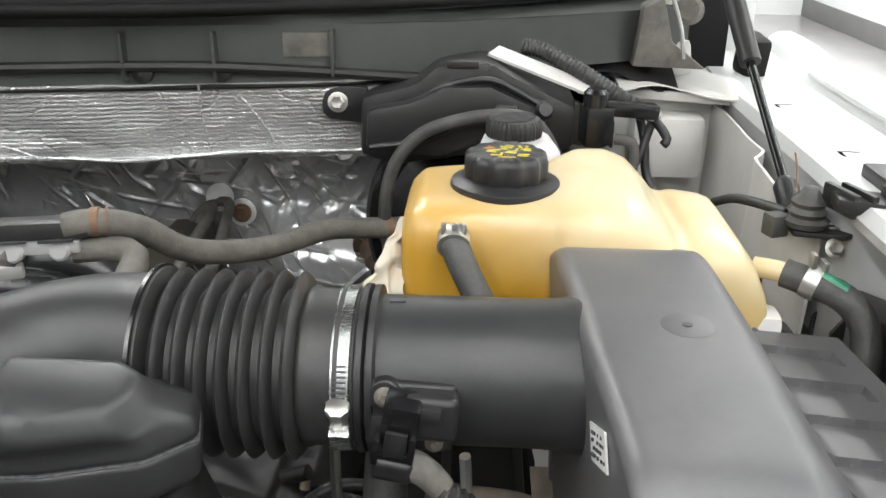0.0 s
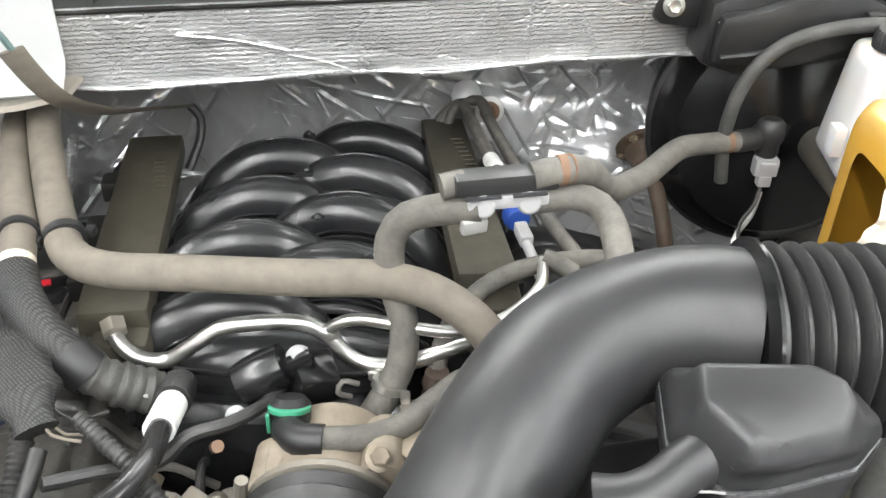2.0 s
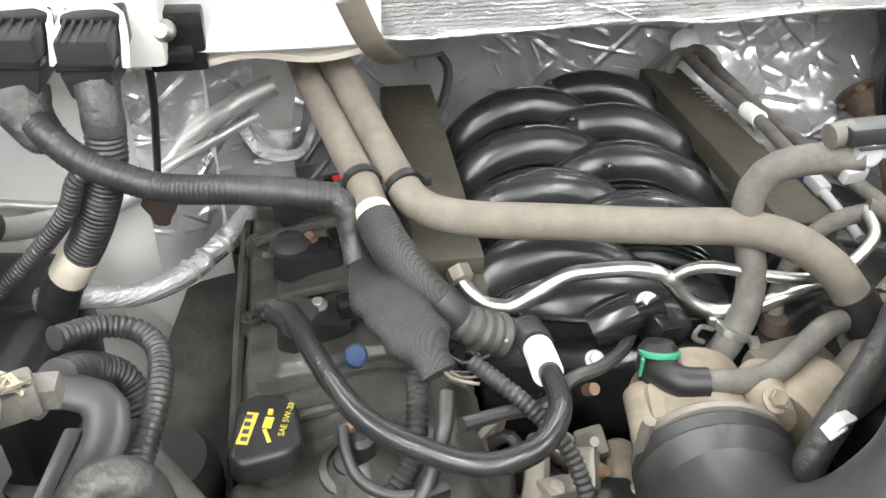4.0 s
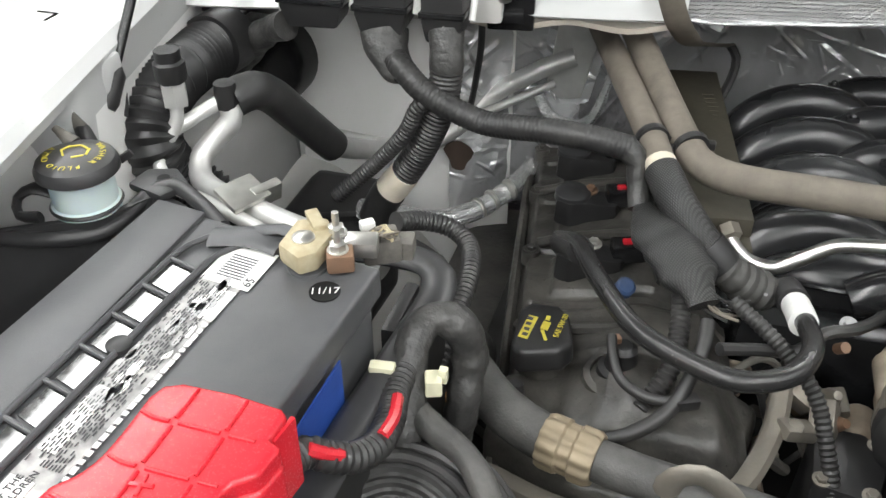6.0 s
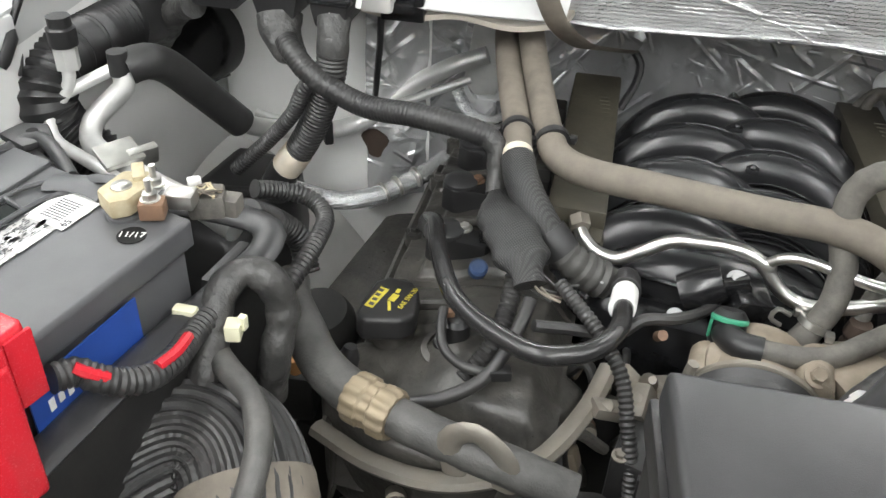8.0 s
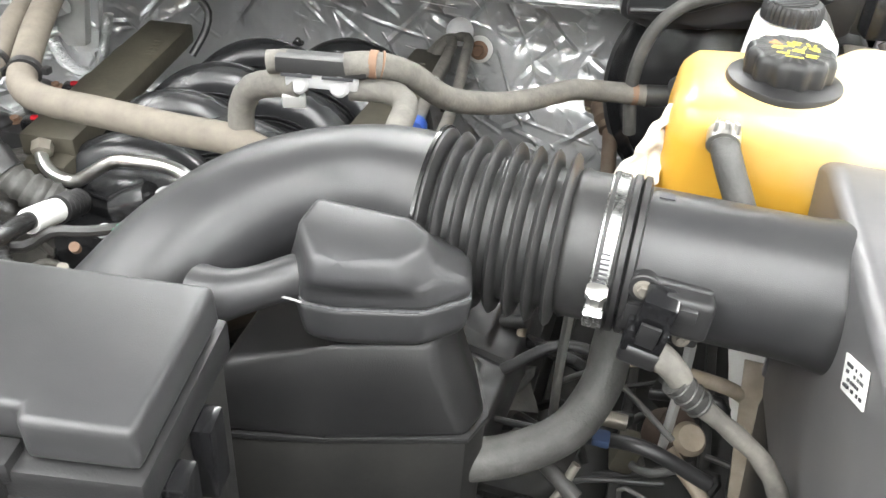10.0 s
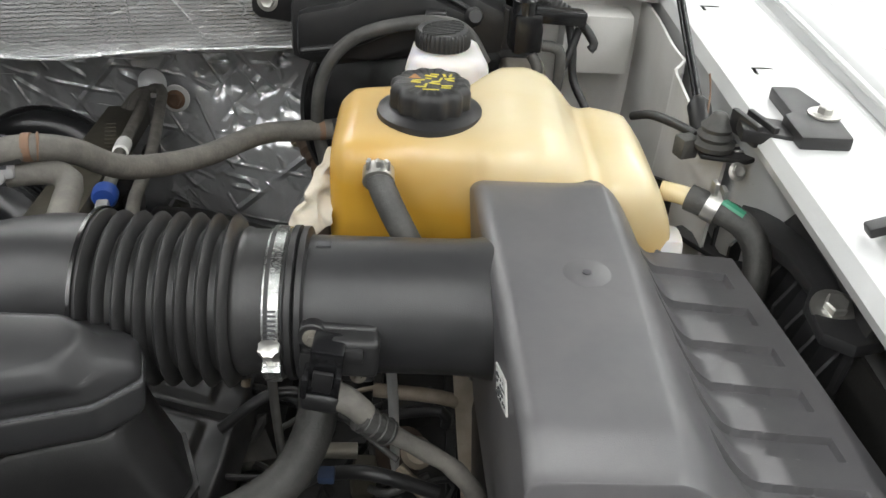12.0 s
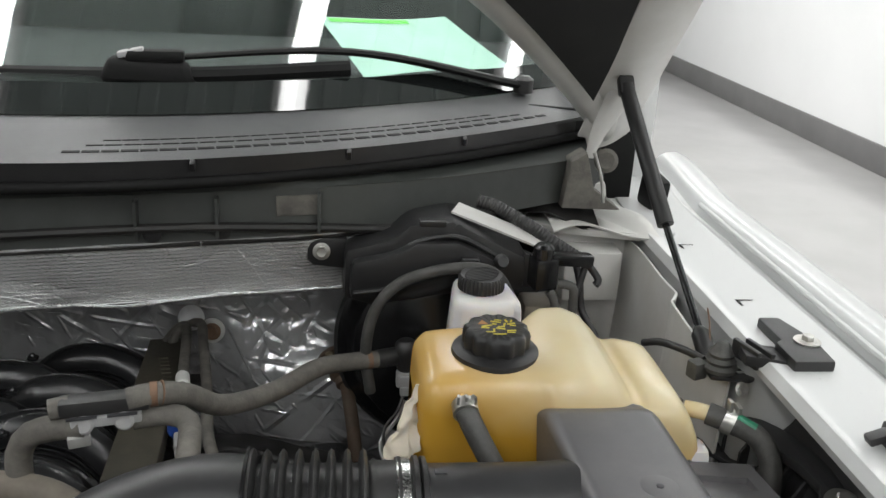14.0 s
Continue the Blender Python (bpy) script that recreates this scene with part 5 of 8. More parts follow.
part("elbow", merge(tube([(-0.045, 0.893, 1.145), (-0.02, 0.902, 1.145), (-0.008, 0.915, 1.14), (0.0, 0.945, 1.13)], 0.012, 14, 0.006),
                    lathe([(0.010, -0.026), (0.012, -0.022), (0.012, -0.012), (0.0145, -0.008), (0.0155, 0.0), (0.0145, 0.010), (0.010, 0.015), (0.004, 0.016)], (-0.008, 0.902, 1.152), (0, 0.1, 1), 18)), BELLOW, valve)
part("plug", merge(box((-0.008, 0.894, 1.117), (0.025, 0.016, 0.020), 0.003), box((-0.008, 0.886, 1.119), (0.016, 0.004, 0.010), 0.001)), PALEGREY, valve, "pale plug")
part("plug_tip", box((-0.008, 0.890, 1.102), (0.014, 0.012, 0.012), 0.002), PALEGREY, valve)
part("wire", tube([(-0.01, 0.888, 1.098), (-0.018, 0.873, 1.082), (-0.036, 0.855, 1.062), (-0.03, 0.83, 1.02)], 0.0020, 6, 0.008), RUBBER, valve)
part("wire", tube([(-0.01, 0.886, 1.09), (-0.02, 0.87, 1.07), (-0.04, 0.85, 1.05), (-0.03, 0.83, 1.02)], 0.003, 6, 0.01), PIPE, valve)

# black cover above the booster
cover = thing("cowl_duct_cover", "black moulded duct cover bolted under the cowl", "cover", (0.05, 0.96, 1.2))
part("shell", upright([(-0.090, 1.217), (-0.052, 1.206), (0.00, 1.215), (0.06, 1.225), (0.135, 1.228), (0.150, 1.245), (0.145, 1.275), (0.105, 1.292), (0.055, 1.318), (0.045, 1.322), (-0.008, 1.316), (-0.030, 1.297), (-0.088, 1.282)], 0.918, 1.05, 0.010, -0.006), BLACK, cover)
part("ridge", tube([(-0.080, 0.915, 1.262), (-0.030, 0.914, 1.276), (0.0, 0.914, 1.296), (0.05, 0.914, 1.304), (0.10, 0.914, 1.280)], 0.0035, 8, 0.012), BLACK, cover, "moulded ridge")
part("ridge", tube([(-0.076, 0.902, 1.232), (-0.02, 0.899, 1.242), (0.03, 0.899, 1.262), (0.09, 0.899, 1.262)], 0.0035, 8, 0.012), BLACK, cover, "moulded ridge")
part("boss", box((0.02, 0.925, 1.318), (0.034, 0.016, 0.008), 0.002), BLACK, cover)
part("shoulder", upright([(-0.082, 1.222), (0.00, 1.222), (0.05, 1.24), (0.10, 1.25), (0.115, 1.27), (0.05, 1.30), (0.0, 1.298), (-0.03, 1.282), (-0.08, 1.272)], 0.902, 0.925, 0.010), BLACK, cover)
part("ear", upright([(-0.136, 1.255), (-0.128, 1.248), (-0.085, 1.243), (-0.085, 1.285), (-0.128, 1.287), (-0.136, 1.28)], 0.952, 0.972, 0.005), BLACK, cover, "bolt ear")
part("bolt", hexbolt((-0.117, 0.951, 1.268), (0, -1, 0.15), 0.0075), STEEL, cover, "zinc bolt")
part("arch_hose", tube([(-0.053, 0.890, 1.10), (-0.060, 0.888, 1.16), (-0.050, 0.888, 1.215), (-0.02, 0.888, 1.252), (0.03, 0.887, 1.270), (0.075, 0.884, 1.274), (0.10, 0.880, 1.264), (0.118, 0.876, 1.235)], 0.0072, 12, 0.008), RUBBER, cover, "thin vacuum hose over the cover")
part("hose_clip", box((0.066, 0.899, 1.275), (0.022, 0.016, 0.014), 0.003), BLACK, cover)
part("ball_stud", lathe([(0.004, -0.01), (0.008, -0.004), (0.010, 0.003), (0.007, 0.01)], (0.105, 0.905, 1.275), (0.2, -1, 0.4), 16), BLACK, cover)
part("white_strip", sheet(lambda u, v: Vector((0.046, 0.950, 1.325)).lerp(Vector((0.170, 0.925, 1.283)), u) + Vector((0.012, 0.026, 0.004)) * v, 6, 3, 0.003), WHITEDIRT, cover, "pale body strip")


# ---- engine ----
engine = thing("engine", "dusty black V8 engine with a runner-type plastic manifold", "engine", (-0.48, 0.75, 0.6))
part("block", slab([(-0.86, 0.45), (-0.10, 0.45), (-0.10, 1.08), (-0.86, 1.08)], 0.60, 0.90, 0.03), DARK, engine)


COILS = ((-0.752, 0.655), (-0.772, 0.757), (-0.788, 0.855))


def bank_cover(side):
    """A cam cover that leans outwards, with raised pads, ribs and a domed front end."""
    def f(u, v):
        y = 0.395 + 0.53 * v
        edge = -0.796 - 0.142 * (y - 0.478) if side < 0 else -0.105 + 0.05 * (y - 0.478)
        x = edge - side * 0.21 * u
        z = 0.958 + 0.030 * smooth(0.0, 0.05, u) + 0.030 * smooth(0.05, 0.7, u) - 0.03 * smooth(0.85, 1, u)
        for k in range(4):
            c = 0.555 + 0.095 * k
            z += 0.007 * smooth(0.036, 0.031, abs(y - c)) * smooth(0.16, 0.19, u) * smooth(0.80, 0.76, u)
            z -= 0.006 * smooth(0.005, 0.002, abs(y - c - 0.047)) * smooth(0.05, 0.1, u)
        q = Vector((x + 0.695, y - 0.50, 0)) if side < 0 else Vector((9, 9, 0))
        z += 0.014 * math.exp(-(q.length / 0.035) ** 2) + 0.012 * math.exp(-((y - 0.47) / 0.03) ** 2) * smooth(0.3, 0.6, u)
        z -= 0.09 * smooth(0.44, 0.395, y) ** 1.5
        z += 0.0025 * noise.noise(Vector((x * 40, y * 40, 0))) + 0.005 * noise.noise(Vector((x * 15, y * 15, 3)))
        return Vector((x, y, z))
    return sheet(f, 90, 190, 0.004)


lc = part("cam_cover", bank_cover(-1), ENGINE, engine, "dusty black cam cover", 55)
rc = part("cam_cover", bank_cover(1), BLACK, engine, "black cam cover", 55)
part("cover_flange", tube([(-0.786, 0.40, 0.952), (-0.80, 0.50, 0.955), (-0.832, 0.70, 0.955), (-0.866, 0.93, 0.955)], 0.007, 8, 0.03, flat=1.8), ENGINE, engine)
part("chain_cover", slab([(-0.80, 0.42), (-0.72, 0.385), (-0.64, 0.385), (-0.585, 0.44), (-0.57, 0.52), (-0.63, 0.56), (-0.80, 0.50)], 0.86, 0.990, 0.014, 3), ENGINE, engine, "dusty timing chain cover")
part("chain_flange", tube([(-0.79, 0.398, 0.965), (-0.72, 0.372, 0.975), (-0.65, 0.373, 0.982), (-0.592, 0.41, 0.992), (-0.565, 0.47, 1.004), (-0.556, 0.53, 1.01)], 0.010, 8, 0.012, flat=0.8), ALU, engine, "dusty alloy flange")
for c in ((-0.60, 0.43, 0.95), (-0.565, 0.50, 0.955), (-0.575, 0.405, 0.92), (-0.70, 0.37, 0.94), (-0.54, 0.45, 0.90)):
    part("stud", lathe([(0.010, -0.03), (0.010, 0.012), (0.007, 0.014), (0.007, 0.026)], c, (0.25, -0.6, 0.5), 10), ALU, engine)

for k, (x, y) in enumerate(COILS):
    pad = part("coil", slab([(x - 0.030, y - 0.020), (x - 0.012, y - 0.027), (x + 0.006, y - 0.018), (x + 0.040, y - 0.016), (x + 0.044, y + 0.014), (x + 0.006, y + 0.016), (x - 0.012, y + 0.022), (x - 0.030, y + 0.012)], 1.000, 1.031, 0.005, 2, 0.95), BLACK, lc, "black ignition coil")
    part("coil_dome", lathe([(0.021, 1.026), (0.020, 1.034), (0.014, 1.039), (0.0, 1.040)], (x - 0.012, y - 0.002, 0), (0, 0, 1), 20), SATIN, pad)
    part("coil_plug", box((x + 0.042, y + 0.006, 1.034), (0.036, 0.022, 0.020), 0.003, (0, 0, 20)), GLOSS, pad, "glossy plug")
    part("coil_tab", box((x + 0.040, y + 0.004, 1.0452), (0.010, 0.007, 0.004), 0.001, (0, 0, 20)), RED, pad, "small red lock tab")
    part("coil_bolt", hexbolt((x + 0.006, y + 0.008, 1.032), (0, -0.1, 1), 0.0058), COPPER if k else STEEL, pad, "rusty brown bolt")
    part("coil_wire", tube([(x + 0.058, y + 0.012, 1.036), (x + 0.070, y + 0.004, 1.045), (x + 0.072, y - 0.03, 1.045), (x + 0.078, y - 0.06, 1.05)], 0.004, 7, 0.01), LOOM, pad)
part("blue_tag", lathe([(0.0095, 0), (0.0095, 0.010), (0.007, 0.012)], (-0.707, 0.591, 1.036), (0.3, -0.5, 0.9), 16), material("dusty_blue_plastic", (0.02, 0.065, 0.19), 0.5, scale=60, dust=(0.14, 0.15, 0.17), dust_amount=0.5), lc, "dusty blue connector")
for x, y in ((-0.788, 0.442), (-0.806, 0.565), (-0.826, 0.690), (-0.845, 0.815), (-0.860, 0.915)):
    part("cover_bolt", merge(lathe([(0.010, 0.975), (0.010, 0.992)], (x + 0.010, y, 0), (0, 0, 1), 14), hexbolt((x + 0.010, y, 0.992), (0, 0, 1), 0.0052)), ENGINE, lc, "dusty cover bolt")
for y0, x0 in ((0.545, -0.745), (0.700, -0.765), (0.805, -0.785)):
    part("cover_rib", tube([(x0 - 0.045, y0, 0.996), (x0, y0 + 0.006, 1.010), (x0 + 0.06, y0 + 0.016, 1.018), (x0 + 0.10, y0 + 0.02, 1.016)], 0.0055, 8, 0.01, wobble=0.1), ENGINE, lc, "moulded rib")
part("sensor_well", lathe([(0.034, 1.000), (0.032, 1.014), (0.026, 1.016), (0.024, 1.008)], (-0.695, 0.497, 0), (0, 0, 1), 28), ENGINE, lc, "raised ring round the sensor")
sen = part("cam_sensor", lathe([(0.022, 1.010), (0.020, 1.024), (0.014, 1.026), (0.0125, 1.046), (0.008, 1.050)], (-0.695, 0.497, 0), (0, 0, 1), 20), BLACK, lc, "black cam sensor")
part("sensor_tip", box((-0.703, 0.499, 1.052), (0.010, 0.008, 0.008), 0.002, (0, 0, 30)), COPPER, sen)

oil = thing("oil_filler_cap", "black oil filler cap with yellow print", "filler cap", (-0.757, 0.50, 1.03))
OC = [(-0.783, 0.470), (-0.772, 0.460), (-0.736, 0.474), (-0.727, 0.488), (-0.738, 0.526), (-0.750, 0.538), (-0.776, 0.536), (-0.786, 0.524)]
part("grip", slab(OC, 1.030, 1.056, 0.006, 3, 0.96), BLACK, oil)
part("neck", lathe([(0.024, 0.99), (0.022, 1.032)], (-0.757, 0.50, 0), (0, 0, 1), 20), ENGINE, oil)
part("print_panel", box((-0.772, 0.497, 1.0564), (0.009, 0.032, 0.0006), 0, (0, 0, -6)), YELLOW, oil)
for i in range(4):
    part("print_bar", box((-0.7725 + 0.0, 0.486 + 0.0075 * i, 1.0568), (0.005, 0.004, 0.0005), 0, (0, 0, -6)), INK, oil)
part("oil_can_icon", merge(box((-0.757, 0.503, 1.0564), (0.007, 0.011, 0.0006), 0, (0, 0, -6)), box((-0.756, 0.490, 1.0564), (0.003, 0.014, 0.0006), 0, (0, 0, 25)), box((-0.757, 0.514, 1.0564), (0.004, 0.006, 0.0006), 0)), YELLOW, oil)
lettering("SAE 5W-20", 0.0072, pose(-0.7435, 0.507, 1.0566, 0, 0, 84), YELLOW, oil)
oil.location += Vector((-0.010, 0.016, -0.021))

# manifold
man = thing("intake_manifold", "glossy black plastic intake manifold with curved runners", "manifold", (-0.47, 0.82, 0.95))
part("plenum", slab([(-0.62, 0.62), (-0.38, 0.62), (-0.38, 1.06), (-0.62, 1.06)], 0.93, 1.02, 0.02, 3), GLOSS, man)
part("front_shell", merge(tube([(-0.60, 0.672, 1.02), (-0.54, 0.664, 1.035), (-0.46, 0.664, 1.036), (-0.385, 0.672, 1.02)], lambda u: 0.030 + 0.008 * math.sin(u * math.pi), 24, 0.02), box((-0.49, 0.625, 0.98), (0.22, 0.06, 0.09), 0.02)), MANIF, man, "rounded front chamber")
part("front_rib", tube([(-0.585, 0.640, 1.045), (-0.52, 0.622, 1.055), (-0.45, 0.622, 1.055), (-0.395, 0.640, 1.043)], 0.0025, 6, 0.02), GLOSS, man)


def runner(side, y, top):
    """One broad curved air runner; side -1 rises from the left bank, +1 from the right; y and top are those of its crest."""
    def at(d, back, drop):
        return Vector(((-0.630 if side < 0 else -0.343) - side * d, y - 0.020 - back, top - 0.0165 - drop))
    rise = [at(-0.004, 0.040, 0.105), at(0.004, 0.030, 0.068), at(0.022, 0.020, 0.034), at(0.052, 0.008, 0.010), at(0.090, 0.001, 0.0), at(0.128, 0.0, 0.004), at(0.160, 0.004, 0.022), at(0.184, 0.010, 0.052), at(0.194, 0.014, 0.085)]
    run = part("runner", tube(rise, lambda u: 0.0255 - 0.003 * smooth(0.6, 1.0, u), 28, 0.007, flat=0.88), MANIF, man, "curved air runner")
    for k in range(3):
        edge = [p + Vector((0, -0.0262 - 0.0042 * k, -0.0030 - 0.0042 * k)) for p in rise[2:8]]
        part("bead", tube(edge, 0.0017, 8, 0.010), GLOSS, run, "thin moulded bead")
    part("web", tube([p + Vector((0, -0.028, -0.021)) for p in rise[1:8]], 0.013, 12, 0.010, flat=0.6), MANIF, run)
    part("seam", tube([p + Vector((0, 0.003, 0.0256)) for p in rise[3:7]], 0.0010, 6, 0.012), MANIF, run)
    return run


for yy, top in ((0.708, 1.090), (0.797, 1.100), (0.893, 1.095), (1.004, 1.085)):
    runner(-1, yy, top)
for yy, top in ((0.763, 1.098), (0.863, 1.095), (0.957, 1.090), (1.085, 1.070)):
    runner(1, yy, top)
for x, y, z in ((-0.470, 0.800, 1.098), (-0.495, 0.905, 1.093), (-0.508, 1.016, 1.082)):
    part("clip_tab", merge(box((x, y, z), (0.014, 0.010, 0.006), 0.002), lathe([(0.004, 0), (0.004, 0.006), (0.002, 0.008)], (x, y, z), (0, -0.3, 1), 10)), MANIF, man, "moulded clip tab")
for c in ((-0.63, 0.90, 1.03), (-0.63, 0.79, 1.03), (-0.375, 0.86, 1.045), (-0.372, 0.76, 1.05), (-0.378, 0.96, 1.04)):
    part("bolt_eye", lathe([(0.013, -0.006), (0.013, 0.006), (0.007, 0.006), (0.006, 0.001)], c, (0, -0.2, 1), 16), GLOSS, man)

for nm, pts, w in (("left", [(-0.679, 0.985), (-0.627, 0.655)], 0.030), ("right", [(-0.35, 1.125), (-0.308, 0.690)], 0.027)):
    (xa, ya), (xb, yb) = pts
    za, zb = (1.082, 1.080) if nm == "left" else (1.045, 1.10)
    mid = ((xa + xb) / 2, (ya + yb) / 2, (za + zb) / 2)
    L = math.hypot(xb - xa, yb - ya)
    ang = math.degrees(math.atan2(-(xa - xb), ya - yb))
    rail = thing("fuel_rail_cover", "brown dusted flat cover along the fuel rail", "rail cover", (mid[0], mid[1], mid[2] - 0.03), "rail covers")
    tiltx = math.degrees(math.atan2(za - zb, L))
    part("cover", box(mid, (2 * w, L, 0.026), 0.004, (tiltx, 0, ang)), BROWN, rail)
    part("foot", box((xb + 0.005, yb + 0.005, zb - 0.02), (0.05, 0.06, 0.03), 0.01, (0, 0, ang)), BROWN, rail)
    for i in range(7):
        part("embossed_bar", box((mid[0] + 0.0035 * (i - 3) * -0.8 + 0.004, mid[1] + 0.010 * (i - 3) + 0.07, mid[2] + 0.0133 + 0.0002 * (i - 3)), (0.012, 0.003, 0.0012), 0.0003, (tiltx, 0, ang + 3)), BROWN, rail)
    for k in range(3):
        f = (k + 0.7) / 3.6
        part("injector_plug", box((xa + (xb - xa) * f - (0.045 if nm == "left" else -0.042), ya + (yb - ya) * f, za - 0.02), (0.022, 0.028, 0.024), 0.004, (0, 0, ang)), DARK, rail)


# ---- hoses across the engine ----
def hose(name, label, pts, r, mat, seg=16, step=0.010, **kw):
    t = thing(name, label, "hose", min(pts, key=lambda p: p[2]))
    part("hose", tube(pts, r, seg, step, **kw), mat, t)
    return t


def band(parent, c, axis, r, w, mat, name="clamp", label="", ears=0.0):
    """A ring clamp round a hose, with a pair of ears if wanted."""
    ax = unit(axis)
    bm = lathe([(r, -w / 2), (r + 0.0022, -w / 2 + 0.0008), (r + 0.0022, w / 2 - 0.0008), (r, w / 2)], c, ax, 24)
    if ears:
        side = unit(ax.cross(Vector((0, 0, 1))))
        for s in (-1, 1):
            q = Vector(c) + side * (r + ears * 0.5) * s
            merge(bm, box(q, (0.008, 0.010, 0.008), 0.002))
    return part(name, bm, mat, parent, label)


hR = hose("heater_hose", "thick tan-dusted heater hose crossing the manifold", [(-0.775, 0.99, 1.155), (-0.748, 0.880, 1.178), (-0.712, 0.785, 1.165), (-0.676, 0.705, 1.146), (-0.655, 0.672, 1.137), (-0.618, 0.655, 1.136),
          (-0.55, 0.648, 1.139), (-0.46, 0.640, 1.142), (-0.400, 0.636, 1.145), (-0.358, 0.626, 1.141), (-0.324, 0.613, 1.124), (-0.300, 0.603, 1.098)], 0.0152, TANHOSE, 20)
band(hR, (-0.668, 0.693, 1.143), (0.5, -1, -0.25), 0.0152, 0.009, BLACK, label="black hose strap", ears=0.012)
part("end_collar", tube([(-0.304, 0.605, 1.103), (-0.294, 0.600, 1.090), (-0.286, 0.596, 1.072)], 0.0175, 18, 0.006), BLACK, hR, "black quick connector")
hL = hose("heater_hose", "thick tan-dusted heater hose ending in a braided sleeve", [(-0.81, 1.02, 1.135), (-0.786, 0.910, 1.160), (-0.745, 0.790, 1.160), (-0.708, 0.700, 1.147), (-0.690, 0.645, 1.140)], 0.0145, TANHOSE, 20)
band(hL, (-0.705, 0.692, 1.146), (0.4, -1, -0.1), 0.0145, 0.009, BLACK, label="black hose strap", ears=0.012)
part("pale_collar", tube([(-0.693, 0.655, 1.142), (-0.688, 0.640, 1.139)], 0.0152, 18, 0.005), CLOTH, hL)
part("braided_sleeve", tube([(-0.690, 0.645, 1.140), (-0.676, 0.618, 1.132), (-0.656, 0.600, 1.114), (-0.638, 0.592, 1.096)], 0.0170, 22, 0.006), WEAVE, hL, "woven black sleeve")
part("end_collar", tube([(-0.642, 0.594, 1.099), (-0.632, 0.591, 1.090), (-0.625, 0.590, 1.083)], 0.0195, 18, 0.005), BLACK, hL, "black sleeve collar")
part("end_fitting", tube([(-0.630, 0.591, 1.087), (-0.614, 0.592, 1.075), (-0.596, 0.597, 1.062), (-0.578, 0.603, 1.052)], lambda u: 0.0165 + 0.0018 * smooth(0.45, 0.5, u) - 0.002 * smooth(0.9, 1, u), 18, 0.002, ribs=0.0022, pitch=0.011), RUBBER, hL, "dusty ribbed end boot")
part("white_dab", box((-0.583, 0.588, 1.064), (0.006, 0.008, 0.003), 0.001), PALEGREY, hL)

hV = hose("vacuum_hose", "grey dusty rubber hose bending down to a clamp", [(-0.322, 0.627, 1.219), (-0.350, 0.633, 1.212), (-0.376, 0.641, 1.200), (-0.390, 0.644, 1.178), (-0.390, 0.640, 1.145), (-0.380, 0.630, 1.110), (-0.381, 0.615, 1.078), (-0.396, 0.600, 1.050), (-0.410, 0.592, 1.030)], 0.0122, HOSE, 18)
band(hV, (-0.391, 0.606, 1.060), (0.3, 0.3, 0.9), 0.0125, 0.008, STEEL, label="wire spring clamp", ears=0.014)
part("clamp_loop", tube([(-0.42, 0.59, 1.062), (-0.43, 0.586, 1.07), (-0.426, 0.588, 1.08), (-0.414, 0.592, 1.074)], 0.0022, 6, 0.004), STEEL, hV)
hU = hose("brake_vacuum_hose", "grey dusty rubber vacuum hose with orange clamp ends", [(-0.285, 0.638, 1.238), (-0.262, 0.645, 1.240), (-0.238, 0.668, 1.226), (-0.210, 0.708, 1.190), (-0.165, 0.780, 1.164), (-0.118, 0.846, 1.158), (-0.085, 0.875, 1.150), (-0.046, 0.891, 1.146)], 0.0112, HOSE, 18)
band(hU, (-0.263, 0.645, 1.240), (1, 0.2, 0), 0.0098, 0.008, COPPER, label="rusty orange spring clamp")
band(hU, (-0.257, 0.649, 1.239), (1, 0.4, -0.2), 0.0098, 0.003, COPPER, label="rusty orange spring clamp")
band(hU, (-0.056, 0.888, 1.147), (1, 0.3, 0), 0.0098, 0.008, COPPER, label="rusty orange spring clamp")
hD = hose("breather_hose", "grey dusty rubber hose running down into the intake", [(-0.283, 0.640, 1.217), (-0.252, 0.647, 1.217), (-0.232, 0.638, 1.214), (-0.226, 0.610, 1.211), (-0.225, 0.575, 1.20), (-0.226, 0.545, 1.19)], 0.0108, HOSE, 18)

vc = thing("check_valve_block", "grey double check valve joining four hoses", "valve", (-0.303, 0.632, 1.21))
part("top_bar", box((-0.305, 0.634, 1.2375), (0.078, 0.020, 0.015), 0.003, (0, 0, 12)), BELLOW, vc, "dark ribbed cap")
part("clip_body", box((-0.304, 0.633, 1.224), (0.062, 0.022, 0.010), 0.003, (0, 0, 12)), PALEGREY, vc, "pale plastic body")
for dx in (-0.018, 0.016):
    part("button", lathe([(0.0085, -0.004), (0.009, 0.001), (0.007, 0.003)], (-0.303 + dx, 0.6235 + 0.2 * dx, 1.2225), (0, -1, 0.25), 18), PALEGREY, vc, "pale round cap")
    part("gap_mark", box((-0.303 + dx, 0.6195 + 0.2 * dx, 1.2315), (0.026, 0.003, 0.002), 0, (0, 0, 12)), INK, vc)
part("stub", tube([(-0.335, 0.631, 1.236), (-0.344, 0.629, 1.235), (-0.352, 0.627, 1.234)], 0.0100, 16, 0.008), HOSE, vc, "grey stub")
part("foil_scrap", box((-0.327, 0.622, 1.205), (0.02, 0.008, 0.012), 0.002, (10, 0, 20)), PIPE, vc)

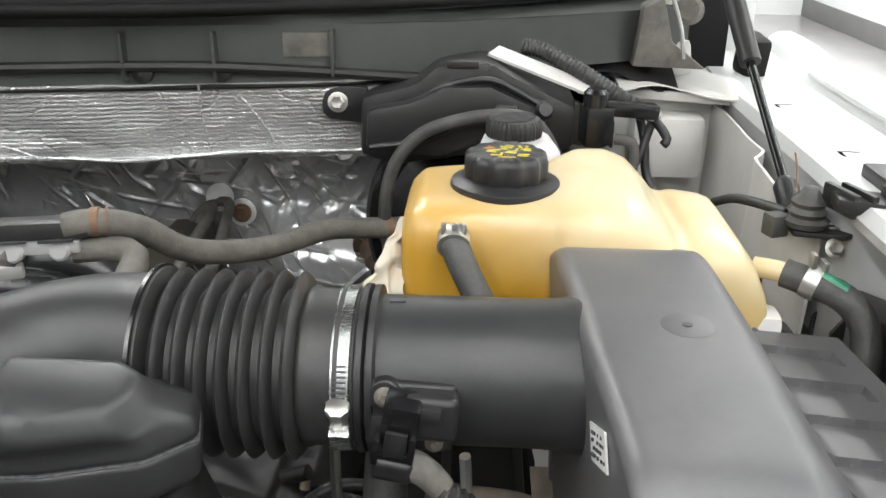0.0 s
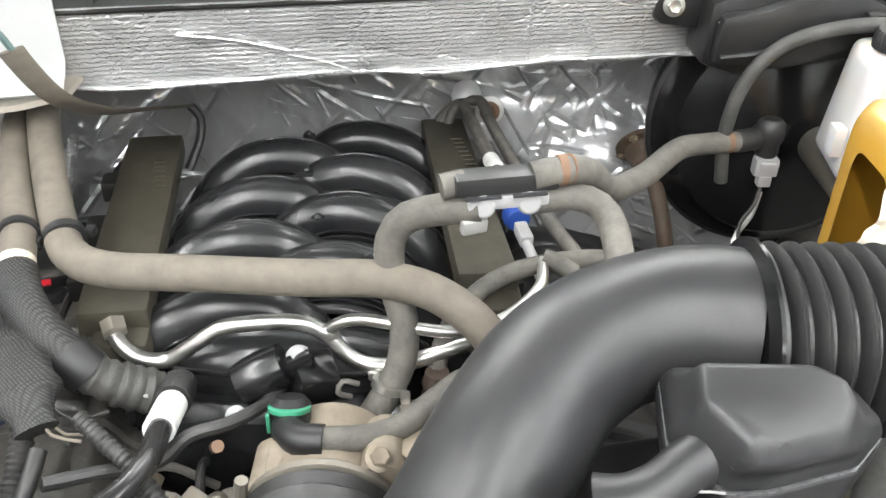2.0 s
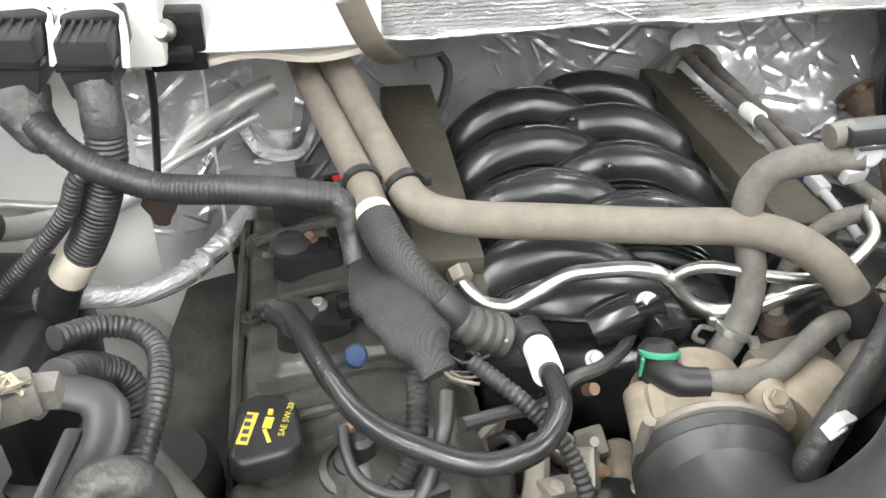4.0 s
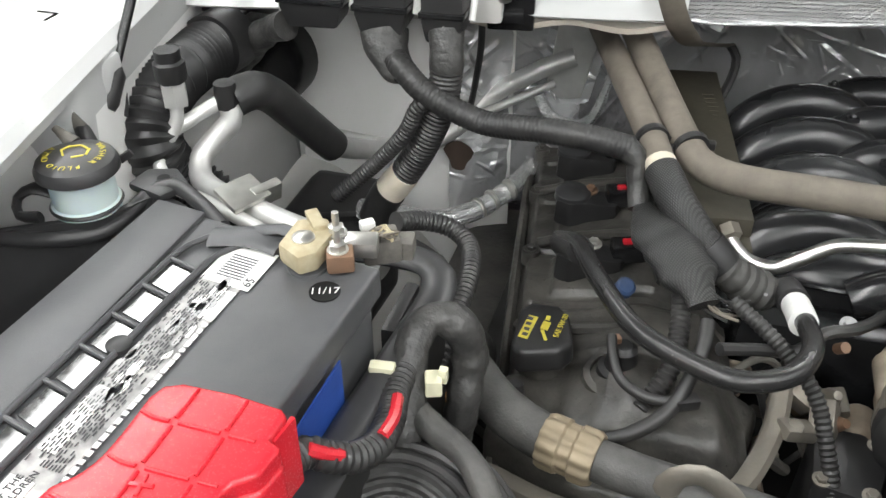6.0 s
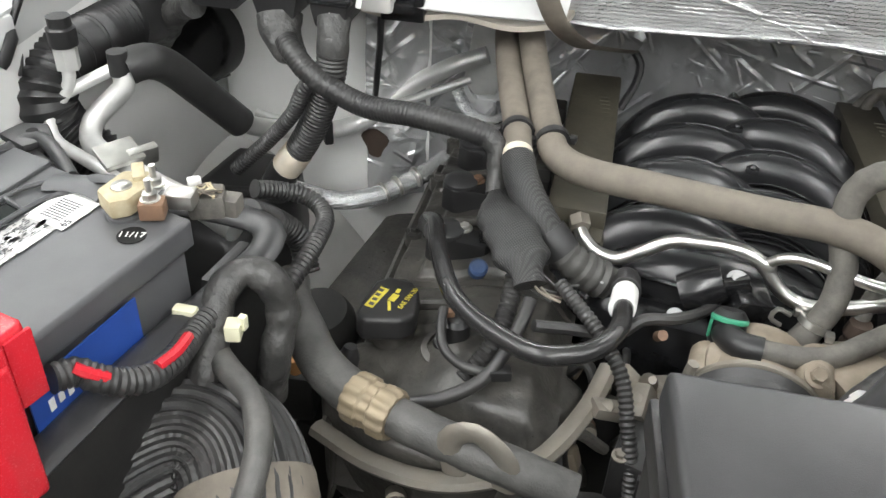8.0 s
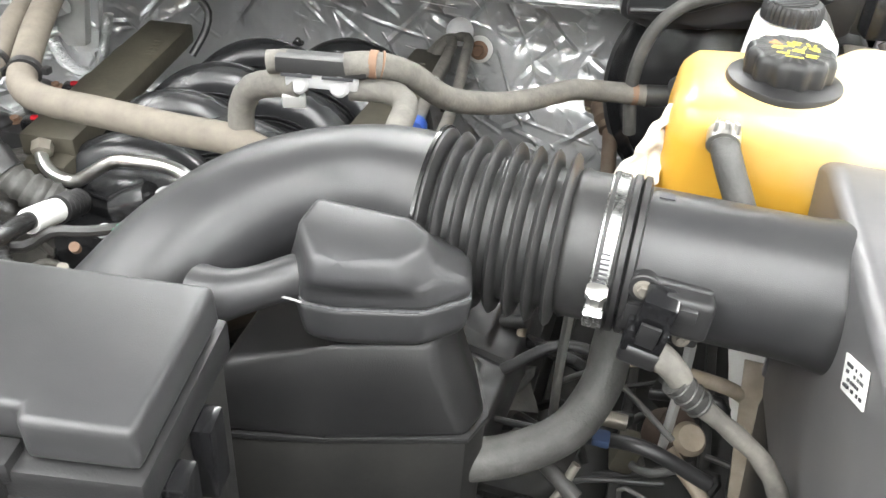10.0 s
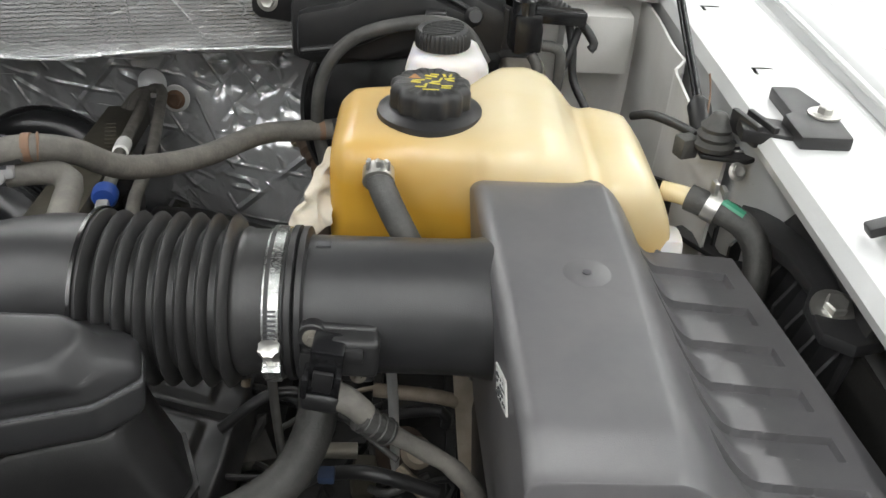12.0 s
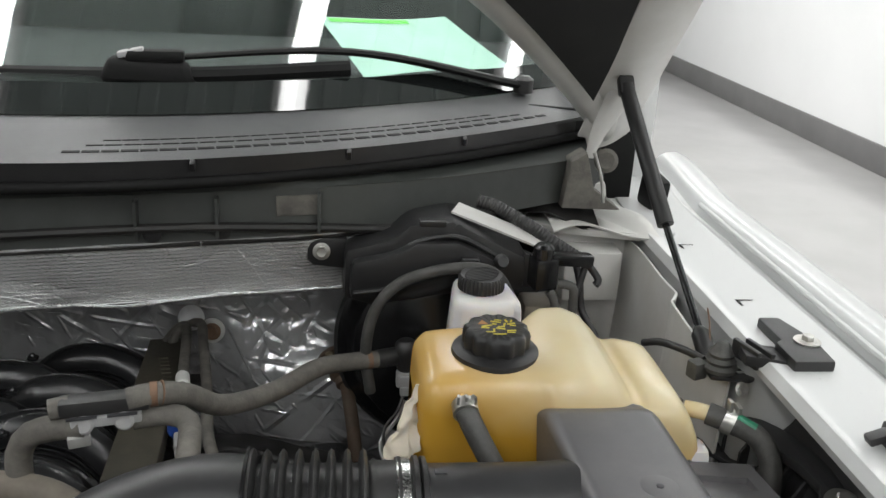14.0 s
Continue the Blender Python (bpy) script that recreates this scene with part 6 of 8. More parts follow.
ft = thing("fuel_tube", "bright bent steel tube with a forked branch", "tube", (-0.45, 0.63, 1.06))
part("main_tube", tube([(-0.622, 0.642, 1.088), (-0.613, 0.629, 1.080), (-0.598, 0.624, 1.070), (-0.575, 0.624, 1.068), (-0.553, 0.626, 1.082), (-0.530, 0.630, 1.097), (-0.505, 0.631, 1.102), (-0.475, 0.633, 1.103), (-0.455, 0.633, 1.099), (-0.440, 0.631, 1.088),
                        (-0.425, 0.627, 1.073), (-0.406, 0.624, 1.066), (-0.380, 0.624, 1.068), (-0.345, 0.630, 1.078), (-0.31, 0.64, 1.085)], 0.0068, 14, 0.005), CHROME, ft)
part("branch_tube", tube([(-0.444, 0.632, 1.092), (-0.434, 0.631, 1.103), (-0.418, 0.629, 1.110), (-0.395, 0.628, 1.108), (-0.365, 0.625, 1.104), (-0.335, 0.624, 1.103), (-0.305, 0.633, 1.106), (-0.282, 0.648, 1.113), (-0.266, 0.668, 1.120), (-0.262, 0.70, 1.122)], 0.0052, 14, 0.005), CHROME, ft)
part("weld", lathe([(0.006, -0.008), (0.0085, 0), (0.006, 0.008)], (-0.442, 0.632, 1.092), (1, 0, -0.8), 14), CHROME, ft)
part("end_nut", lathe([(0.011, -0.006), (0.011, 0.006), (0.007, 0.008)], (-0.620, 0.640, 1.088), (0.4, -0.8, -0.4), 6), ALU, ft)

pcv = thing("crankcase_hose", "shiny black moulded hose with a white tape band", "hose", (-0.6, 0.5, 1.04))
part("hose", tube([(-0.778, 0.635, 1.052), (-0.755, 0.595, 1.078), (-0.728, 0.535, 1.089), (-0.690, 0.475, 1.092), (-0.645, 0.448, 1.089), (-0.603, 0.436, 1.090), (-0.567, 0.452, 1.092), (-0.551, 0.487, 1.091), (-0.553, 0.528, 1.083), (-0.558, 0.575, 1.067), (-0.562, 0.61, 1.055)], 0.0088, 16, 0.008), BLACKHOSE, pcv)
part("white_tape", tube([(-0.5545, 0.532, 1.0805), (-0.556, 0.553, 1.0745), (-0.5575, 0.572, 1.0680)], 0.0122, 18, 0.008), PAPER, pcv, "white tape band")
part("end_boot", tube([(-0.558, 0.575, 1.067), (-0.560, 0.592, 1.061), (-0.563, 0.612, 1.054)], 0.0135, 14, 0.002, ribs=0.002, pitch=0.007), BLACK, pcv, "ribbed end boot")
part("start_boot", tube([(-0.776, 0.632, 1.05), (-0.764, 0.612, 1.062), (-0.752, 0.588, 1.074)], 0.0120, 14, 0.008), BLACK, pcv)

sl = thing("harness_sleeve", "large woven black harness sleeve over bundled wires", "sleeve", (-0.66, 0.53, 1.08))
part("sleeve", tube([(-0.708, 0.665, 1.108), (-0.702, 0.632, 1.108), (-0.690, 0.598, 1.110), (-0.668, 0.565, 1.108), (-0.650, 0.540, 1.101), (-0.636, 0.520, 1.090)], lambda u: 0.0105 + 0.016 * smooth(0.2, 0.62, u) - 0.010 * smooth(0.75, 1, u), 36, 0.004, flat=0.55, wobble=0.30), WEAVE, sl)
for i in range(5):
    part("bare_wire", tube([(p[0] + 0.006 * math.sin(i * 2.3), p[1] + 0.004 * math.cos(i * 3.1), p[2] + 0.003 * math.sin(i * 1.7)) for p in [(-0.652 + 0.004 * i, 0.540, 1.09), (-0.636 + 0.004 * i, 0.522 + 0.003 * i, 1.082), (-0.615 + 0.004 * i, 0.515 + 0.008 * i, 1.078)]], 0.0014, 6, 0.01), TANHOSE if i % 2 else LOOM, sl)
part("tail", tube([(-0.655, 0.540, 1.085), (-0.652, 0.512, 1.066), (-0.655, 0.480, 1.045), (-0.672, 0.455, 1.02)], 0.0085, 12, 0.01, ribs=0.0014, pitch=0.005), LOOM, sl, "corrugated tail")

fh = thing("front_coolant_hose", "grey dusty hose with a green-ringed quick connector", "hose", (-0.40, 0.54, 1.05))
part("hose", tube([(-0.440, 0.529, 1.076), (-0.405, 0.531, 1.077), (-0.378, 0.540, 1.080), (-0.355, 0.557, 1.088), (-0.334, 0.574, 1.094), (-0.318, 0.584, 1.092)], 0.0098, 16, 0.008), HOSE, fh)
part("connector", merge(tube([(-0.434, 0.528, 1.076), (-0.452, 0.530, 1.075), (-0.463, 0.545, 1.070), (-0.466, 0.562, 1.060)], 0.0125, 16, 0.005), lathe([(0.013, -0.02), (0.016, -0.006), (0.016, 0.012), (0.011, 0.018)], (-0.464, 0.560, 1.066), (0, 0.5, 1), 18)), BLACK, fh)
part("green_ring", merge(lathe([(0.0150, -0.002), (0.0164, -0.001), (0.0164, 0.002), (0.0150, 0.003)], (-0.464, 0.561, 1.076), (0, 0.5, 1), 22), box((-0.479, 0.551, 1.070), (0.003, 0.004, 0.018), 0.001)), GREEN, fh, "green locking ring")

tb_ = thing("throttle_body", "tan dusted cast throttle body with a ribbed rubber boot", "throttle body", (-0.435, 0.50, 0.95))
part("housing", lathe([(0.048, 0.0), (0.052, 0.012), (0.052, 0.026), (0.046, 0.032), (0.046, 0.07)], (-0.432, 0.515, 0.990), (0, 1, 0), 32), TANALU, tb_)
for x, z in ((-0.474, 1.008), (-0.390, 1.034), (-0.485, 0.94)):
    part("boss", lathe([(0.016, 0), (0.016, 0.05), (0.012, 0.055)], (x, 0.508, z), (0, 1, 0), 16), TANALU, tb_)
part("top_web", merge(box((-0.432, 0.536, 1.018), (0.092, 0.036, 0.024), 0.009, (10, 0, 0)), box((-0.452, 0.528, 1.022), (0.024, 0.050, 0.016), 0.006, (6, 0, 14)), lathe([(0.010, 0), (0.010, 0.012), (0.007, 0.014)], (-0.415, 0.530, 1.022), (0, -0.2, 1), 14)), TANALU, tb_)
part("boot", lathe([(0.052, 0.0), (0.058, 0.006), (0.054, 0.012), (0.060, 0.018), (0.054, 0.024), (0.060, 0.03), (0.056, 0.036), (0.050, 0.05)], (-0.432, 0.512, 1.000), (0, -1, 0), 36), BELLOW, tb_, "ribbed rubber boot")
part("boot_clamp", lathe([(0.0575, 0.0), (0.0590, 0.001), (0.0590, 0.006), (0.0575, 0.007)], (-0.432, 0.506, 1.0), (0, -1, 0), 36), ALU, tb_, "steel clamp band")
part("clamp_screw", tube([(-0.486, 0.497, 1.012), (-0.488, 0.497, 1.03), (-0.486, 0.497, 1.045)], 0.005, 8, 0.01), ALU, tb_)
part("motor", lathe([(0.028, 0), (0.030, 0.01), (0.030, 0.05), (0.022, 0.06)], (-0.372, 0.525, 1.015), (0.7, 0.6, 0.1), 20), TANALU, tb_, "brass-coloured motor drum")
tb_.location += Vector((0, -0.010, 0.034))
part("bolt_head", hexbolt((-0.392, 0.505, 1.084), (0.2, -0.5, 0.8), 0.007), TANALU, tb_)

vs = thing("purge_valve", "black plastic valve with pale fittings on the manifold", "valve", (-0.47, 0.61, 1.05))
part("body", merge(lathe([(0.018, -0.02), (0.020, 0.0), (0.018, 0.02)], (-0.492, 0.606, 1.070), (1, 0.2, 0.5), 18), box((-0.452, 0.607, 1.066), (0.034, 0.036, 0.030), 0.005, (10, 10, 24)), box((-0.47, 0.606, 1.078), (0.04, 0.016, 0.014), 0.004, (0, -20, 10))), GLOSS, vs)
part("white_cap", hexbolt((-0.464, 0.614, 1.082), (0.1, -0.5, 1), 0.0068), PALEGREY, vs, "pale fitting")
part("white_stud", hexbolt((-0.510, 0.575, 1.054), (0.1, -0.5, 1), 0.0055), PALEGREY, vs, "pale fitting")
part("brass_tip", lathe([(0.005, 0), (0.005, 0.012)], (-0.520, 0.545, 1.05), (0.3, -0.5, 0.6), 10), COPPER, vs)
part("wire", tube([(-0.478, 0.600, 1.062), (-0.487, 0.580, 1.062), (-0.510, 0.552, 1.068), (-0.535, 0.535, 1.072), (-0.555, 0.52, 1.06), (-0.59, 0.50, 1.07), (-0.62, 0.48, 1.08)], 0.0055, 9, 0.008), LOOM, vs)

fl = thing("fuel_lines", "pair of grey fuel lines with a blue quick connector", "hoses", (-0.28, 0.9, 1.05))
part("line", tube([(-0.345, 1.085, 1.03), (-0.338, 1.115, 1.068), (-0.322, 1.115, 1.080), (-0.312, 1.06, 1.082), (-0.293, 0.925, 1.097), (-0.281, 0.845, 1.099), (-0.276, 0.806, 1.099)], 0.0072, 12, 0.012), HOSE, fl)
part("line", tube([(-0.37, 1.10, 1.03), (-0.335, 1.125, 1.075), (-0.302, 1.122, 1.085), (-0.288, 1.06, 1.080), (-0.262, 0.92, 1.085), (-0.243, 0.80, 1.10), (-0.225, 0.72, 1.105), (-0.235, 0.66, 1.10), (-0.27, 0.62, 1.09)], 0.0072, 12, 0.012), HOSE, fl)
part("white_tape", tube([(-0.2955, 0.940, 1.0945), (-0.290, 0.908, 1.0990)], 0.0092, 14, 0.008), PAPER, fl, "white tape band")
part("blue_collar", lathe([(0.010, -0.010), (0.0135, -0.007), (0.0135, 0.004), (0.011, 0.008)], (-0.276, 0.808, 1.100), (0.15, -0.95, 0.02), 18), BLUE, fl, "blue quick connector")
part("white_connector", merge(box((-0.271, 0.780, 1.098), (0.013, 0.030, 0.013), 0.003, (0, 0, 10)), tube([(-0.270, 0.770, 1.097), (-0.263, 0.735, 1.094), (-0.257, 0.70, 1.09)], 0.005, 10, 0.008)), PALEGREY, fl, "white connector body")

hG = hose("lower_breather_hose", "grey dusty hose curving beside the intake", [(-0.352, 0.625, 1.045), (-0.350, 0.632, 1.075), (-0.335, 0.655, 1.098), (-0.305, 0.685, 1.110), (-0.265, 0.70, 1.118), (-0.215, 0.70, 1.125), (-0.17, 0.69, 1.125)], 0.0082, HOSE, 14)
hK = hose("side_breather_hose", "grey dusty hose looping down beside the cam cover", [(-0.262, 0.70, 1.125), (-0.238, 0.69, 1.118), (-0.232, 0.66, 1.105), (-0.255, 0.625, 1.09), (-0.29, 0.605, 1.08)], 0.0085, HOSE, 14)
tsb = thing("thermostat_housing", "rough cast housing with a rusty hose stub", "housing", (-0.34, 0.58, 0.95))
part("casting", merge(box((-0.345, 0.575, 1.02), (0.07, 0.06, 0.08), 0.015, (0, 0, 20)), lathe([(0.022, -0.03), (0.024, 0.02), (0.018, 0.03)], (-0.305, 0.552, 1.06), (0.2, -0.2, 1), 16)), ALU, tsb)
part("rusty_stub", merge(lathe([(0.011, 0), (0.013, 0.006), (0.010, 0.012), (0.013, 0.018), (0.010, 0.03)], (-0.352, 0.618, 1.035), (0, 0, 1), 14), box((-0.34, 0.60, 1.05), (0.022, 0.012, 0.012), 0.003)), RUST, tsb, "rusty clip")
part("side_casting", box((-0.255, 0.60, 1.05), (0.05, 0.08, 0.06), 0.015, (0, 15, 10)), ALU, tsb)
bl = thing("radiator_bypass_hose", "black taped hose with a pale clip going down the front", "hose", (-0.32, 0.45, 0.95))
part("hose", tube([(-0.275, 0.585, 1.120), (-0.302, 0.545, 1.118), (-0.332, 0.508, 1.112), (-0.360, 0.478, 1.096), (-0.376, 0.462, 1.070), (-0.382, 0.455, 1.03), (-0.38, 0.45, 0.95)], 0.0115, 14, 0.008, wobble=0.1), TAPE, bl)
part("pale_clip", merge(box((-0.362, 0.468, 1.104), (0.024, 0.010, 0.010), 0.002, (20, 25, 40)), box((-0.368, 0.464, 1.100), (0.008, 0.012, 0.014), 0.002, (20, 25, 40))), RESERVOIR, bl, "pale clip")
eg = thing("steering_column_boot", "brown rusty flanged boot on the firewall with a rusty shaft", "steering boot", (-0.088, 1.05, 0.98))
part("flange", lathe([(0.036, -0.004), (0.038, -0.002), (0.038, 0.003), (0.034, 0.005), (0.028, 0.006)], (-0.088, 1.085, 1.045), (0.12, -0.72, -0.45), 28), RUSTY, eg, "flat rusty flange")
part("boot", lathe([(0.029, 0.004), (0.028, 0.014), (0.024, 0.020), (0.023, 0.030), (0.017, 0.036), (0.016, 0.046)], (-0.088, 1.085, 1.045), (0.12, -0.72, -0.45), 24), RUSTY, eg, "dusty brown boot")
for a in (0.5, 2.2, 3.9, 5.5):
    d = unit(Vector((0.12, -0.72, -0.45)))
    e = unit(d.cross(Vector((0, 0, 1))))
    c = Vector((-0.088, 1.085, 1.045)) + 0.032 * (math.cos(a) * e + math.sin(a) * d.cross(e)) + 0.004 * d
    part("nut", hexbolt(c, d, 0.0045), CRIMP, eg)
part("shaft", tube([(-0.084, 1.055, 1.026), (-0.077, 1.020, 1.000), (-0.070, 0.985, 0.96), (-0.066, 0.965, 0.90)], 0.0100, 14, 0.012), RUSTY, eg, "rust-red shaft")

tg = thing("ground_strap", "tan flat cable with a teal-marked lug hanging off the cowl", "cable", (-0.69, 0.95, 1.05))
part("strap", tube([(-0.718, 0.783, 1.272), (-0.712, 0.788, 1.254), (-0.703, 0.802, 1.226), (-0.694, 0.826, 1.203), (-0.684, 0.880, 1.172), (-0.668, 0.945, 1.146), (-0.640, 1.0, 1.126)], lambda u: 0.0125 - 0.005 * smooth(0.35, 0.8, u), 12, 0.01, flat=0.22), TANHOSE, tg)
part("lug", tube([(-0.724, 0.770, 1.300), (-0.720, 0.778, 1.285), (-0.717, 0.785, 1.270)], 0.0045, 10, 0.006, flat=0.6), material("dull_teal_wire", (0.16, 0.24, 0.23), 0.5, scale=60), tg, "teal painted lug")
part("black_tail", tube([(-0.640, 1.0, 1.126), (-0.630, 1.0, 1.111), (-0.631, 0.99, 1.088), (-0.643, 0.97, 1.059)], 0.0055, 8, 0.01), BLACK, tg)

# dark clutter low in the bay
low = thing("accessory_drive", "dark belts, brackets and wiring low in front of the engine", "engine parts", (-0.5, 0.42, 0.7))
random.seed(21)
for i in range(30):
    c = (random.uniform(-0.78, -0.30), random.uniform(0.36, 0.52), random.uniform(0.84, 0.98))
    if c[0] < -0.60:
        c = (c[0], c[1], c[2] - 0.07)
    if i % 3 == 0:
        part("bracket", box(c, (random.uniform(0.03, 0.07), random.uniform(0.02, 0.05), random.uniform(0.02, 0.06)), 0.006, (random.uniform(-30, 30), random.uniform(-30, 30), random.uniform(0, 90))), random.choice((ENGINE, ALU, DARK)), low)
    elif i % 3 == 1:
        part("wire_run", tube([c, (c[0] + random.uniform(-0.05, 0.05), c[1] + random.uniform(-0.04, 0.05), c[2] + random.uniform(0, 0.05)), (c[0] + random.uniform(-0.1, 0.1), c[1] + 0.06, c[2] + random.uniform(-0.05, 0.06))], random.uniform(0.003, 0.008), 9, 0.012), random.choice((LOOM, HOSE, RUBBER)), low)
    else:
        part("stud", lathe([(0.010, -0.02), (0.012, 0.0), (0.009, 0.01), (0.006, 0.022)], c, (random.uniform(-0.4, 0.4), -0.6, 0.6), 10), random.choice((ALU, STEEL, ENGINE)), low)
random.seed(33)
for i in range(22):
    c = (random.uniform(-0.595, -0.495), random.uniform(0.45, 0.575), random.uniform(0.945, 1.015))
    if i % 3 == 0:
        part("bracket", merge(box(c, (random.uniform(0.015, 0.035), random.uniform(0.012, 0.03), random.uniform(0.012, 0.025)), 0.004, (random.uniform(-30, 30), random.uniform(-30, 30), random.uniform(0, 90))),
                              lathe([(0.007, 0), (0.007, 0.010), (0.004, 0.012)], c, (random.uniform(-0.4, 0.4), -0.5, 0.8), 10)), (ALU, ENGINE, TANALU)[i % 4 % 3], low)
    elif i % 3 == 1:
        d = (random.uniform(-0.05, 0.05), random.uniform(-0.05, 0.05), random.uniform(-0.02, 0.03))
        part("wire_run", tube([(c[0] - d[0], c[1] - d[1], c[2] - 0.03), (c[0], c[1], c[2] + 0.012), (c[0] + d[0], c[1] + d[1], c[2] - 0.02)], random.uniform(0.003, 0.006), 9, 0.008, wobble=0.1), (HOSE, LOOM, TANHOSE)[i % 4 % 3], low)
    else:
        part("stud", lathe([(0.008, -0.012), (0.009, 0.0), (0.006, 0.006), (0.004, 0.014)], c, (random.uniform(-0.5, 0.5), -0.5, 0.7), 10), (CRIMP, ALU, COPPER)[i % 4 % 3], low)
part("pulley", lathe([(0.075, -0.012), (0.078, -0.006), (0.070, 0.0), (0.078, 0.006), (0.075, 0.012), (0.02, 0.014)], (-0.50, 0.40, 0.86), (0, -1, 0), 36), BLACK, low)


# ---- battery corner ----
battery = thing("battery", "black car battery with a worn printed label", "battery", (-0.96, 0.22, 1.0))
BT = [(-0.880, 0.040), (-0.858, 0.356), (-1.047, 0.384), (-1.066, 0.060)]
part("case", slab([(-0.884, 0.045), (-0.863, 0.350), (-1.042, 0.377), (-1.060, 0.065)], 1.005, 1.188, 0.006), BATTERY, battery)
part("lid", slab(BT, 1.176, 1.200, 0.004, 3), BATTERY, battery)
part("left_step", slab([(-1.010, 0.05), (-1.004, 0.378), (-1.047, 0.384), (-1.065, 0.06)], 1.199, 1.2035, 0.002), BATTERY, battery)


def bq(u, v, z=1.2035):
    """A place on the battery's top: u from its left edge to its right, v from the nose of the truck back."""
    a = Vector((-1.060, 0.065, z)).lerp(Vector((-1.047, 0.384, z)), v)
    b = Vector((-0.880, 0.050, z)).lerp(Vector((-0.858, 0.356, z)), v)
    return a.lerp(b, u)


for u in (0.268, 0.405):
    part("vent_rail", tube([bq(u - 0.015, 0.05, 1.203), bq(u - 0.006, 0.4, 1.203), bq(u, 0.75, 1.203), bq(u + 0.02, 0.88, 1.203), bq(u + 0.10, 0.95, 1.203)], 0.0022, 8, 0.012), BATTERY, battery)
for i in range(8):
    v = 0.13 + 0.099 * i
    part("vent_rung", tube([bq(0.265, v, 1.203), bq(0.335, v - 0.005, 1.203), bq(0.405, v - 0.012, 1.203)], 0.0018, 8, 0.02), BATTERY, battery)
    if i < 7:
        p, q, r, s = bq(0.29, v + 0.015), bq(0.38, v + 0.005), bq(0.385, v + 0.085), bq(0.295, v + 0.09)
        part("vent_window", slab([(p.x, p.y), (q.x, q.y), (r.x, r.y), (s.x, s.y)], 1.2005, 1.2015, 0), BLACKGLASS, battery, "shiny dark panel")
part("vent_plug", lathe([(0.008, 0), (0.008, 0.003), (0.005, 0.004)], bq(0.39, 0.555, 1.2015), (0, 0, 1), 20), BLACK, battery)
part("handle", tube([bq(0.44, 0.97, 1.203), bq(0.60, 0.985, 1.212), bq(0.78, 0.99, 1.207)], 0.006, 10, 0.012, flat=0.5), BATTERY, battery)
part("vent_cover", tube([bq(0.34, 0.93, 1.202), bq(0.5, 0.955, 1.206), bq(0.62, 0.96, 1.203)], 0.012, 10, 0.012, flat=0.35), BATTERY, battery)
label = part("label", slab([tuple(bq(0.42, 0.03))[:2], tuple(bq(0.57, 0.03))[:2], tuple(bq(0.60, 0.88))[:2], tuple(bq(0.435, 0.90))[:2]], 1.2005, 1.2012, 0), material("worn_silver_label", (0.44, 0.43, 0.42), 0.4, 0.1, scale=70, col2=(0.16, 0.16, 0.16), mix=0.95, bump=0.2), battery, "worn silver label")
for u0, u1, v0, v1 in ((0.43, 0.63, 0.80, 0.935), (0.51, 0.60, 0.69, 0.785), (0.435, 0.50, 0.30, 0.46), (0.43, 0.52, 0.05, 0.24)):
    part("label_panel", slab([tuple(bq(u0, v0))[:2], tuple(bq(u1, v0))[:2], tuple(bq(u1, v1))[:2], tuple(bq(u0, v1))[:2]], 1.2012, 1.2018, 0), PAPER, label, "white panel")
for i in range(9):
    v = 0.825 + 0.009 * i
    p = bq(0.525, v)
    part("print_bar", box((p.x, p.y, 1.2019), (0.020, 0.0011, 0.0004), 0, (0, 0, -7)), INK, label)
random.seed(5)
for row in range(12):
    u, v, words = 0.436 + 0.0112 * row, 0.27, []
    while v < 0.79:
        far = random.uniform(0.006, 0.020)
        if random.random() < 0.78:
            p = bq(u + 0.02 * (v - 0.5) * 0.4, v + far / 2)
            words.append(box((p.x, p.y, 1.2021), (0.0007, far * 0.30, 0.0004), 0, (0, 0, -3)))
        v += far + 0.005
    part("print_line", merge(*words), INK, label, "worn unreadable print")
for i in range(30):
    p = bq(random.uniform(0.435, 0.57), 0.80 - 0.38 * random.random() ** 1.5)
    k = random.uniform(0.0015, 0.0045)
    part("rubbed_patch", slab([(p.x + k * random.uniform(0.5, 1.2) * math.cos(a), p.y + 2.4 * k * random.uniform(0.5, 1.2) * math.sin(a)) for a in (0, 0.9, 1.8, 2.7, 3.6, 4.5, 5.4)], 1.2016, 1.2023, 0), PALEGREY if i % 3 else PAPER, label, "rubbed stain")
words = []
for i in range(34):
    p = bq(0.592, 0.05 + 0.0195 * i)
    words.append(box((p.x, p.y, 1.2021), (0.0032, random.uniform(0.003, 0.0056), 0.0004), 0, (0, 0, -3)))
part("print_line", merge(*words), PAPER, label, "white line of small print")
lettering("65", 0.009, pose(*bq(0.61, 0.825, 1.2020), 0, 0, 82), INK, label)
lettering("WARNING", 0.008, pose(*bq(0.565, 0.14, 1.2020), 0, 0, 84), PAPER, label)
lettering("KEEP OUT OF THE\nREACH OF CHILDREN", 0.006, pose(*bq(0.475, 0.165, 1.2022), 0, 0, 84), INK, label)
date = part("date_sticker", lathe([(0.0105, 1.2002), (0.0105, 1.2010)], (-0.884, 0.320, 0), (0, 0, 1), 28), SEAL, battery, "round black date sticker")
lettering("11/17", 0.0088, pose(-0.884, 0.320, 1.2012, 0, 0, 20), PAPER, battery)
part("side_label", slab([(-0.8652, 0.185), (-0.8637, 0.185), (-0.8605, 0.286), (-0.8620, 0.286)], 1.138, 1.176, 0), BLUE, battery, "bright blue side label")
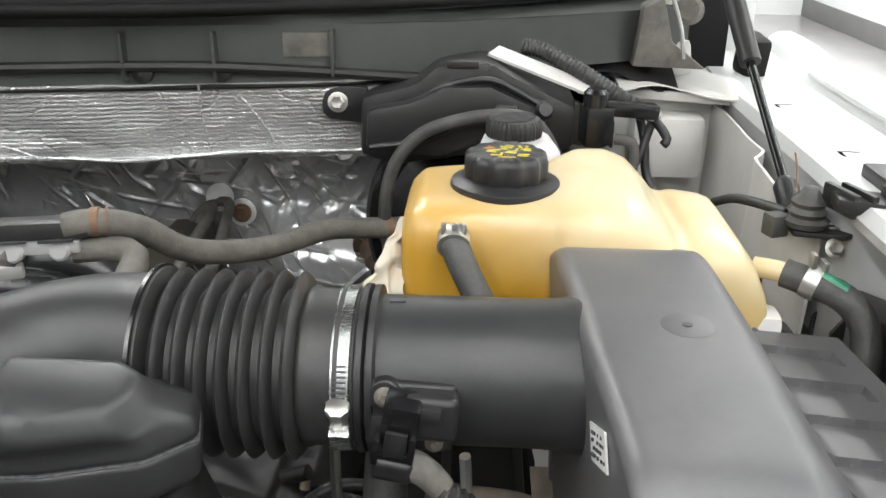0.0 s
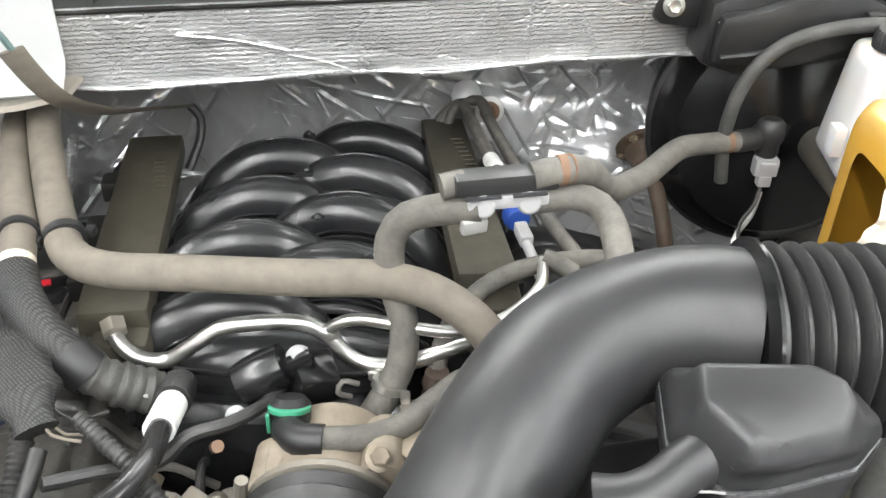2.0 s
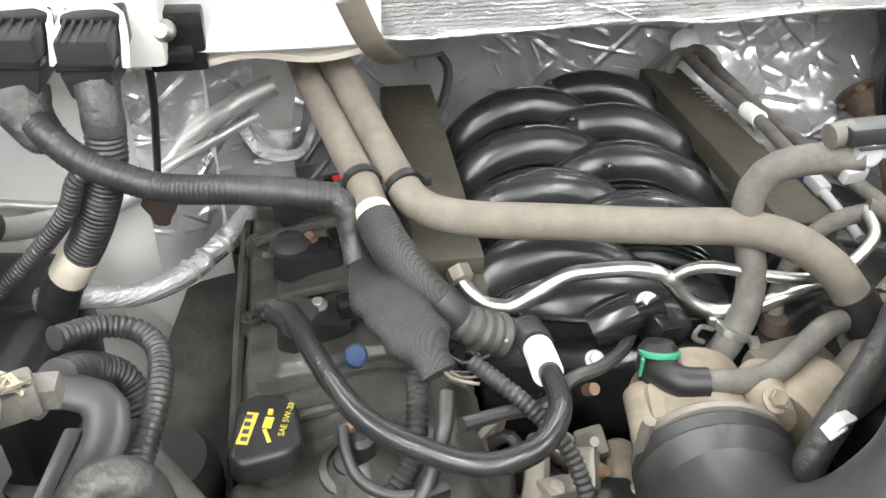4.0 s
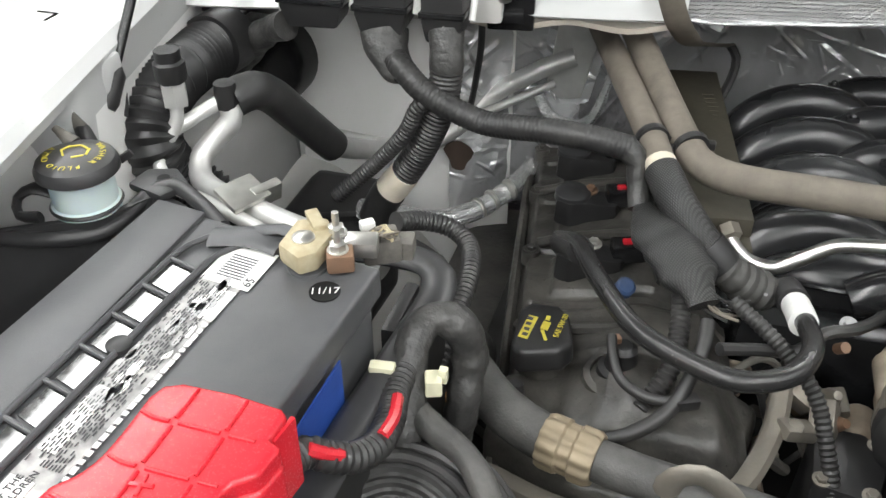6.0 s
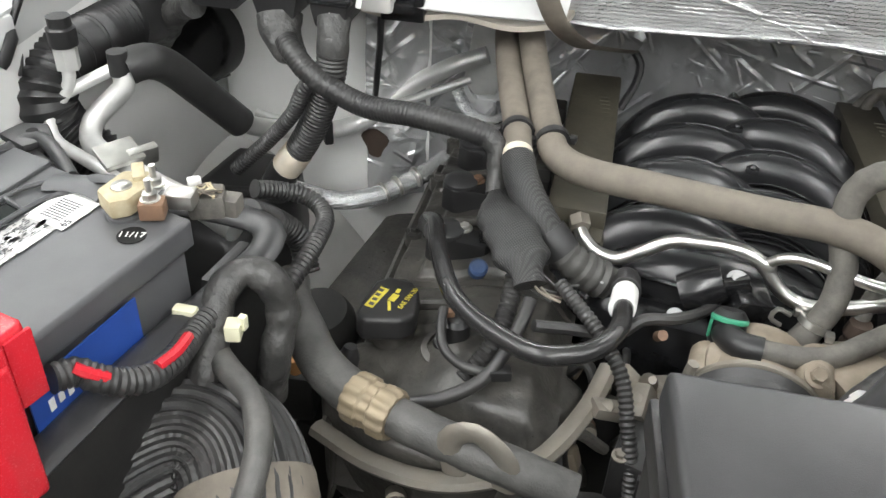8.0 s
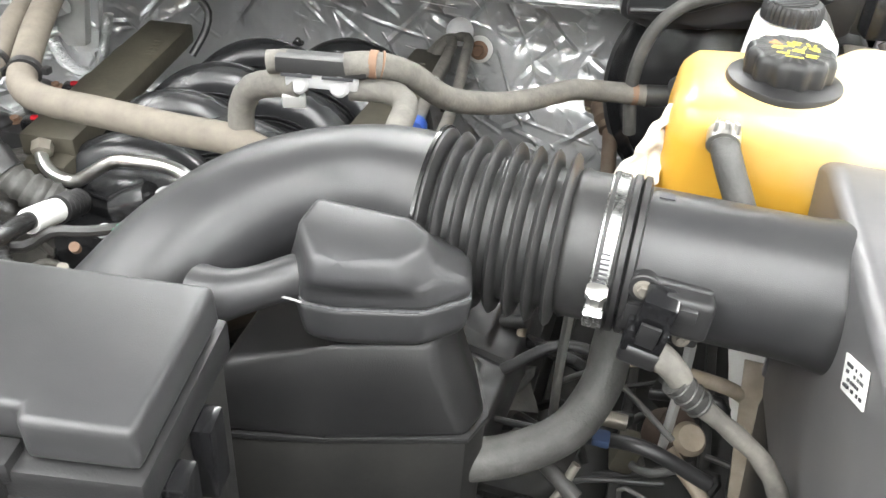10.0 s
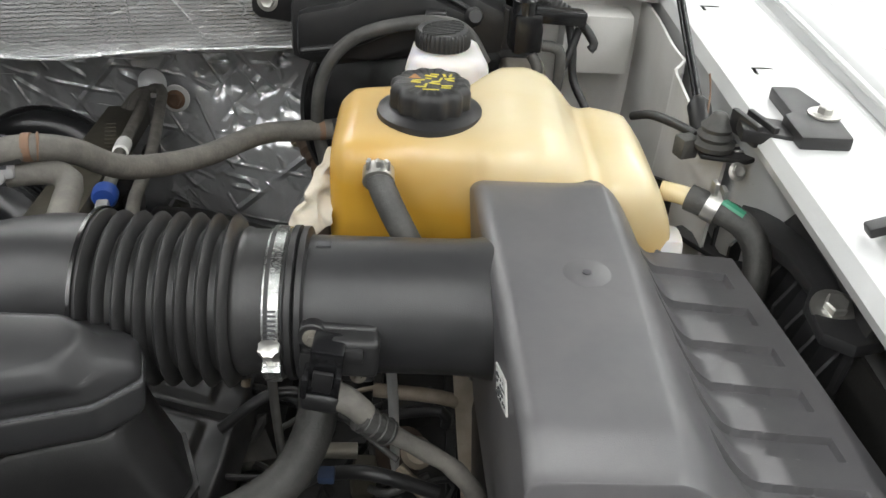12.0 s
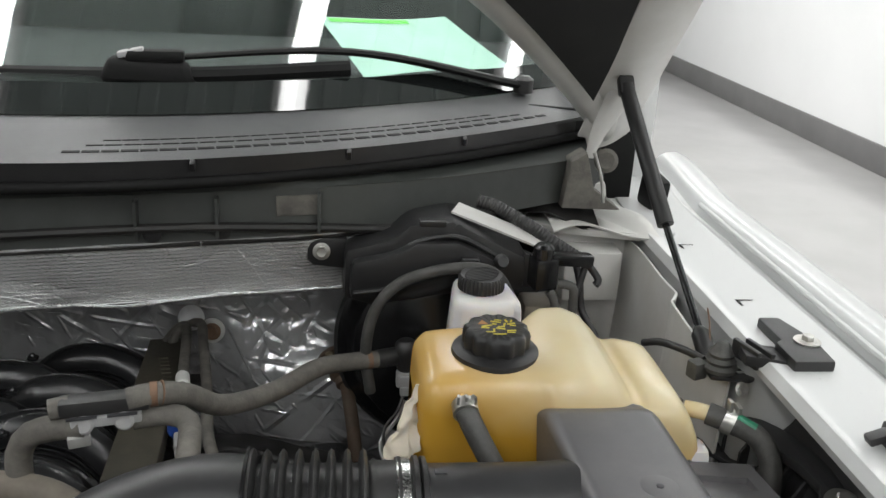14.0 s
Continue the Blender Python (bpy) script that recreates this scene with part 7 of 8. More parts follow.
for i, (y, hh) in enumerate(((0.232, 0.010), (0.224, 0.007), (0.216, 0.010), (0.208, 0.008), (0.200, 0.010))):
    part("side_mark", box((-0.8613 - 0.03 * (0.29 - y), y, 1.152), (0.002, 0.005, hh), 0, (0, 0, 2)), PAPER, battery)

redc = thing("terminal_cover", "bright red plastic battery terminal cover with a cast plus", "terminal cover", (-0.86, 0.13, 1.2))
RC = [(-0.929, 0.053), (-0.927, 0.078), (-0.924, 0.090), (-0.921, 0.106), (-0.913, 0.116), (-0.9095, 0.126), (-0.9085, 0.140), (-0.909, 0.168), (-0.906, 0.177), (-0.897, 0.1815), (-0.868, 0.1825), (-0.841, 0.180), (-0.8365, 0.176),
      (-0.8385, 0.160), (-0.8305, 0.157), (-0.8335, 0.138), (-0.842, 0.132), (-0.8455, 0.122), (-0.848, 0.100), (-0.851, 0.053)]
part("shell", slab(RC, 1.192, 1.246, 0.0035, 4, 0.985), RED, redc)
part("skirt", slab([(-0.866, 0.118), (-0.8455, 0.120), (-0.841, 0.130), (-0.8325, 0.1365), (-0.8295, 0.156), (-0.838, 0.1585), (-0.862, 0.160)], 1.135, 1.236, 0.004, 3), RED, redc)
part("side_flap", box((-0.8375, 0.1705, 1.218), (0.003, 0.018, 0.048), 0.0012, (0, 0, -8)), RED, redc)


def rib(pts):
    part("rib", tube([(x, y, 1.2462) for x, y in pts], 0.00115, 8, 0.004), RED, redc)


for y, lo, hi in ((0.1555, -0.906, -0.844), (0.127, -0.905, -0.848), (0.1005, -0.917, -0.853), (0.076, -0.922, -0.853)):
    for xa, xb in ((lo, -0.8895), (-0.8845, -0.8625), (-0.8575, hi)):
        rib([(xa, y + 0.002 if xa == lo else y, ), ((xa + xb) / 2, y), (xb, y)])
for x in (-0.887, -0.860):
    for ya, yb in ((0.178, 0.158), (0.153, 0.1295), (0.1245, 0.103), (0.098, 0.078), (0.073, 0.057)):
        rib([(x, ya), (x, (ya + yb) / 2), (x - 0.0005, yb)])
rib([(-0.9175, 0.100), (-0.916, 0.092), (-0.915, 0.084)])
part("plus_mark", merge(box((-0.881, 0.118, 1.2464), (0.012, 0.0024, 0.0016), 0.0005, (0, 0, 8)), box((-0.881, 0.118, 1.2464), (0.0024, 0.012, 0.0016), 0.0005, (0, 0, 8))), RED, redc)

term = thing("battery_terminal", "corroded brass battery clamp with threaded studs", "terminal", (-0.90, 0.35, 1.2))
part("clamp", merge(slab([(-0.930, 0.332), (-0.905, 0.318), (-0.893, 0.330), (-0.890, 0.365), (-0.905, 0.382), (-0.930, 0.372)], 1.206, 1.226, 0.004, 2), box((-0.912, 0.372, 1.228), (0.012, 0.030, 0.006), 0.002, (0, 0, 40))), GREASE, term)
part("post", lathe([(0.011, 1.200), (0.010, 1.2275), (0.008, 1.229)], (-0.912, 0.346, 0), (0, 0, 1), 20), STEEL, term)
part("base_ring", lathe([(0.018, 1.1995), (0.018, 1.203), (0.015, 1.204)], (-0.908, 0.340, 0), (0, 0, 1), 24), BATTERY, term)
part("copper_lug", box((-0.878, 0.344, 1.212), (0.024, 0.020, 0.018), 0.003, (0, 0, 25)), COPPER, term, "copper lug")
for x, y, z in ((-0.880, 0.345, 1.220), (-0.890, 0.366, 1.222)):
    part("stud", merge(lathe([(0.0032, z), (0.0032, z + 0.022)], (x, y, 0), (0, 0, 1), 10), lathe([(0.0075, z), (0.0075, z + 0.008), (0.006, z + 0.009)], (x, y, 0), (0, 0, 1), 6), lathe([(0.0095, z - 0.001), (0.0095, z + 0.0015)], (x, y, 0), (0, 0, 1), 18)), STEEL, term, "zinc stud and nut")
part("plate", box((-0.872, 0.378, 1.205), (0.030, 0.022, 0.016), 0.003, (0, 0, 15)), STEEL, term)
part("grey_block", merge(box((-0.868, 0.412, 1.182), (0.036, 0.030, 0.026), 0.004, (0, 0, 30)), box((-0.852, 0.425, 1.176), (0.026, 0.022, 0.020), 0.003, (0, 0, 10))), HOSE, term, "dusty grey block")
part("white_plug", box((-0.880, 0.412, 1.202), (0.014, 0.010, 0.010), 0.002, (0, 0, 40)), PAPER, term)
random.seed(9)
for i in range(9):
    part("strand", tube([(-0.872 + random.uniform(-0.01, 0.01), 0.40, 1.196), (-0.862 + random.uniform(-0.01, 0.01), 0.405 + random.uniform(-0.01, 0.01), 1.205), (-0.852, 0.41 + random.uniform(-0.01, 0.01), 1.196)], 0.0014, 6, 0.006), GREASE if i % 2 else TANHOSE, term)

term.scale = (0.78, 0.78, 0.78)

tray = thing("battery_tray", "black plastic battery tray with a raised lip", "tray", (-0.94, 0.25, 0.98))
part("base", slab([(-0.845, 0.03), (-0.832, 0.42), (-0.862, 0.452), (-1.06, 0.445), (-1.09, 0.03)], 0.975, 1.004, 0.006), DARK, tray)
part("lip", tube([(-0.858, 0.05, 1.13), (-0.850, 0.24, 1.138), (-0.838, 0.37, 1.140), (-0.836, 0.415, 1.142), (-0.850, 0.440, 1.143), (-0.885, 0.445, 1.143), (-0.95, 0.43, 1.15)], 0.014, 12, 0.015, flat=0.5), SATIN, tray, "raised outer lip")
part("side", sheet(lambda u, v: Vector((-0.853 + 0.02 * u, 0.05 + 0.36 * u, 1.0 + 0.135 * v)), 10, 4, 0.004), DARK, tray)
part("rib", box((-0.858, 0.39, 1.09), (0.012, 0.06, 0.10), 0.004), BLACK, tray)
sh = thing("splash_shield", "black moulded splash shield behind the battery", "shield", (-1.14, 0.33, 0.9))
part("wall", sheet(lambda u, v: (lambda x: Vector((x, 0.325 + 0.045 * smooth(-1.20, -1.08, x) + 0.045 * smooth(-1.10, -1.075, x) - 0.02 * smooth(-1.06, -1.0, x) - (0.05 + 0.06 * smooth(-1.07, -1.13, x)) * (1 - v) ** 1.5, 0.92 + (0.260 + 0.012 * math.sin((x + 1.2) * 20) * 0.5) * v)))(-1.225 + 0.225 * u), 50, 16, 0.006), SATIN, sh)
part("top_edge", tube([(-1.225, 0.325, 1.181), (-1.182, 0.328, 1.180), (-1.124, 0.345, 1.176), (-1.090, 0.372, 1.174), (-1.080, 0.412, 1.182), (-1.062, 0.425, 1.188), (-1.03, 0.410, 1.186), (-1.0, 0.39, 1.182)], 0.0065, 10, 0.01), SATIN, sh)
part("ear", slab([(-1.098, 0.415), (-1.062, 0.405), (-1.05, 0.43), (-1.072, 0.448), (-1.095, 0.44)], 1.183, 1.19, 0.003), SATIN, sh)
part("ear_hole", lathe([(0.005, 1.190), (0.005, 1.1906)], (-1.074, 0.430, 0), (0, 0, 1), 16), SEAL, sh)
part("bolt", hexbolt((-1.214, 0.318, 1.125), (0.3, -1, 0.4), 0.011), PIPE, sh, "pale flanged bolt")

wash = thing("washer_filler", "pale blue washer fluid neck with a black printed cap", "washer filler", (-1.105, 0.375, 1.1))
part("neck", lathe([(0.024, 1.10), (0.024, 1.178), (0.0245, 1.186), (0.0265, 1.187), (0.0265, 1.192), (0.0245, 1.193), (0.0245, 1.219)], (-1.112, 0.382, 0), (0, 0, 1), 32), WASHER, wash)
wcap = part("cap", lathe([(0.0290, 1.217), (0.0315, 1.219), (0.0315, 1.2235), (0.029, 1.2285), (0.017, 1.2325), (0.0, 1.234)], (-1.112, 0.382, 0), (0, 0, 1), 40), SATIN, wash, "flat black cap")
part("tether_ring", lathe([(0.0265, 1.188), (0.028, 1.190), (0.0265, 1.192)], (-1.112, 0.382, 0), (0, 0, 1), 32), BLACK, wash)
part("cap_tab", tube([(-1.139, 0.378, 1.196), (-1.152, 0.373, 1.200), (-1.163, 0.366, 1.193), (-1.158, 0.358, 1.183), (-1.142, 0.362, 1.182)], 0.0075, 10, 0.005, flat=0.5), SATIN, wash)
for i, ch in enumerate("WASHER FLUID ONLY"):
    a = radians(62 - i * 15.5)
    if ch != " ":
        lettering(ch, 0.0072, pose(-1.112 + 0.0205 * math.cos(a), 0.382 + 0.0205 * math.sin(a), 1.2318, 0, 0, math.degrees(a) - 90), YELLOW, wash)
part("icon", merge(*[box((-1.112 + 0.010 * math.cos(a), 0.384 + 0.008 * math.sin(a), 1.2335), (0.009, 0.0016, 0.0008), 0, (0, 0, math.degrees(a) + 90)) for a in (0.3, 1.2, 2.1, 2.9, 3.9, 5.4)]), YELLOW, wash)
part("hinge_tab", box((-1.085, 0.405, 1.222), (0.012, 0.004, 0.006), 0.001, (0, -30, 30)), BLACK, wash)

ac = thing("air_conditioning_pipes", "bare aluminium air-conditioning pipes with black port caps", "pipes", (-1.08, 0.54, 1.1))
part("large_pipe", tube([(-1.098, 0.582, 1.178), (-1.096, 0.578, 1.165), (-1.108, 0.566, 1.150), (-1.118, 0.550, 1.135), (-1.110, 0.532, 1.125), (-1.085, 0.515, 1.124), (-1.050, 0.502, 1.124), (-1.000, 0.490, 1.120), (-0.950, 0.478, 1.118), (-0.90, 0.465, 1.11)], 0.0112, 18, 0.006), PIPE, ac)
part("small_pipe", tube([(-1.131, 0.546, 1.205), (-1.131, 0.541, 1.178), (-1.138, 0.530, 1.160), (-1.140, 0.514, 1.145), (-1.122, 0.500, 1.134), (-1.085, 0.490, 1.130), (-1.045, 0.480, 1.126), (-1.00, 0.468, 1.118)], 0.0066, 16, 0.006), PIPE, ac)
part("cross_pipe", tube([(-1.135, 0.540, 1.168), (-1.120, 0.560, 1.176), (-1.104, 0.580, 1.184)], 0.0068, 14, 0.006), PIPE, ac)
part("port_nut", lathe([(0.012, 1.192), (0.012, 1.216), (0.010, 1.218)], (-1.131, 0.546, 0), (0, 0, 1), 6), PIPE, ac)
part("port_cap", lathe([(0.0135, 1.216), (0.0145, 1.220), (0.0145, 1.234), (0.0118, 1.236), (0.0118, 1.246), (0.003, 1.246)], (-1.131, 0.546, 0), (0, 0, 1), 24, 6, 0.07), BLACK, ac, "black hexagonal cap")
part("port_cap", lathe([(0.0108, 1.178), (0.0115, 1.182), (0.0105, 1.203), (0.003, 1.204)], (-1.099, 0.580, 0), (0, 0, 1), 24, 8, 0.05), BLACK, ac, "black ribbed cap")
part("saddle", merge(box((-1.046, 0.498, 1.139), (0.034, 0.040, 0.006), 0.002, (0, 14, -28)), box((-1.032, 0.514, 1.132), (0.010, 0.03, 0.02), 0.002, (0, 14, -28))), STEEL, ac, "zinc saddle bracket")
part("insulated_hose", tube([(-1.098, 0.590, 1.182), (-1.087, 0.607, 1.184), (-1.085, 0.640, 1.164), (-1.077, 0.680, 1.120), (-1.062, 0.728, 1.062)], 0.0190, 20, 0.008), BELLOW, ac, "foam-covered hose")
part("rear_pipe", tube([(-1.065, 0.715, 1.072), (-1.050, 0.76, 1.042), (-1.020, 0.82, 1.018), (-0.994, 0.86, 1.006), (-0.961, 0.90, 1.016), (-0.932, 0.93, 1.045), (-0.871, 0.95, 1.083), (-0.825, 0.963, 1.103)], 0.0120, 18, 0.008), PIPE, ac)
part("thin_pipe", tube([(-1.125, 0.86, 1.002), (-1.05, 0.875, 0.990), (-0.985, 0.885, 0.995), (-0.942, 0.90, 1.030), (-0.905, 0.935, 1.04), (-0.85, 0.97, 1.06)], 0.006, 12, 0.01), PIPE, ac)
part("pipe_clip", box((-1.006, 0.842, 1.012), (0.012, 0.034, 0.034), 0.003, (0, 0, 40)), BLACK, ac)
br = thing("firewall_plate", "pale cast plate on the firewall where pipes enter", "plate", (-0.82, 0.985, 1.04))
part("plate", upright([(-0.862, 1.055), (-0.845, 1.035), (-0.815, 1.040), (-0.80, 1.12), (-0.825, 1.155), (-0.850, 1.15)], 0.975, 0.99, 0.004), PIPE, br)
part("gasket", upright([(-0.875, 1.06), (-0.848, 1.022), (-0.805, 1.028), (-0.785, 1.13), (-0.815, 1.175), (-0.86, 1.165)], 0.988, 0.998, 0.003), CRINKLE, br)
part("foil_collar", tube([(-0.885, 0.985, 1.06), (-0.850, 0.975, 1.008), (-0.800, 0.975, 1.012), (-0.775, 0.985, 1.09)], 0.011, 10, 0.01, flat=0.6, wobble=0.3), FOIL, br)

duct = thing("corrugated_air_duct", "wide black corrugated duct beside the inner wing", "duct", (-1.2, 0.62, 1.0))
part("duct", tube([(-1.182, 0.700, 1.180), (-1.186, 0.654, 1.177), (-1.176, 0.600, 1.182), (-1.166, 0.555, 1.176), (-1.160, 0.532, 1.155), (-1.152, 0.538, 1.122), (-1.120, 0.545, 1.092), (-1.08, 0.55, 1.06)], 0.0305, 32, 0.0016, ribs=0.0042, pitch=0.0074), BLACK, duct)
part("collar", tube([(-1.180, 0.735, 1.178), (-1.182, 0.695, 1.180)], 0.036, 28, 0.008), BLACK, duct)
rd = thing("heater_drum", "round black plastic drum on the bulkhead", "drum", (-1.19, 0.86, 1.0))
part("drum", lathe([(0.060, 0.0), (0.060, 0.06), (0.050, 0.075), (0.02, 0.08)], (-1.205, 0.90, 1.095), (0.1, -1, 0.1), 32), GLOSS, rd)
part("drum_ring", lathe([(0.063, 0.01), (0.065, 0.016), (0.063, 0.022)], (-1.205, 0.90, 1.095), (0.1, -1, 0.1), 32), BLACK, rd)
shelf = thing("lower_shelf", "black plastic heater housing low in the corner", "housing", (-1.05, 0.7, 0.95))
part("housing", slab([(-1.14, 0.60), (-1.00, 0.58), (-0.99, 0.74), (-1.03, 0.83), (-1.14, 0.83)], 0.86, 0.975, 0.02, 3, 0.9), BLACK, shelf)
part("rib", box((-1.07, 0.70, 0.978), (0.10, 0.012, 0.010), 0.003, (0, 0, 20)), BLACK, shelf)

pcm = thing("engine_computer", "white-cased engine computer with three black plugs", "control unit", (-0.99, 0.78, 1.2))
part("case", box((-1.0, 0.79, 1.262), (0.24, 0.10, 0.09), 0.006, (0, 0, 8)), WHITEDIRT, pcm)
for i, (x, y, w) in enumerate(((-1.064, 0.716, 0.070), (-0.988, 0.716, 0.056), (-0.923, 0.716, 0.044))):
    pl = part("plug", upright([(x - w * 0.50, 1.262), (x + w * 0.50, 1.264), (x + w * 0.50, 1.236), (x + w * 0.40, 1.214), (x - w * 0.38, 1.211), (x - w * 0.50, 1.232)], y - 0.012, y + 0.034, 0.004, 0.006), BLACK, pcm, "black multi-pin plug")
    part("plug_collar", upright([(x - w * 0.56, 1.270), (x + w * 0.56, 1.272), (x + w * 0.56, 1.240), (x - w * 0.56, 1.238)], y + 0.016, y + 0.044, 0.003, 0.006), GLOSS, pl)
    part("plug_band", upright([(x - w * 0.53, 1.243), (x + w * 0.53, 1.245), (x + w * 0.53, 1.239), (x - w * 0.53, 1.237)], y - 0.0145, y + 0.01, 0.001), GLOSS, pl)
    for k in range(6):
        part("plug_rib", box((x - w / 2 + (k + 0.5) * w / 6, y + 0.008, 1.2645), (0.003, 0.040, 0.006), 0.001, (14, 0, 4)), BLACK, pl)
    if i < 3:
        part("plug_lever", tube([(x - w / 2 - 0.005, y + 0.004, 1.232), (x - w / 2 - 0.004, y + 0.018, 1.262), (x - w / 2 + 0.006, y + 0.030, 1.272), (x + w / 2 - 0.006, y + 0.030, 1.274), (x + w / 2 + 0.004, y + 0.018, 1.264), (x + w / 2 + 0.005, y + 0.004, 1.234)], 0.0034, 8, 0.008), PAPER, pl, "pale locking lever")
part("chalk_mark", merge(box((-0.922, 0.7030, 1.226), (0.002, 0.001, 0.010), 0, (0, 20, 0)), box((-0.918, 0.7030, 1.222), (0.008, 0.001, 0.0015), 0, (0, 30, 0))), PAPER, pcm)
part("bracket", merge(box((-0.872, 0.790, 1.232), (0.05, 0.03, 0.055), 0.004, (0, 0, 10)), box((-0.885, 0.772, 1.222), (0.06, 0.014, 0.012), 0.002, (0, 0, 10))), GLOSS, pcm, "black plastic bracket")
part("ring_lug", lathe([(0.010, -0.004), (0.010, 0.004), (0.006, 0.010)], (-0.875, 0.765, 1.248), (0, -1, 0.4), 14), STEEL, pcm)
part("panel_hole", lathe([(0.0045, 0), (0.0045, 0.001)], (-0.842, 0.789, 1.222), (0, -1, 0.1), 14), SEAL, pcm)

l2 = thing("engine_harness", "black corrugated wiring harness running to the engine", "harness", (-0.85, 0.69, 1.1))
part("taped_root", tube([(-0.986, 0.712, 1.215), (-0.980, 0.702, 1.202), (-0.966, 0.692, 1.186), (-0.955, 0.684, 1.186)], lambda u: 0.026 - 0.011 * u, 18, 0.003, flat=0.62, wobble=0.08), TAPE, l2)
part("loom", tube([(-0.968, 0.692, 1.196), (-0.954, 0.680, 1.190), (-0.934, 0.674, 1.175), (-0.905, 0.672, 1.161), (-0.864, 0.670, 1.150), (-0.806, 0.658, 1.158), (-0.758, 0.655, 1.158), (-0.722, 0.66, 1.150)], 0.0125, 16, 0.002, ribs=0.0007, pitch=0.0045), LOOM, l2)
part("drop", tube([(-0.728, 0.66, 1.153), (-0.714, 0.655, 1.140), (-0.710, 0.645, 1.12), (-0.705, 0.63, 1.105)], 0.011, 12, 0.006, wobble=0.2), TAPE, l2, "taped bend")
part("branch", tube([(-0.925, 0.672, 1.166), (-0.938, 0.670, 1.155), (-0.953, 0.670, 1.124), (-0.985, 0.670, 1.085), (-1.035, 0.668, 1.034)], 0.0085, 14, 0.002, ribs=0.0012, pitch=0.0045), LOOM, l2)
l3 = thing("chassis_harness", "thick corrugated harness with a pale sleeve end", "harness", (-0.92, 0.64, 1.05))
part("taped_root", tube([(-0.920, 0.712, 1.222), (-0.916, 0.700, 1.206), (-0.914, 0.692, 1.180)], lambda u: 0.0185 - 0.002 * u, 16, 0.003, flat=0.85, wobble=0.08), TAPE, l3)
part("loom", tube([(-0.914, 0.693, 1.190), (-0.917, 0.690, 1.162), (-0.931, 0.689, 1.122), (-0.947, 0.689, 1.088), (-0.962, 0.689, 1.063)], 0.0165, 18, 0.002, ribs=0.0014, pitch=0.0048), LOOM, l3)
part("pale_sleeve", tube([(-0.960, 0.689, 1.066), (-0.970, 0.689, 1.052), (-0.980, 0.689, 1.038)], 0.0178, 18, 0.004, wobble=0.05), CLOTH, l3, "dusty pale sleeve")
part("root", tube([(-0.978, 0.689, 1.040), (-0.986, 0.689, 1.028), (-0.998, 0.688, 1.0)], 0.0190, 16, 0.008), BLACK, l3)
l4 = thing("taped_cable", "black taped cable arching from the control unit", "cable", (-1.19, 0.7, 1.1))
part("taped", tube([(-1.098, 0.715, 1.208), (-1.120, 0.725, 1.198), (-1.145, 0.735, 1.180), (-1.170, 0.752, 1.155), (-1.195, 0.765, 1.13), (-1.22, 0.775, 1.10)], 0.016, 14, 0.004, wobble=0.18), TAPE, l4)
part("thin", tube([(-1.11, 0.77, 1.195), (-1.178, 0.80, 1.189), (-1.215, 0.78, 1.195), (-1.226, 0.72, 1.203), (-1.212, 0.66, 1.188), (-1.196, 0.60, 1.150), (-1.160, 0.52, 1.125), (-1.13, 0.47, 1.12)], 0.0062, 12, 0.008), LOOM, l4)
part("thin_clip", box((-1.226, 0.725, 1.205), (0.012, 0.02, 0.014), 0.002), BLACK, l4)
part("black_wire", tube([(-0.885, 0.765, 1.245), (-0.905, 0.80, 1.22), (-0.907, 0.80, 1.168), (-0.92, 0.815, 1.10), (-0.93, 0.83, 1.06)], 0.004, 8, 0.012), BLACK, l4)
hp = thing("foil_wrapped_pipe", "silver foil-wrapped heat pipe curving below the harness", "pipe", (-0.92, 0.8, 0.95))
part("pipe", tube([(-0.862, 0.918, 0.962), (-0.868, 0.893, 0.960), (-0.885, 0.840, 0.960), (-0.910, 0.798, 0.957), (-0.949, 0.760, 0.960), (-0.990, 0.73, 0.981), (-1.02, 0.70, 1.0)], 0.0125, 16, 0.004, wobble=0.12), FOIL, hp)
for f in ((-0.875, 0.840, 0.970), (-0.892, 0.818, 0.964), (-0.905, 0.803, 0.959)):
    part("wrap_band", lathe([(0.0135, -0.002), (0.0142, 0), (0.0135, 0.002)], f, (-0.55, -0.75, -0.2), 16), STEEL, hp)
rp = thing("rust_patch_panel", "crumpled foil panel on the bulkhead with a rusty hole", "panel", (-0.95, 0.93, 0.85))


def corner_foil(u, v):
    x = -0.972 + 0.155 * u
    z = 0.86 + 0.335 * v + 0.02 * math.sin(u * 5) * (1 - v)
    p = Vector((x, 0.898 + 0.100 * smooth(-0.972, -0.845, x), z))
    q = Vector((x * 1.2 - z * 0.7, 0.4, z * 0.6 + x * 0.3))
    return p + Vector((0, -1, 0.2)) * (0.009 * (0.3 - abs(noise.noise(q * 14))) + 0.004 * (0.3 - abs(noise.noise(q * 31))) + 0.003 * noise.noise(p * 12))


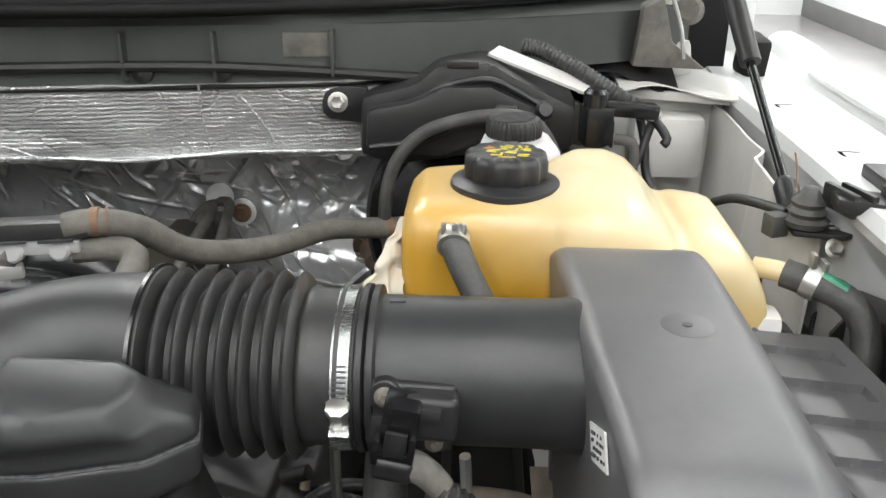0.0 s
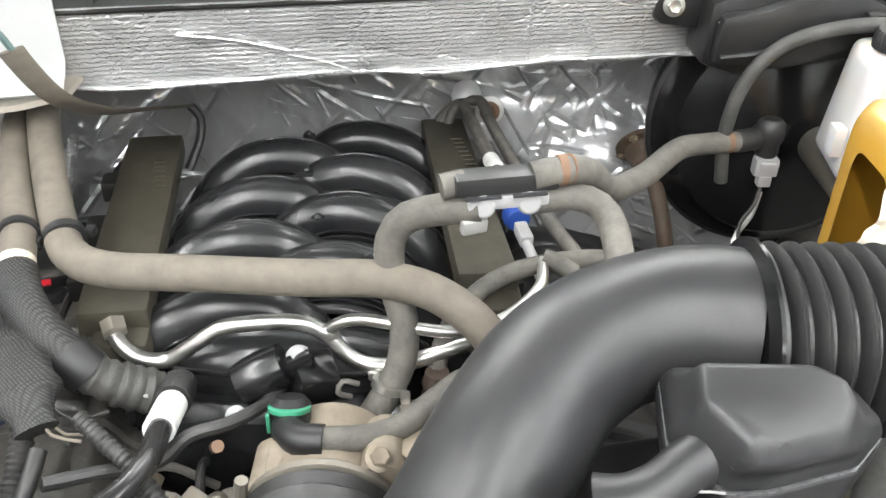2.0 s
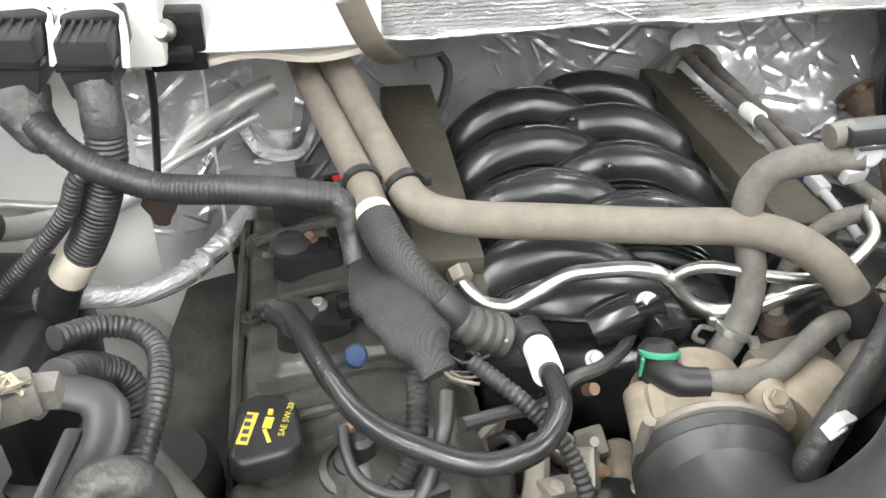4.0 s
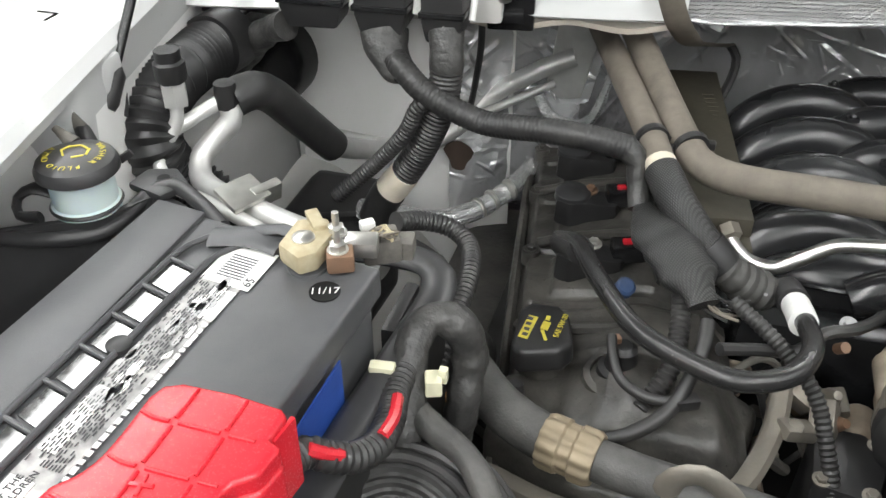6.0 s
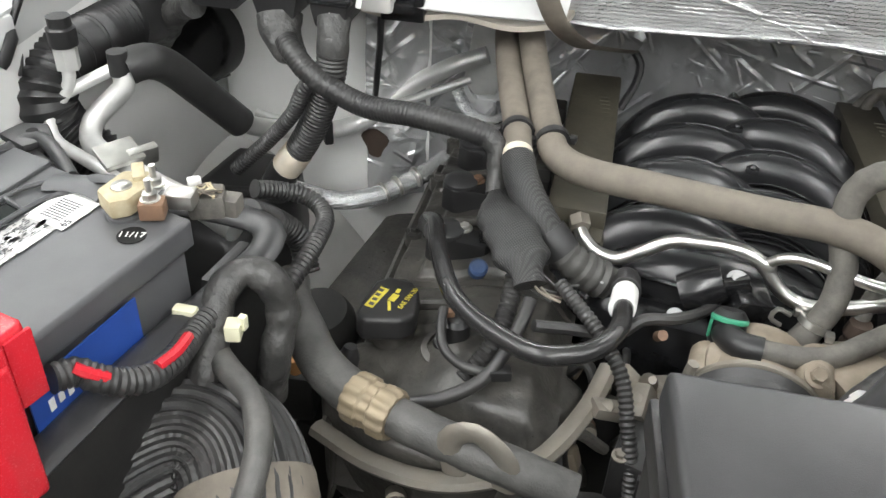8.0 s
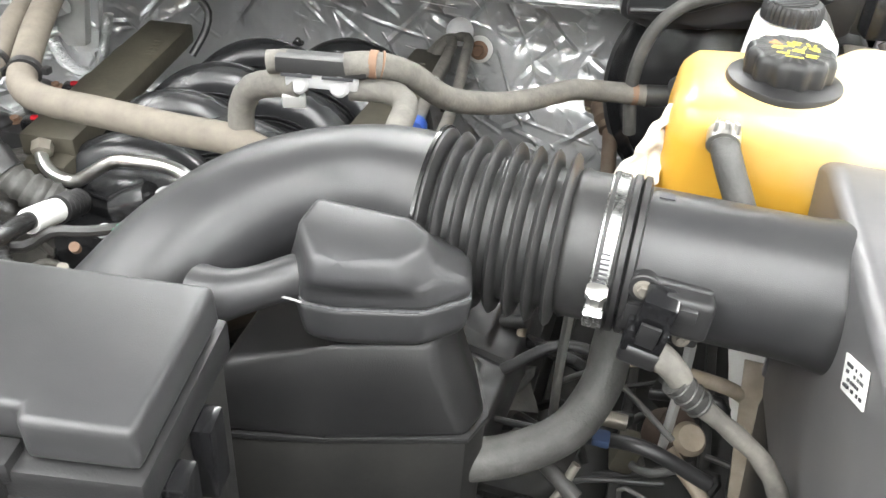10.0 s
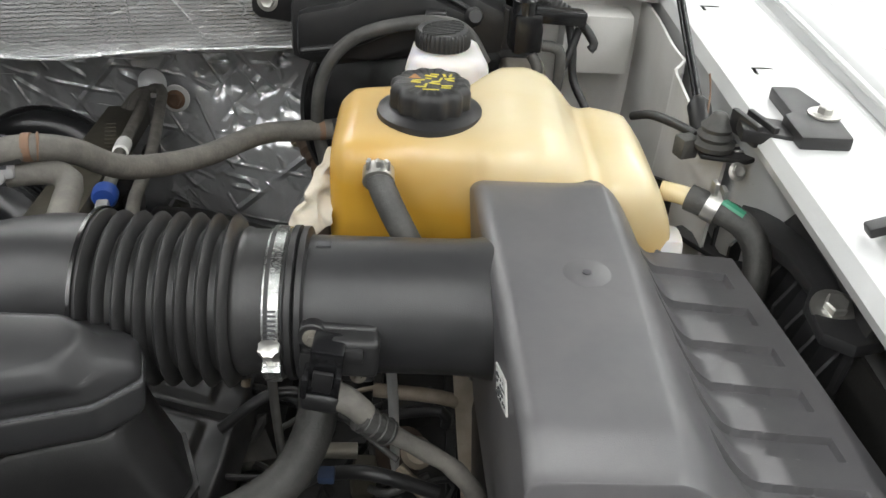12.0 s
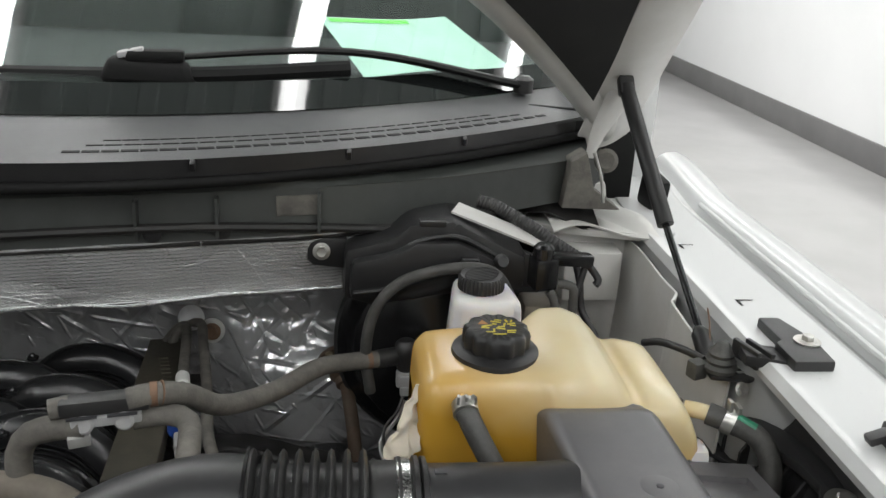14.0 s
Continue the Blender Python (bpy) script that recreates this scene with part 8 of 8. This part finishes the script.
part("panel", sheet(corner_foil, 60, 100, 0.002), CRINKLE, rp, "crumpled bright foil")
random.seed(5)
# Painted white glints along the corner foil's creases.
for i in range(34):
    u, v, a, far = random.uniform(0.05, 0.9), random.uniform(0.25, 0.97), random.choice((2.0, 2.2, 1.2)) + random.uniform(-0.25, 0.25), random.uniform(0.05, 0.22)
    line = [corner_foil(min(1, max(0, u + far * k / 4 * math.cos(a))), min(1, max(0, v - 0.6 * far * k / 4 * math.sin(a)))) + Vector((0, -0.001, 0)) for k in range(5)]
    part("crease", tube(line, random.uniform(0.0004, 0.0009), 6, 0.006, wobble=0.4), GLINTM, rp)
part("rust_hole", sheet(lambda u, v: Vector((-0.958 + 0.018 * math.cos(6.283 * u) * v * (1 + 0.3 * math.sin(u * 19)), 0.893, 0.976 + 0.022 * math.sin(6.283 * u) * v)), 18, 3, 0.002), RUST, rp)

w1 = thing("battery_harness", "bundled battery cables in split corrugated sleeves", "harness", (-0.83, 0.40, 1.0))
part("front_loom", tube([(-0.905, 0.510, 1.128), (-0.888, 0.538, 1.114), (-0.864, 0.546, 1.105), (-0.843, 0.530, 1.10), (-0.832, 0.490, 1.10), (-0.831, 0.440, 1.09), (-0.836, 0.40, 1.07)], 0.0085, 14, 0.002, ribs=0.0014, pitch=0.005), LOOM, w1)
part("rear_loom", tube([(-0.888, 0.47, 1.13), (-0.895, 0.52, 1.09), (-0.880, 0.54, 1.06), (-0.864, 0.527, 1.03)], 0.0125, 14, 0.002, ribs=0.0014, pitch=0.005), LOOM, w1)
part("taped_loop", tube([(-0.826, 0.300, 1.095), (-0.829, 0.320, 1.122), (-0.833, 0.345, 1.146), (-0.826, 0.365, 1.154), (-0.808, 0.372, 1.148), (-0.799, 0.374, 1.120), (-0.800, 0.360, 1.085), (-0.806, 0.355, 1.04)], 0.0128, 16, 0.003, wobble=0.22), TAPE, w1, "taped loop")
part("red_cable_sleeve", tube([(-0.858, 0.200, 1.176), (-0.852, 0.214, 1.172), (-0.842, 0.220, 1.165), (-0.831, 0.231, 1.156), (-0.824, 0.249, 1.149), (-0.825, 0.276, 1.143), (-0.831, 0.303, 1.139), (-0.833, 0.325, 1.138)], 0.0095, 14, 0.002, ribs=0.0013, pitch=0.005), LOOM, w1)
for a in ([(-0.849, 0.2105, 1.1795), (-0.842, 0.2145, 1.1738), (-0.834, 0.2220, 1.1665)], [(-0.8205, 0.251, 1.1560), (-0.8205, 0.270, 1.1520), (-0.8255, 0.292, 1.1480)]):
    part("red_cable", tube(a, 0.0042, 8, 0.005), RED, w1, "red cable showing through the split")
part("grey_cable", tube([(-0.835, 0.330, 1.115), (-0.822, 0.316, 1.112), (-0.806, 0.306, 1.110), (-0.780, 0.292, 1.108), (-0.762, 0.272, 1.106), (-0.750, 0.250, 1.10), (-0.745, 0.22, 1.08)], 0.0098, 12, 0.004, wobble=0.12), RUBBER, w1, "dusty grey cable")
part("clip", box((-0.845, 0.316, 1.147), (0.018, 0.009, 0.006), 0.002, (0, 0, 8)), CREAM, w1, "cream clip")
part("clip", merge(box((-0.812, 0.326, 1.132), (0.012, 0.014, 0.014), 0.002, (0, 0, 20)), box((-0.806, 0.33, 1.138), (0.006, 0.006, 0.012), 0.001)), CREAM, w1, "cream clip")
uh = thing("upper_radiator_hose", "thick grey radiator hose with a gold ring clamp", "hose", (-0.74, 0.38, 1.0))
part("hose", tube([(-0.862, 0.490, 1.045), (-0.840, 0.455, 1.055), (-0.812, 0.425, 1.056), (-0.778, 0.393, 1.053), (-0.739, 0.374, 1.050), (-0.697, 0.364, 1.050), (-0.655, 0.358, 1.048), (-0.603, 0.355, 1.045), (-0.55, 0.36, 1.03)], lambda u: 0.0185 - 0.002 * smooth(0.5, 0.6, u), 22, 0.010, wobble=0.03), RUBBER, uh)
part("crimp", lathe([(0.0205, -0.022), (0.0225, -0.018), (0.0225, -0.006), (0.0205, -0.004), (0.0205, 0.004), (0.0225, 0.006), (0.0225, 0.018), (0.020, 0.022)], (-0.718, 0.368, 1.050), (0.95, -0.22, 0), 60, 12, 0.09), CRIMP, uh, "dull gold crimp ring")
part("bracket_loop", tube([(-0.64, 0.345, 1.03), (-0.645, 0.345, 1.065), (-0.625, 0.345, 1.08), (-0.60, 0.345, 1.06), (-0.60, 0.345, 1.03)], 0.010, 10, 0.008, flat=0.4), ALU, uh)
bh = thing("braided_radiator_hose", "wide black ribbed hose with white dotted weave", "hose", (-0.81, 0.29, 0.95))
bm = tube([(-0.90, 0.18, 1.025), (-0.872, 0.245, 1.045), (-0.835, 0.283, 1.055), (-0.795, 0.283, 1.050), (-0.762, 0.25, 1.033), (-0.74, 0.20, 1.01)], 0.050, 120, 0.0025)
bm.normal_update()
for i, v in enumerate(list(bm.verts)):
    ring, spoke = divmod(i, 120)
    v.co += v.normal * ((0.0026 if spoke % 4 in (1, 2) else 0.0) + 0.0004 * ((ring // 2 + spoke // 4) % 2))
part("hose", bm, LOOM, bh, "braided cords")
part("tan_end", tube([(-0.775, 0.266, 1.040), (-0.735, 0.215, 1.01), (-0.70, 0.17, 0.99)], 0.0520, 24, 0.012), TANHOSE, bh, "tan plastic end")
part("tan_end", tube([(-0.885, 0.225, 1.040), (-0.90, 0.18, 1.025), (-0.91, 0.13, 1.01)], 0.0520, 24, 0.012), TANHOSE, bh, "tan plastic end")
sw = thing("cam_sensor_wire", "dusty sensor plug and looping wires on the cam cover", "wiring", (-0.68, 0.45, 1.02))
part("wire", tube([(-0.706, 0.492, 1.062), (-0.702, 0.475, 1.055), (-0.692, 0.458, 1.046), (-0.670, 0.448, 1.042), (-0.645, 0.449, 1.042)], 0.0045, 10, 0.006), LOOM, sw)
part("wire", tube([(-0.735, 0.405, 1.01), (-0.712, 0.408, 1.018), (-0.677, 0.416, 1.03), (-0.648, 0.444, 1.042), (-0.633, 0.479, 1.072), (-0.631, 0.506, 1.085)], 0.0062, 12, 0.006), LOOM, sw)
part("clip", box((-0.638, 0.450, 1.044), (0.020, 0.012, 0.010), 0.002, (0, 0, 25)), BLACK, sw)
part("front_plug", lathe([(0.010, 0), (0.010, 0.02), (0.006, 0.03)], (-0.780, 0.440, 1.0), (0.1, 0.2, 1), 14), BLACK, sw)
lr = thing("alternator_harness", "dusty corrugated harness dropping in front of the engine", "harness", (-0.54, 0.48, 0.95))
part("loom", tube([(-0.612, 0.535, 1.088), (-0.590, 0.518, 1.082), (-0.567, 0.504, 1.070), (-0.540, 0.481, 1.050), (-0.525, 0.455, 1.020), (-0.512, 0.432, 0.98), (-0.505, 0.41, 0.92)], 0.0064, 14, 0.002, ribs=0.0014, pitch=0.005), LOOM, lr)
alt = part("coil_box", slab([(-0.535, 0.432), (-0.482, 0.425), (-0.470, 0.47), (-0.485, 0.505), (-0.530, 0.505)], 0.88, 1.000, 0.006, 2, 0.94), BLACK, lr, "black bolted box")
for c in ((-0.525, 0.440, 1.0), (-0.488, 0.434, 1.0), (-0.480, 0.49, 1.0)):
    part("bolt", hexbolt(c, (0, -0.1, 1), 0.005), ALU, alt)
part("box_rib", box((-0.505, 0.428, 0.95), (0.004, 0.008, 0.09), 0.001), BLACK, alt)
fm = thing("frame_rail", "dark shadowed frame and hoses beside the engine", "frame", (-0.88, 0.65, 0.7))
part("rail", box((-0.90, 0.65, 0.78), (0.12, 0.7, 0.12), 0.02), ENGINE, fm)
part("canister", lathe([(0.035, 0), (0.037, 0.02), (0.037, 0.05), (0.03, 0.06)], (-0.85, 0.53, 0.93), (0, -0.2, 1), 24), DARK, fm)
part("canister_ring", lathe([(0.030, 0.055), (0.034, 0.058), (0.030, 0.066)], (-0.85, 0.53, 0.93), (0, -0.2, 1), 24), DARK, fm)
part("pump_bracket", box((-0.865, 0.47, 0.93), (0.07, 0.05, 0.06), 0.01, (0, 0, 15)), DARK, fm)
part("copper_clip", lathe([(0.008, 0), (0.010, 0.01), (0.006, 0.02)], (-0.842, 0.455, 0.97), (0, -0.3, 1), 12), ORANGE, fm)
sc = thing("hood_cable_clips", "grey twisted clips and wire on the inner wing", "clips", (-1.15, 0.44, 1.19))
part("clip", tube([(-1.163, 0.440, 1.247), (-1.160, 0.440, 1.232), (-1.152, 0.440, 1.218)], lambda u: 0.003 + 0.006 * u, 10, 0.004, flat=0.5, wobble=0.3), HOSE, sc)
part("pin", tube([(-1.150, 0.440, 1.216), (-1.140, 0.432, 1.213), (-1.128, 0.423, 1.205)], 0.0068, 12, 0.006), BLACK, sc)
part("clip", tube([(-1.145, 0.405, 1.238), (-1.138, 0.405, 1.232), (-1.130, 0.404, 1.226)], lambda u: 0.003 + 0.004 * u, 10, 0.004, wobble=0.3), HOSE, sc)
part("bolt", hexbolt((-1.172, 0.500, 1.213), (1, -0.5, 0.2), 0.009), WHITEDIRT, sc)
part("wire", tube([(-1.185, 0.53, 1.26), (-1.186, 0.535, 1.235), (-1.172, 0.53, 1.205), (-1.165, 0.515, 1.19)], 0.0018, 6, 0.01), BLACK, sc)


# ---- right-hand side ----
sup = thing("strut_mount", "grey rubber-topped mount on a black stamped plate", "mount", (0.33, 0.73, 1.19))
part("bellows", lathe([(0.022, 1.208), (0.024, 1.214), (0.018, 1.218), (0.021, 1.223), (0.0165, 1.228), (0.0185, 1.233), (0.013, 1.238), (0.008, 1.247), (0.004, 1.249)], (0.317, 0.722, 0), (0, 0, 1), 28), RUBBER, sup, "stepped rubber cone")
part("plate", slab([(0.300, 0.705), (0.350, 0.695), (0.378, 0.712), (0.375, 0.745), (0.330, 0.752), (0.300, 0.740)], 1.200, 1.206, 0.002), BLACK, sup, "black stamped plate")
for y in (0.716, 0.730):
    part("slot", box((0.350, y, 1.2068), (0.020, 0.005, 0.0015), 0.0005, (0, 0, 10)), STEEL, sup)
part("bolt", hexbolt((0.340, 0.693, 1.193), (0.1, -0.8, 0.5), 0.007), STEEL, sup, "zinc bolt")
part("side_plug", box((0.288, 0.728, 1.205), (0.022, 0.020, 0.024), 0.003, (0, 0, 20)), RUBBER, sup)
part("wire", tube([(0.300, 0.735, 1.215), (0.285, 0.77, 1.212), (0.265, 0.81, 1.205), (0.250, 0.84, 1.190)], 0.0055, 10, 0.008), LOOM, sup)
part("rod_wire", tube([(0.322, 0.80, 1.262), (0.324, 0.79, 1.245), (0.318, 0.765, 1.225)], 0.0012, 6, 0.008), COPPER, sup)
sup.location += Vector((-0.006, -0.019, 0.028))
sup.scale = (0.78, 0.78, 0.82)

lat = thing("fender_bracket", "black plastic bracket screwed to the fender flange", "bracket", (0.37, 0.7, 1.262))
part("base", slab([(0.360, 0.640), (0.403, 0.640), (0.406, 0.690), (0.392, 0.745), (0.368, 0.745), (0.368, 0.690), (0.360, 0.685)], 1.2635, 1.276, 0.003), BLACK, lat)
part("arm", slab([(0.322, 0.668), (0.362, 0.655), (0.362, 0.690), (0.326, 0.700)], 1.256, 1.268, 0.002), BLACK, lat)
part("clip_jaw", merge(box((0.330, 0.684, 1.262), (0.006, 0.04, 0.02), 0.002, (0, 0, 16)), box((0.342, 0.680, 1.270), (0.005, 0.04, 0.006), 0.001, (0, 0, 16))), BLACK, lat)
part("screw", hexbolt((0.394, 0.684, 1.2765), (0, 0, 1), 0.0068), STEEL, lat, "zinc screw and washer")
part("washer", lathe([(0.014, 1.2762), (0.014, 1.2778)], (0.394, 0.684, 0), (0, 0, 1), 24), STEEL, lat)
cl = thing("fender_clip", "black plastic cable clip standing on the fender flange", "clip", (0.40, 0.50, 1.262))
part("loop", merge(slab([(0.372, 0.480), (0.420, 0.475), (0.424, 0.515), (0.376, 0.520)], 1.263, 1.285, 0.005), box((0.366, 0.505, 1.276), (0.02, 0.012, 0.008), 0.002, (0, -20, 0))), BLACK, cl)
part("foot", box((0.405, 0.474, 1.265), (0.012, 0.03, 0.004), 0.001), BLACK, cl)

sk = thing("air_box_tray", "black ribbed plastic tray bolted to the inner wing", "tray", (0.37, 0.6, 1.05))
part("wall", sheet(lambda u, v: Vector((0.395 - 0.028 * v * 0 + 0.012 * noise.noise(Vector((u * 3, v * 3, 2))) - 0.05 * (1 - v), 0.50 + 0.28 * u, 1.05 + (0.16 - 0.03 * u) * v)), 16, 8, 0.004), SATIN, sk)
part("web", slab([(0.355, 0.505), (0.388, 0.500), (0.392, 0.70), (0.36, 0.76), (0.30, 0.74), (0.355, 0.66)], 1.120, 1.126, 0.002), SATIN, sk)
for i in range(9):
    y = 0.50 + 0.030 * i
    part("rib", sheet(lambda u, v, y=y: Vector((0.352 - 0.02 * smooth(0.6, 0.75, y) + 0.045 * u, y + 0.022 * u, 1.06 + (0.085 + 0.045 * u) * v)), 3, 3, 0.0028), SATIN, sk)
part("mount_ear", slab([(0.352, 0.505), (0.372, 0.490), (0.398, 0.498), (0.404, 0.545), (0.396, 0.60), (0.375, 0.665), (0.350, 0.70), (0.340, 0.66), (0.362, 0.60), (0.366, 0.565), (0.354, 0.545)], 1.172, 1.184, 0.003, 2), SATIN, sk)
part("bolt", hexbolt((0.371, 0.533, 1.185), (-0.05, -0.35, 1), 0.0095), STEEL, sk, "large zinc flanged bolt")
part("bolt_washer", lathe([(0.018, 0), (0.018, 0.002), (0.014, 0.003)], (0.371, 0.533, 1.184), (-0.05, -0.35, 1), 26), STEEL, sk)
part("back_wall", sheet(lambda u, v: Vector((0.27 + 0.12 * u, 0.80 - 0.10 * u, 1.02 + 0.14 * v)), 6, 4, 0.004), SATIN, sk)
part("flap", sheet(lambda u, v: Vector((0.375 + 0.05 * u, 0.36 + 0.13 * u - 0.02 * v, 1.04 + 0.14 * v)), 6, 6, 0.004), DARK, sk, "dark rubber flap")
part("front_flap", sheet(lambda u, v: Vector((0.372 + 0.012 * v, 0.20 + 0.30 * u, 1.0 + 0.17 * v)), 8, 6, 0.004), DARK, sk, "dark rubber flap")

sol = thing("vacuum_solenoid", "black solenoid with hose stubs beside the duct cover", "solenoid", (0.17, 0.93, 1.22))
part("body", merge(box((0.160, 0.905, 1.262), (0.030, 0.030, 0.042), 0.004, (0, 0, 12)), box((0.195, 0.912, 1.277), (0.06, 0.020, 0.016), 0.004, (0, 6, 10)), lathe([(0.013, 0), (0.013, 0.014), (0.009, 0.018)], (0.158, 0.903, 1.282), (0, 0, 1), 18)), GLOSS, sol)
part("mount", upright([(0.138, 1.235), (0.182, 1.232), (0.182, 1.262), (0.138, 1.282)], 0.918, 0.935, 0.003), BLACK, sol)
part("stub", tube([(0.180, 0.90, 1.248), (0.197, 0.895, 1.246), (0.200, 0.893, 1.225), (0.198, 0.89, 1.20)], 0.006, 10, 0.006), RUBBER, sol)
part("stub", tube([(0.168, 0.895, 1.240), (0.176, 0.89, 1.225), (0.170, 0.885, 1.205)], 0.006, 10, 0.006), RUBBER, sol)
part("loom_above", tube([(0.086, 0.990, 1.326), (0.108, 0.978, 1.323), (0.150, 0.957, 1.304), (0.185, 0.937, 1.285), (0.215, 0.930, 1.268)], 0.0090, 14, 0.002, ribs=0.0013, pitch=0.0048), LOOM, sol, "corrugated loom")
part("cable", tube([(0.218, 0.948, 1.264), (0.230, 0.935, 1.256), (0.240, 0.928, 1.242), (0.236, 0.925, 1.236)], 0.0052, 10, 0.005), BLACK, sol)
part("cable", tube([(0.212, 0.95, 1.262), (0.218, 0.935, 1.235), (0.222, 0.925, 1.20), (0.240, 0.90, 1.165), (0.245, 0.89, 1.10)], 0.0048, 10, 0.008), BLACK, sol)
part("cable", tube([(0.224, 0.94, 1.255), (0.214, 0.93, 1.225), (0.206, 0.925, 1.21)], 0.0048, 10, 0.006), BLACK, sol)
part("cable_clip", box((0.225, 0.940, 1.264), (0.014, 0.012, 0.010), 0.002, (0, 0, 30)), STEEL, sol)
part("lower_block", box((0.165, 0.93, 1.20), (0.05, 0.05, 0.03), 0.008), ALU, sol, "cast cylinder end")
part("lower_stub", tube([(0.145, 0.87, 1.20), (0.165, 0.868, 1.197), (0.18, 0.87, 1.19)], 0.008, 12, 0.006), RUBBER, sol)
sp = thing("side_cowl_trim", "black rubber trim flap in the hinge corner", "trim", (0.25, 1.12, 1.26))
part("flap", sheet(lambda u, v: Vector((0.15 + 0.13 * u, 1.09 + 0.06 * v - 0.02 * u, 1.272 + 0.012 * math.sin(u * 5) + 0.02 * v)), 14, 5, 0.003), DARK, sp)
part("pale_sheet", sheet(lambda u, v: Vector((0.205 + 0.15 * u, 1.045 + 0.13 * v + 0.02 * math.sin(u * 4), 1.266 + 0.006 * math.sin(u * 6 + v * 4))), 16, 10, 0.002), WHITEDIRT, sp, "pale cream body sealer sheet")

# below the intake
rh = thing("lower_radiator_hose", "dark grey lower radiator hose curving under the intake", "hose", (-0.05, 0.48, 0.95))
part("hose", tube([(-0.020, 0.555, 1.13), (-0.022, 0.540, 1.085), (-0.024, 0.522, 1.060), (-0.040, 0.490, 1.038), (-0.070, 0.462, 1.030), (-0.105, 0.44, 1.03), (-0.15, 0.425, 1.03)], 0.0165, 20, 0.010), RUBBER, rh)
part("blue_clip", box((-0.015, 0.51, 1.015), (0.014, 0.014, 0.008), 0.002), material("dusty_navy_clip", (0.015, 0.035, 0.09), 0.6, dust=(0.06, 0.07, 0.09), dust_amount=0.5), rh)
wl = thing("bay_floor_parts", "dusty brackets, rods and wires below the intake tube", "parts", (0.0, 0.58, 0.8))
part("plate", slab([(-0.13, 0.52), (-0.04, 0.52), (-0.03, 0.60), (-0.12, 0.62)], 0.90, 0.912, 0.004), DARK, wl)
part("rod", tube([(-0.058, 0.530, 1.15), (-0.060, 0.545, 1.05), (-0.058, 0.56, 0.93)], 0.004, 8, 0.02), STEEL, wl)
part("rod", tube([(0.036, 0.548, 1.10), (0.038, 0.555, 1.06), (0.04, 0.58, 0.95)], 0.0045, 8, 0.02), PIPE, wl)
part("rail", sheet(lambda u, v: Vector((0.090 + 0.026 * u + 0.02 * v, 0.62 - 0.10 * v, 1.04 - 0.18 * v)), 4, 6, 0.004), TANALU, wl, "dusty steel rail")
part("rusty_joint", lathe([(0.02, -0.02), (0.026, 0), (0.018, 0.02)], (0.045, 0.60, 0.95), (0.3, -0.4, 1), 16), RUST, wl)
part("joint_ring", lathe([(0.012, -0.006), (0.016, 0), (0.012, 0.006)], (0.06, 0.58, 0.97), (0.3, -0.6, 1), 16), TANALU, wl)
random.seed(31)
for i in range(14):
    c = Vector((random.uniform(-0.14, 0.10), random.uniform(0.50, 0.66), random.uniform(0.84, 0.97)))
    if i % 2:
        part("wire", tube([c, c + Vector((random.uniform(-0.05, 0.05), random.uniform(-0.04, 0.04), 0.05)), c + Vector((random.uniform(-0.08, 0.08), random.uniform(-0.03, 0.05), 0.02))], random.uniform(0.002, 0.005), 8, 0.012), random.choice((LOOM, RUBBER, DARK)), wl)
    else:
        part("bracket", box(c, (random.uniform(0.02, 0.05), random.uniform(0.02, 0.05), random.uniform(0.01, 0.04)), 0.005, (random.uniform(-20, 20), random.uniform(-20, 20), random.uniform(0, 90))), random.choice((ENGINE, DARK, ALU, BROWN)), wl)
for i in range(22):
    c = Vector((random.uniform(-0.13, 0.08), random.uniform(0.50, 0.68), random.uniform(0.90, 1.04)))
    e = c + Vector((random.uniform(-0.12, 0.12), random.uniform(-0.05, 0.05), random.uniform(-0.12, 0.04)))
    part("line", tube([c, (c + e) / 2 + Vector((random.uniform(-0.03, 0.03), random.uniform(-0.02, 0.02), random.uniform(-0.01, 0.03))), e], random.uniform(0.0025, 0.008), 10, 0.01), random.choice((BLACK, RUBBER, BLACKHOSE, LOOM, TANALU, ALU)), wl)
gc = thing("bay_floor_cover", "dark plastic undershield beneath the engine bay", "shield", (0.05, 0.6, 0.7))
part("sheet", sheet(lambda u, v: Vector((-0.12 + 0.45 * u, 0.30 + 0.75 * v, 0.80 + 0.02 * noise.noise(Vector((u * 4, v * 4, 5))))), 14, 14, 0.006), DARK, gc)
for i in range(5):
    part("stiffener", box((-0.08 + 0.09 * i, 0.66, 0.815), (0.012, 0.6, 0.02), 0.004), DARK, gc)
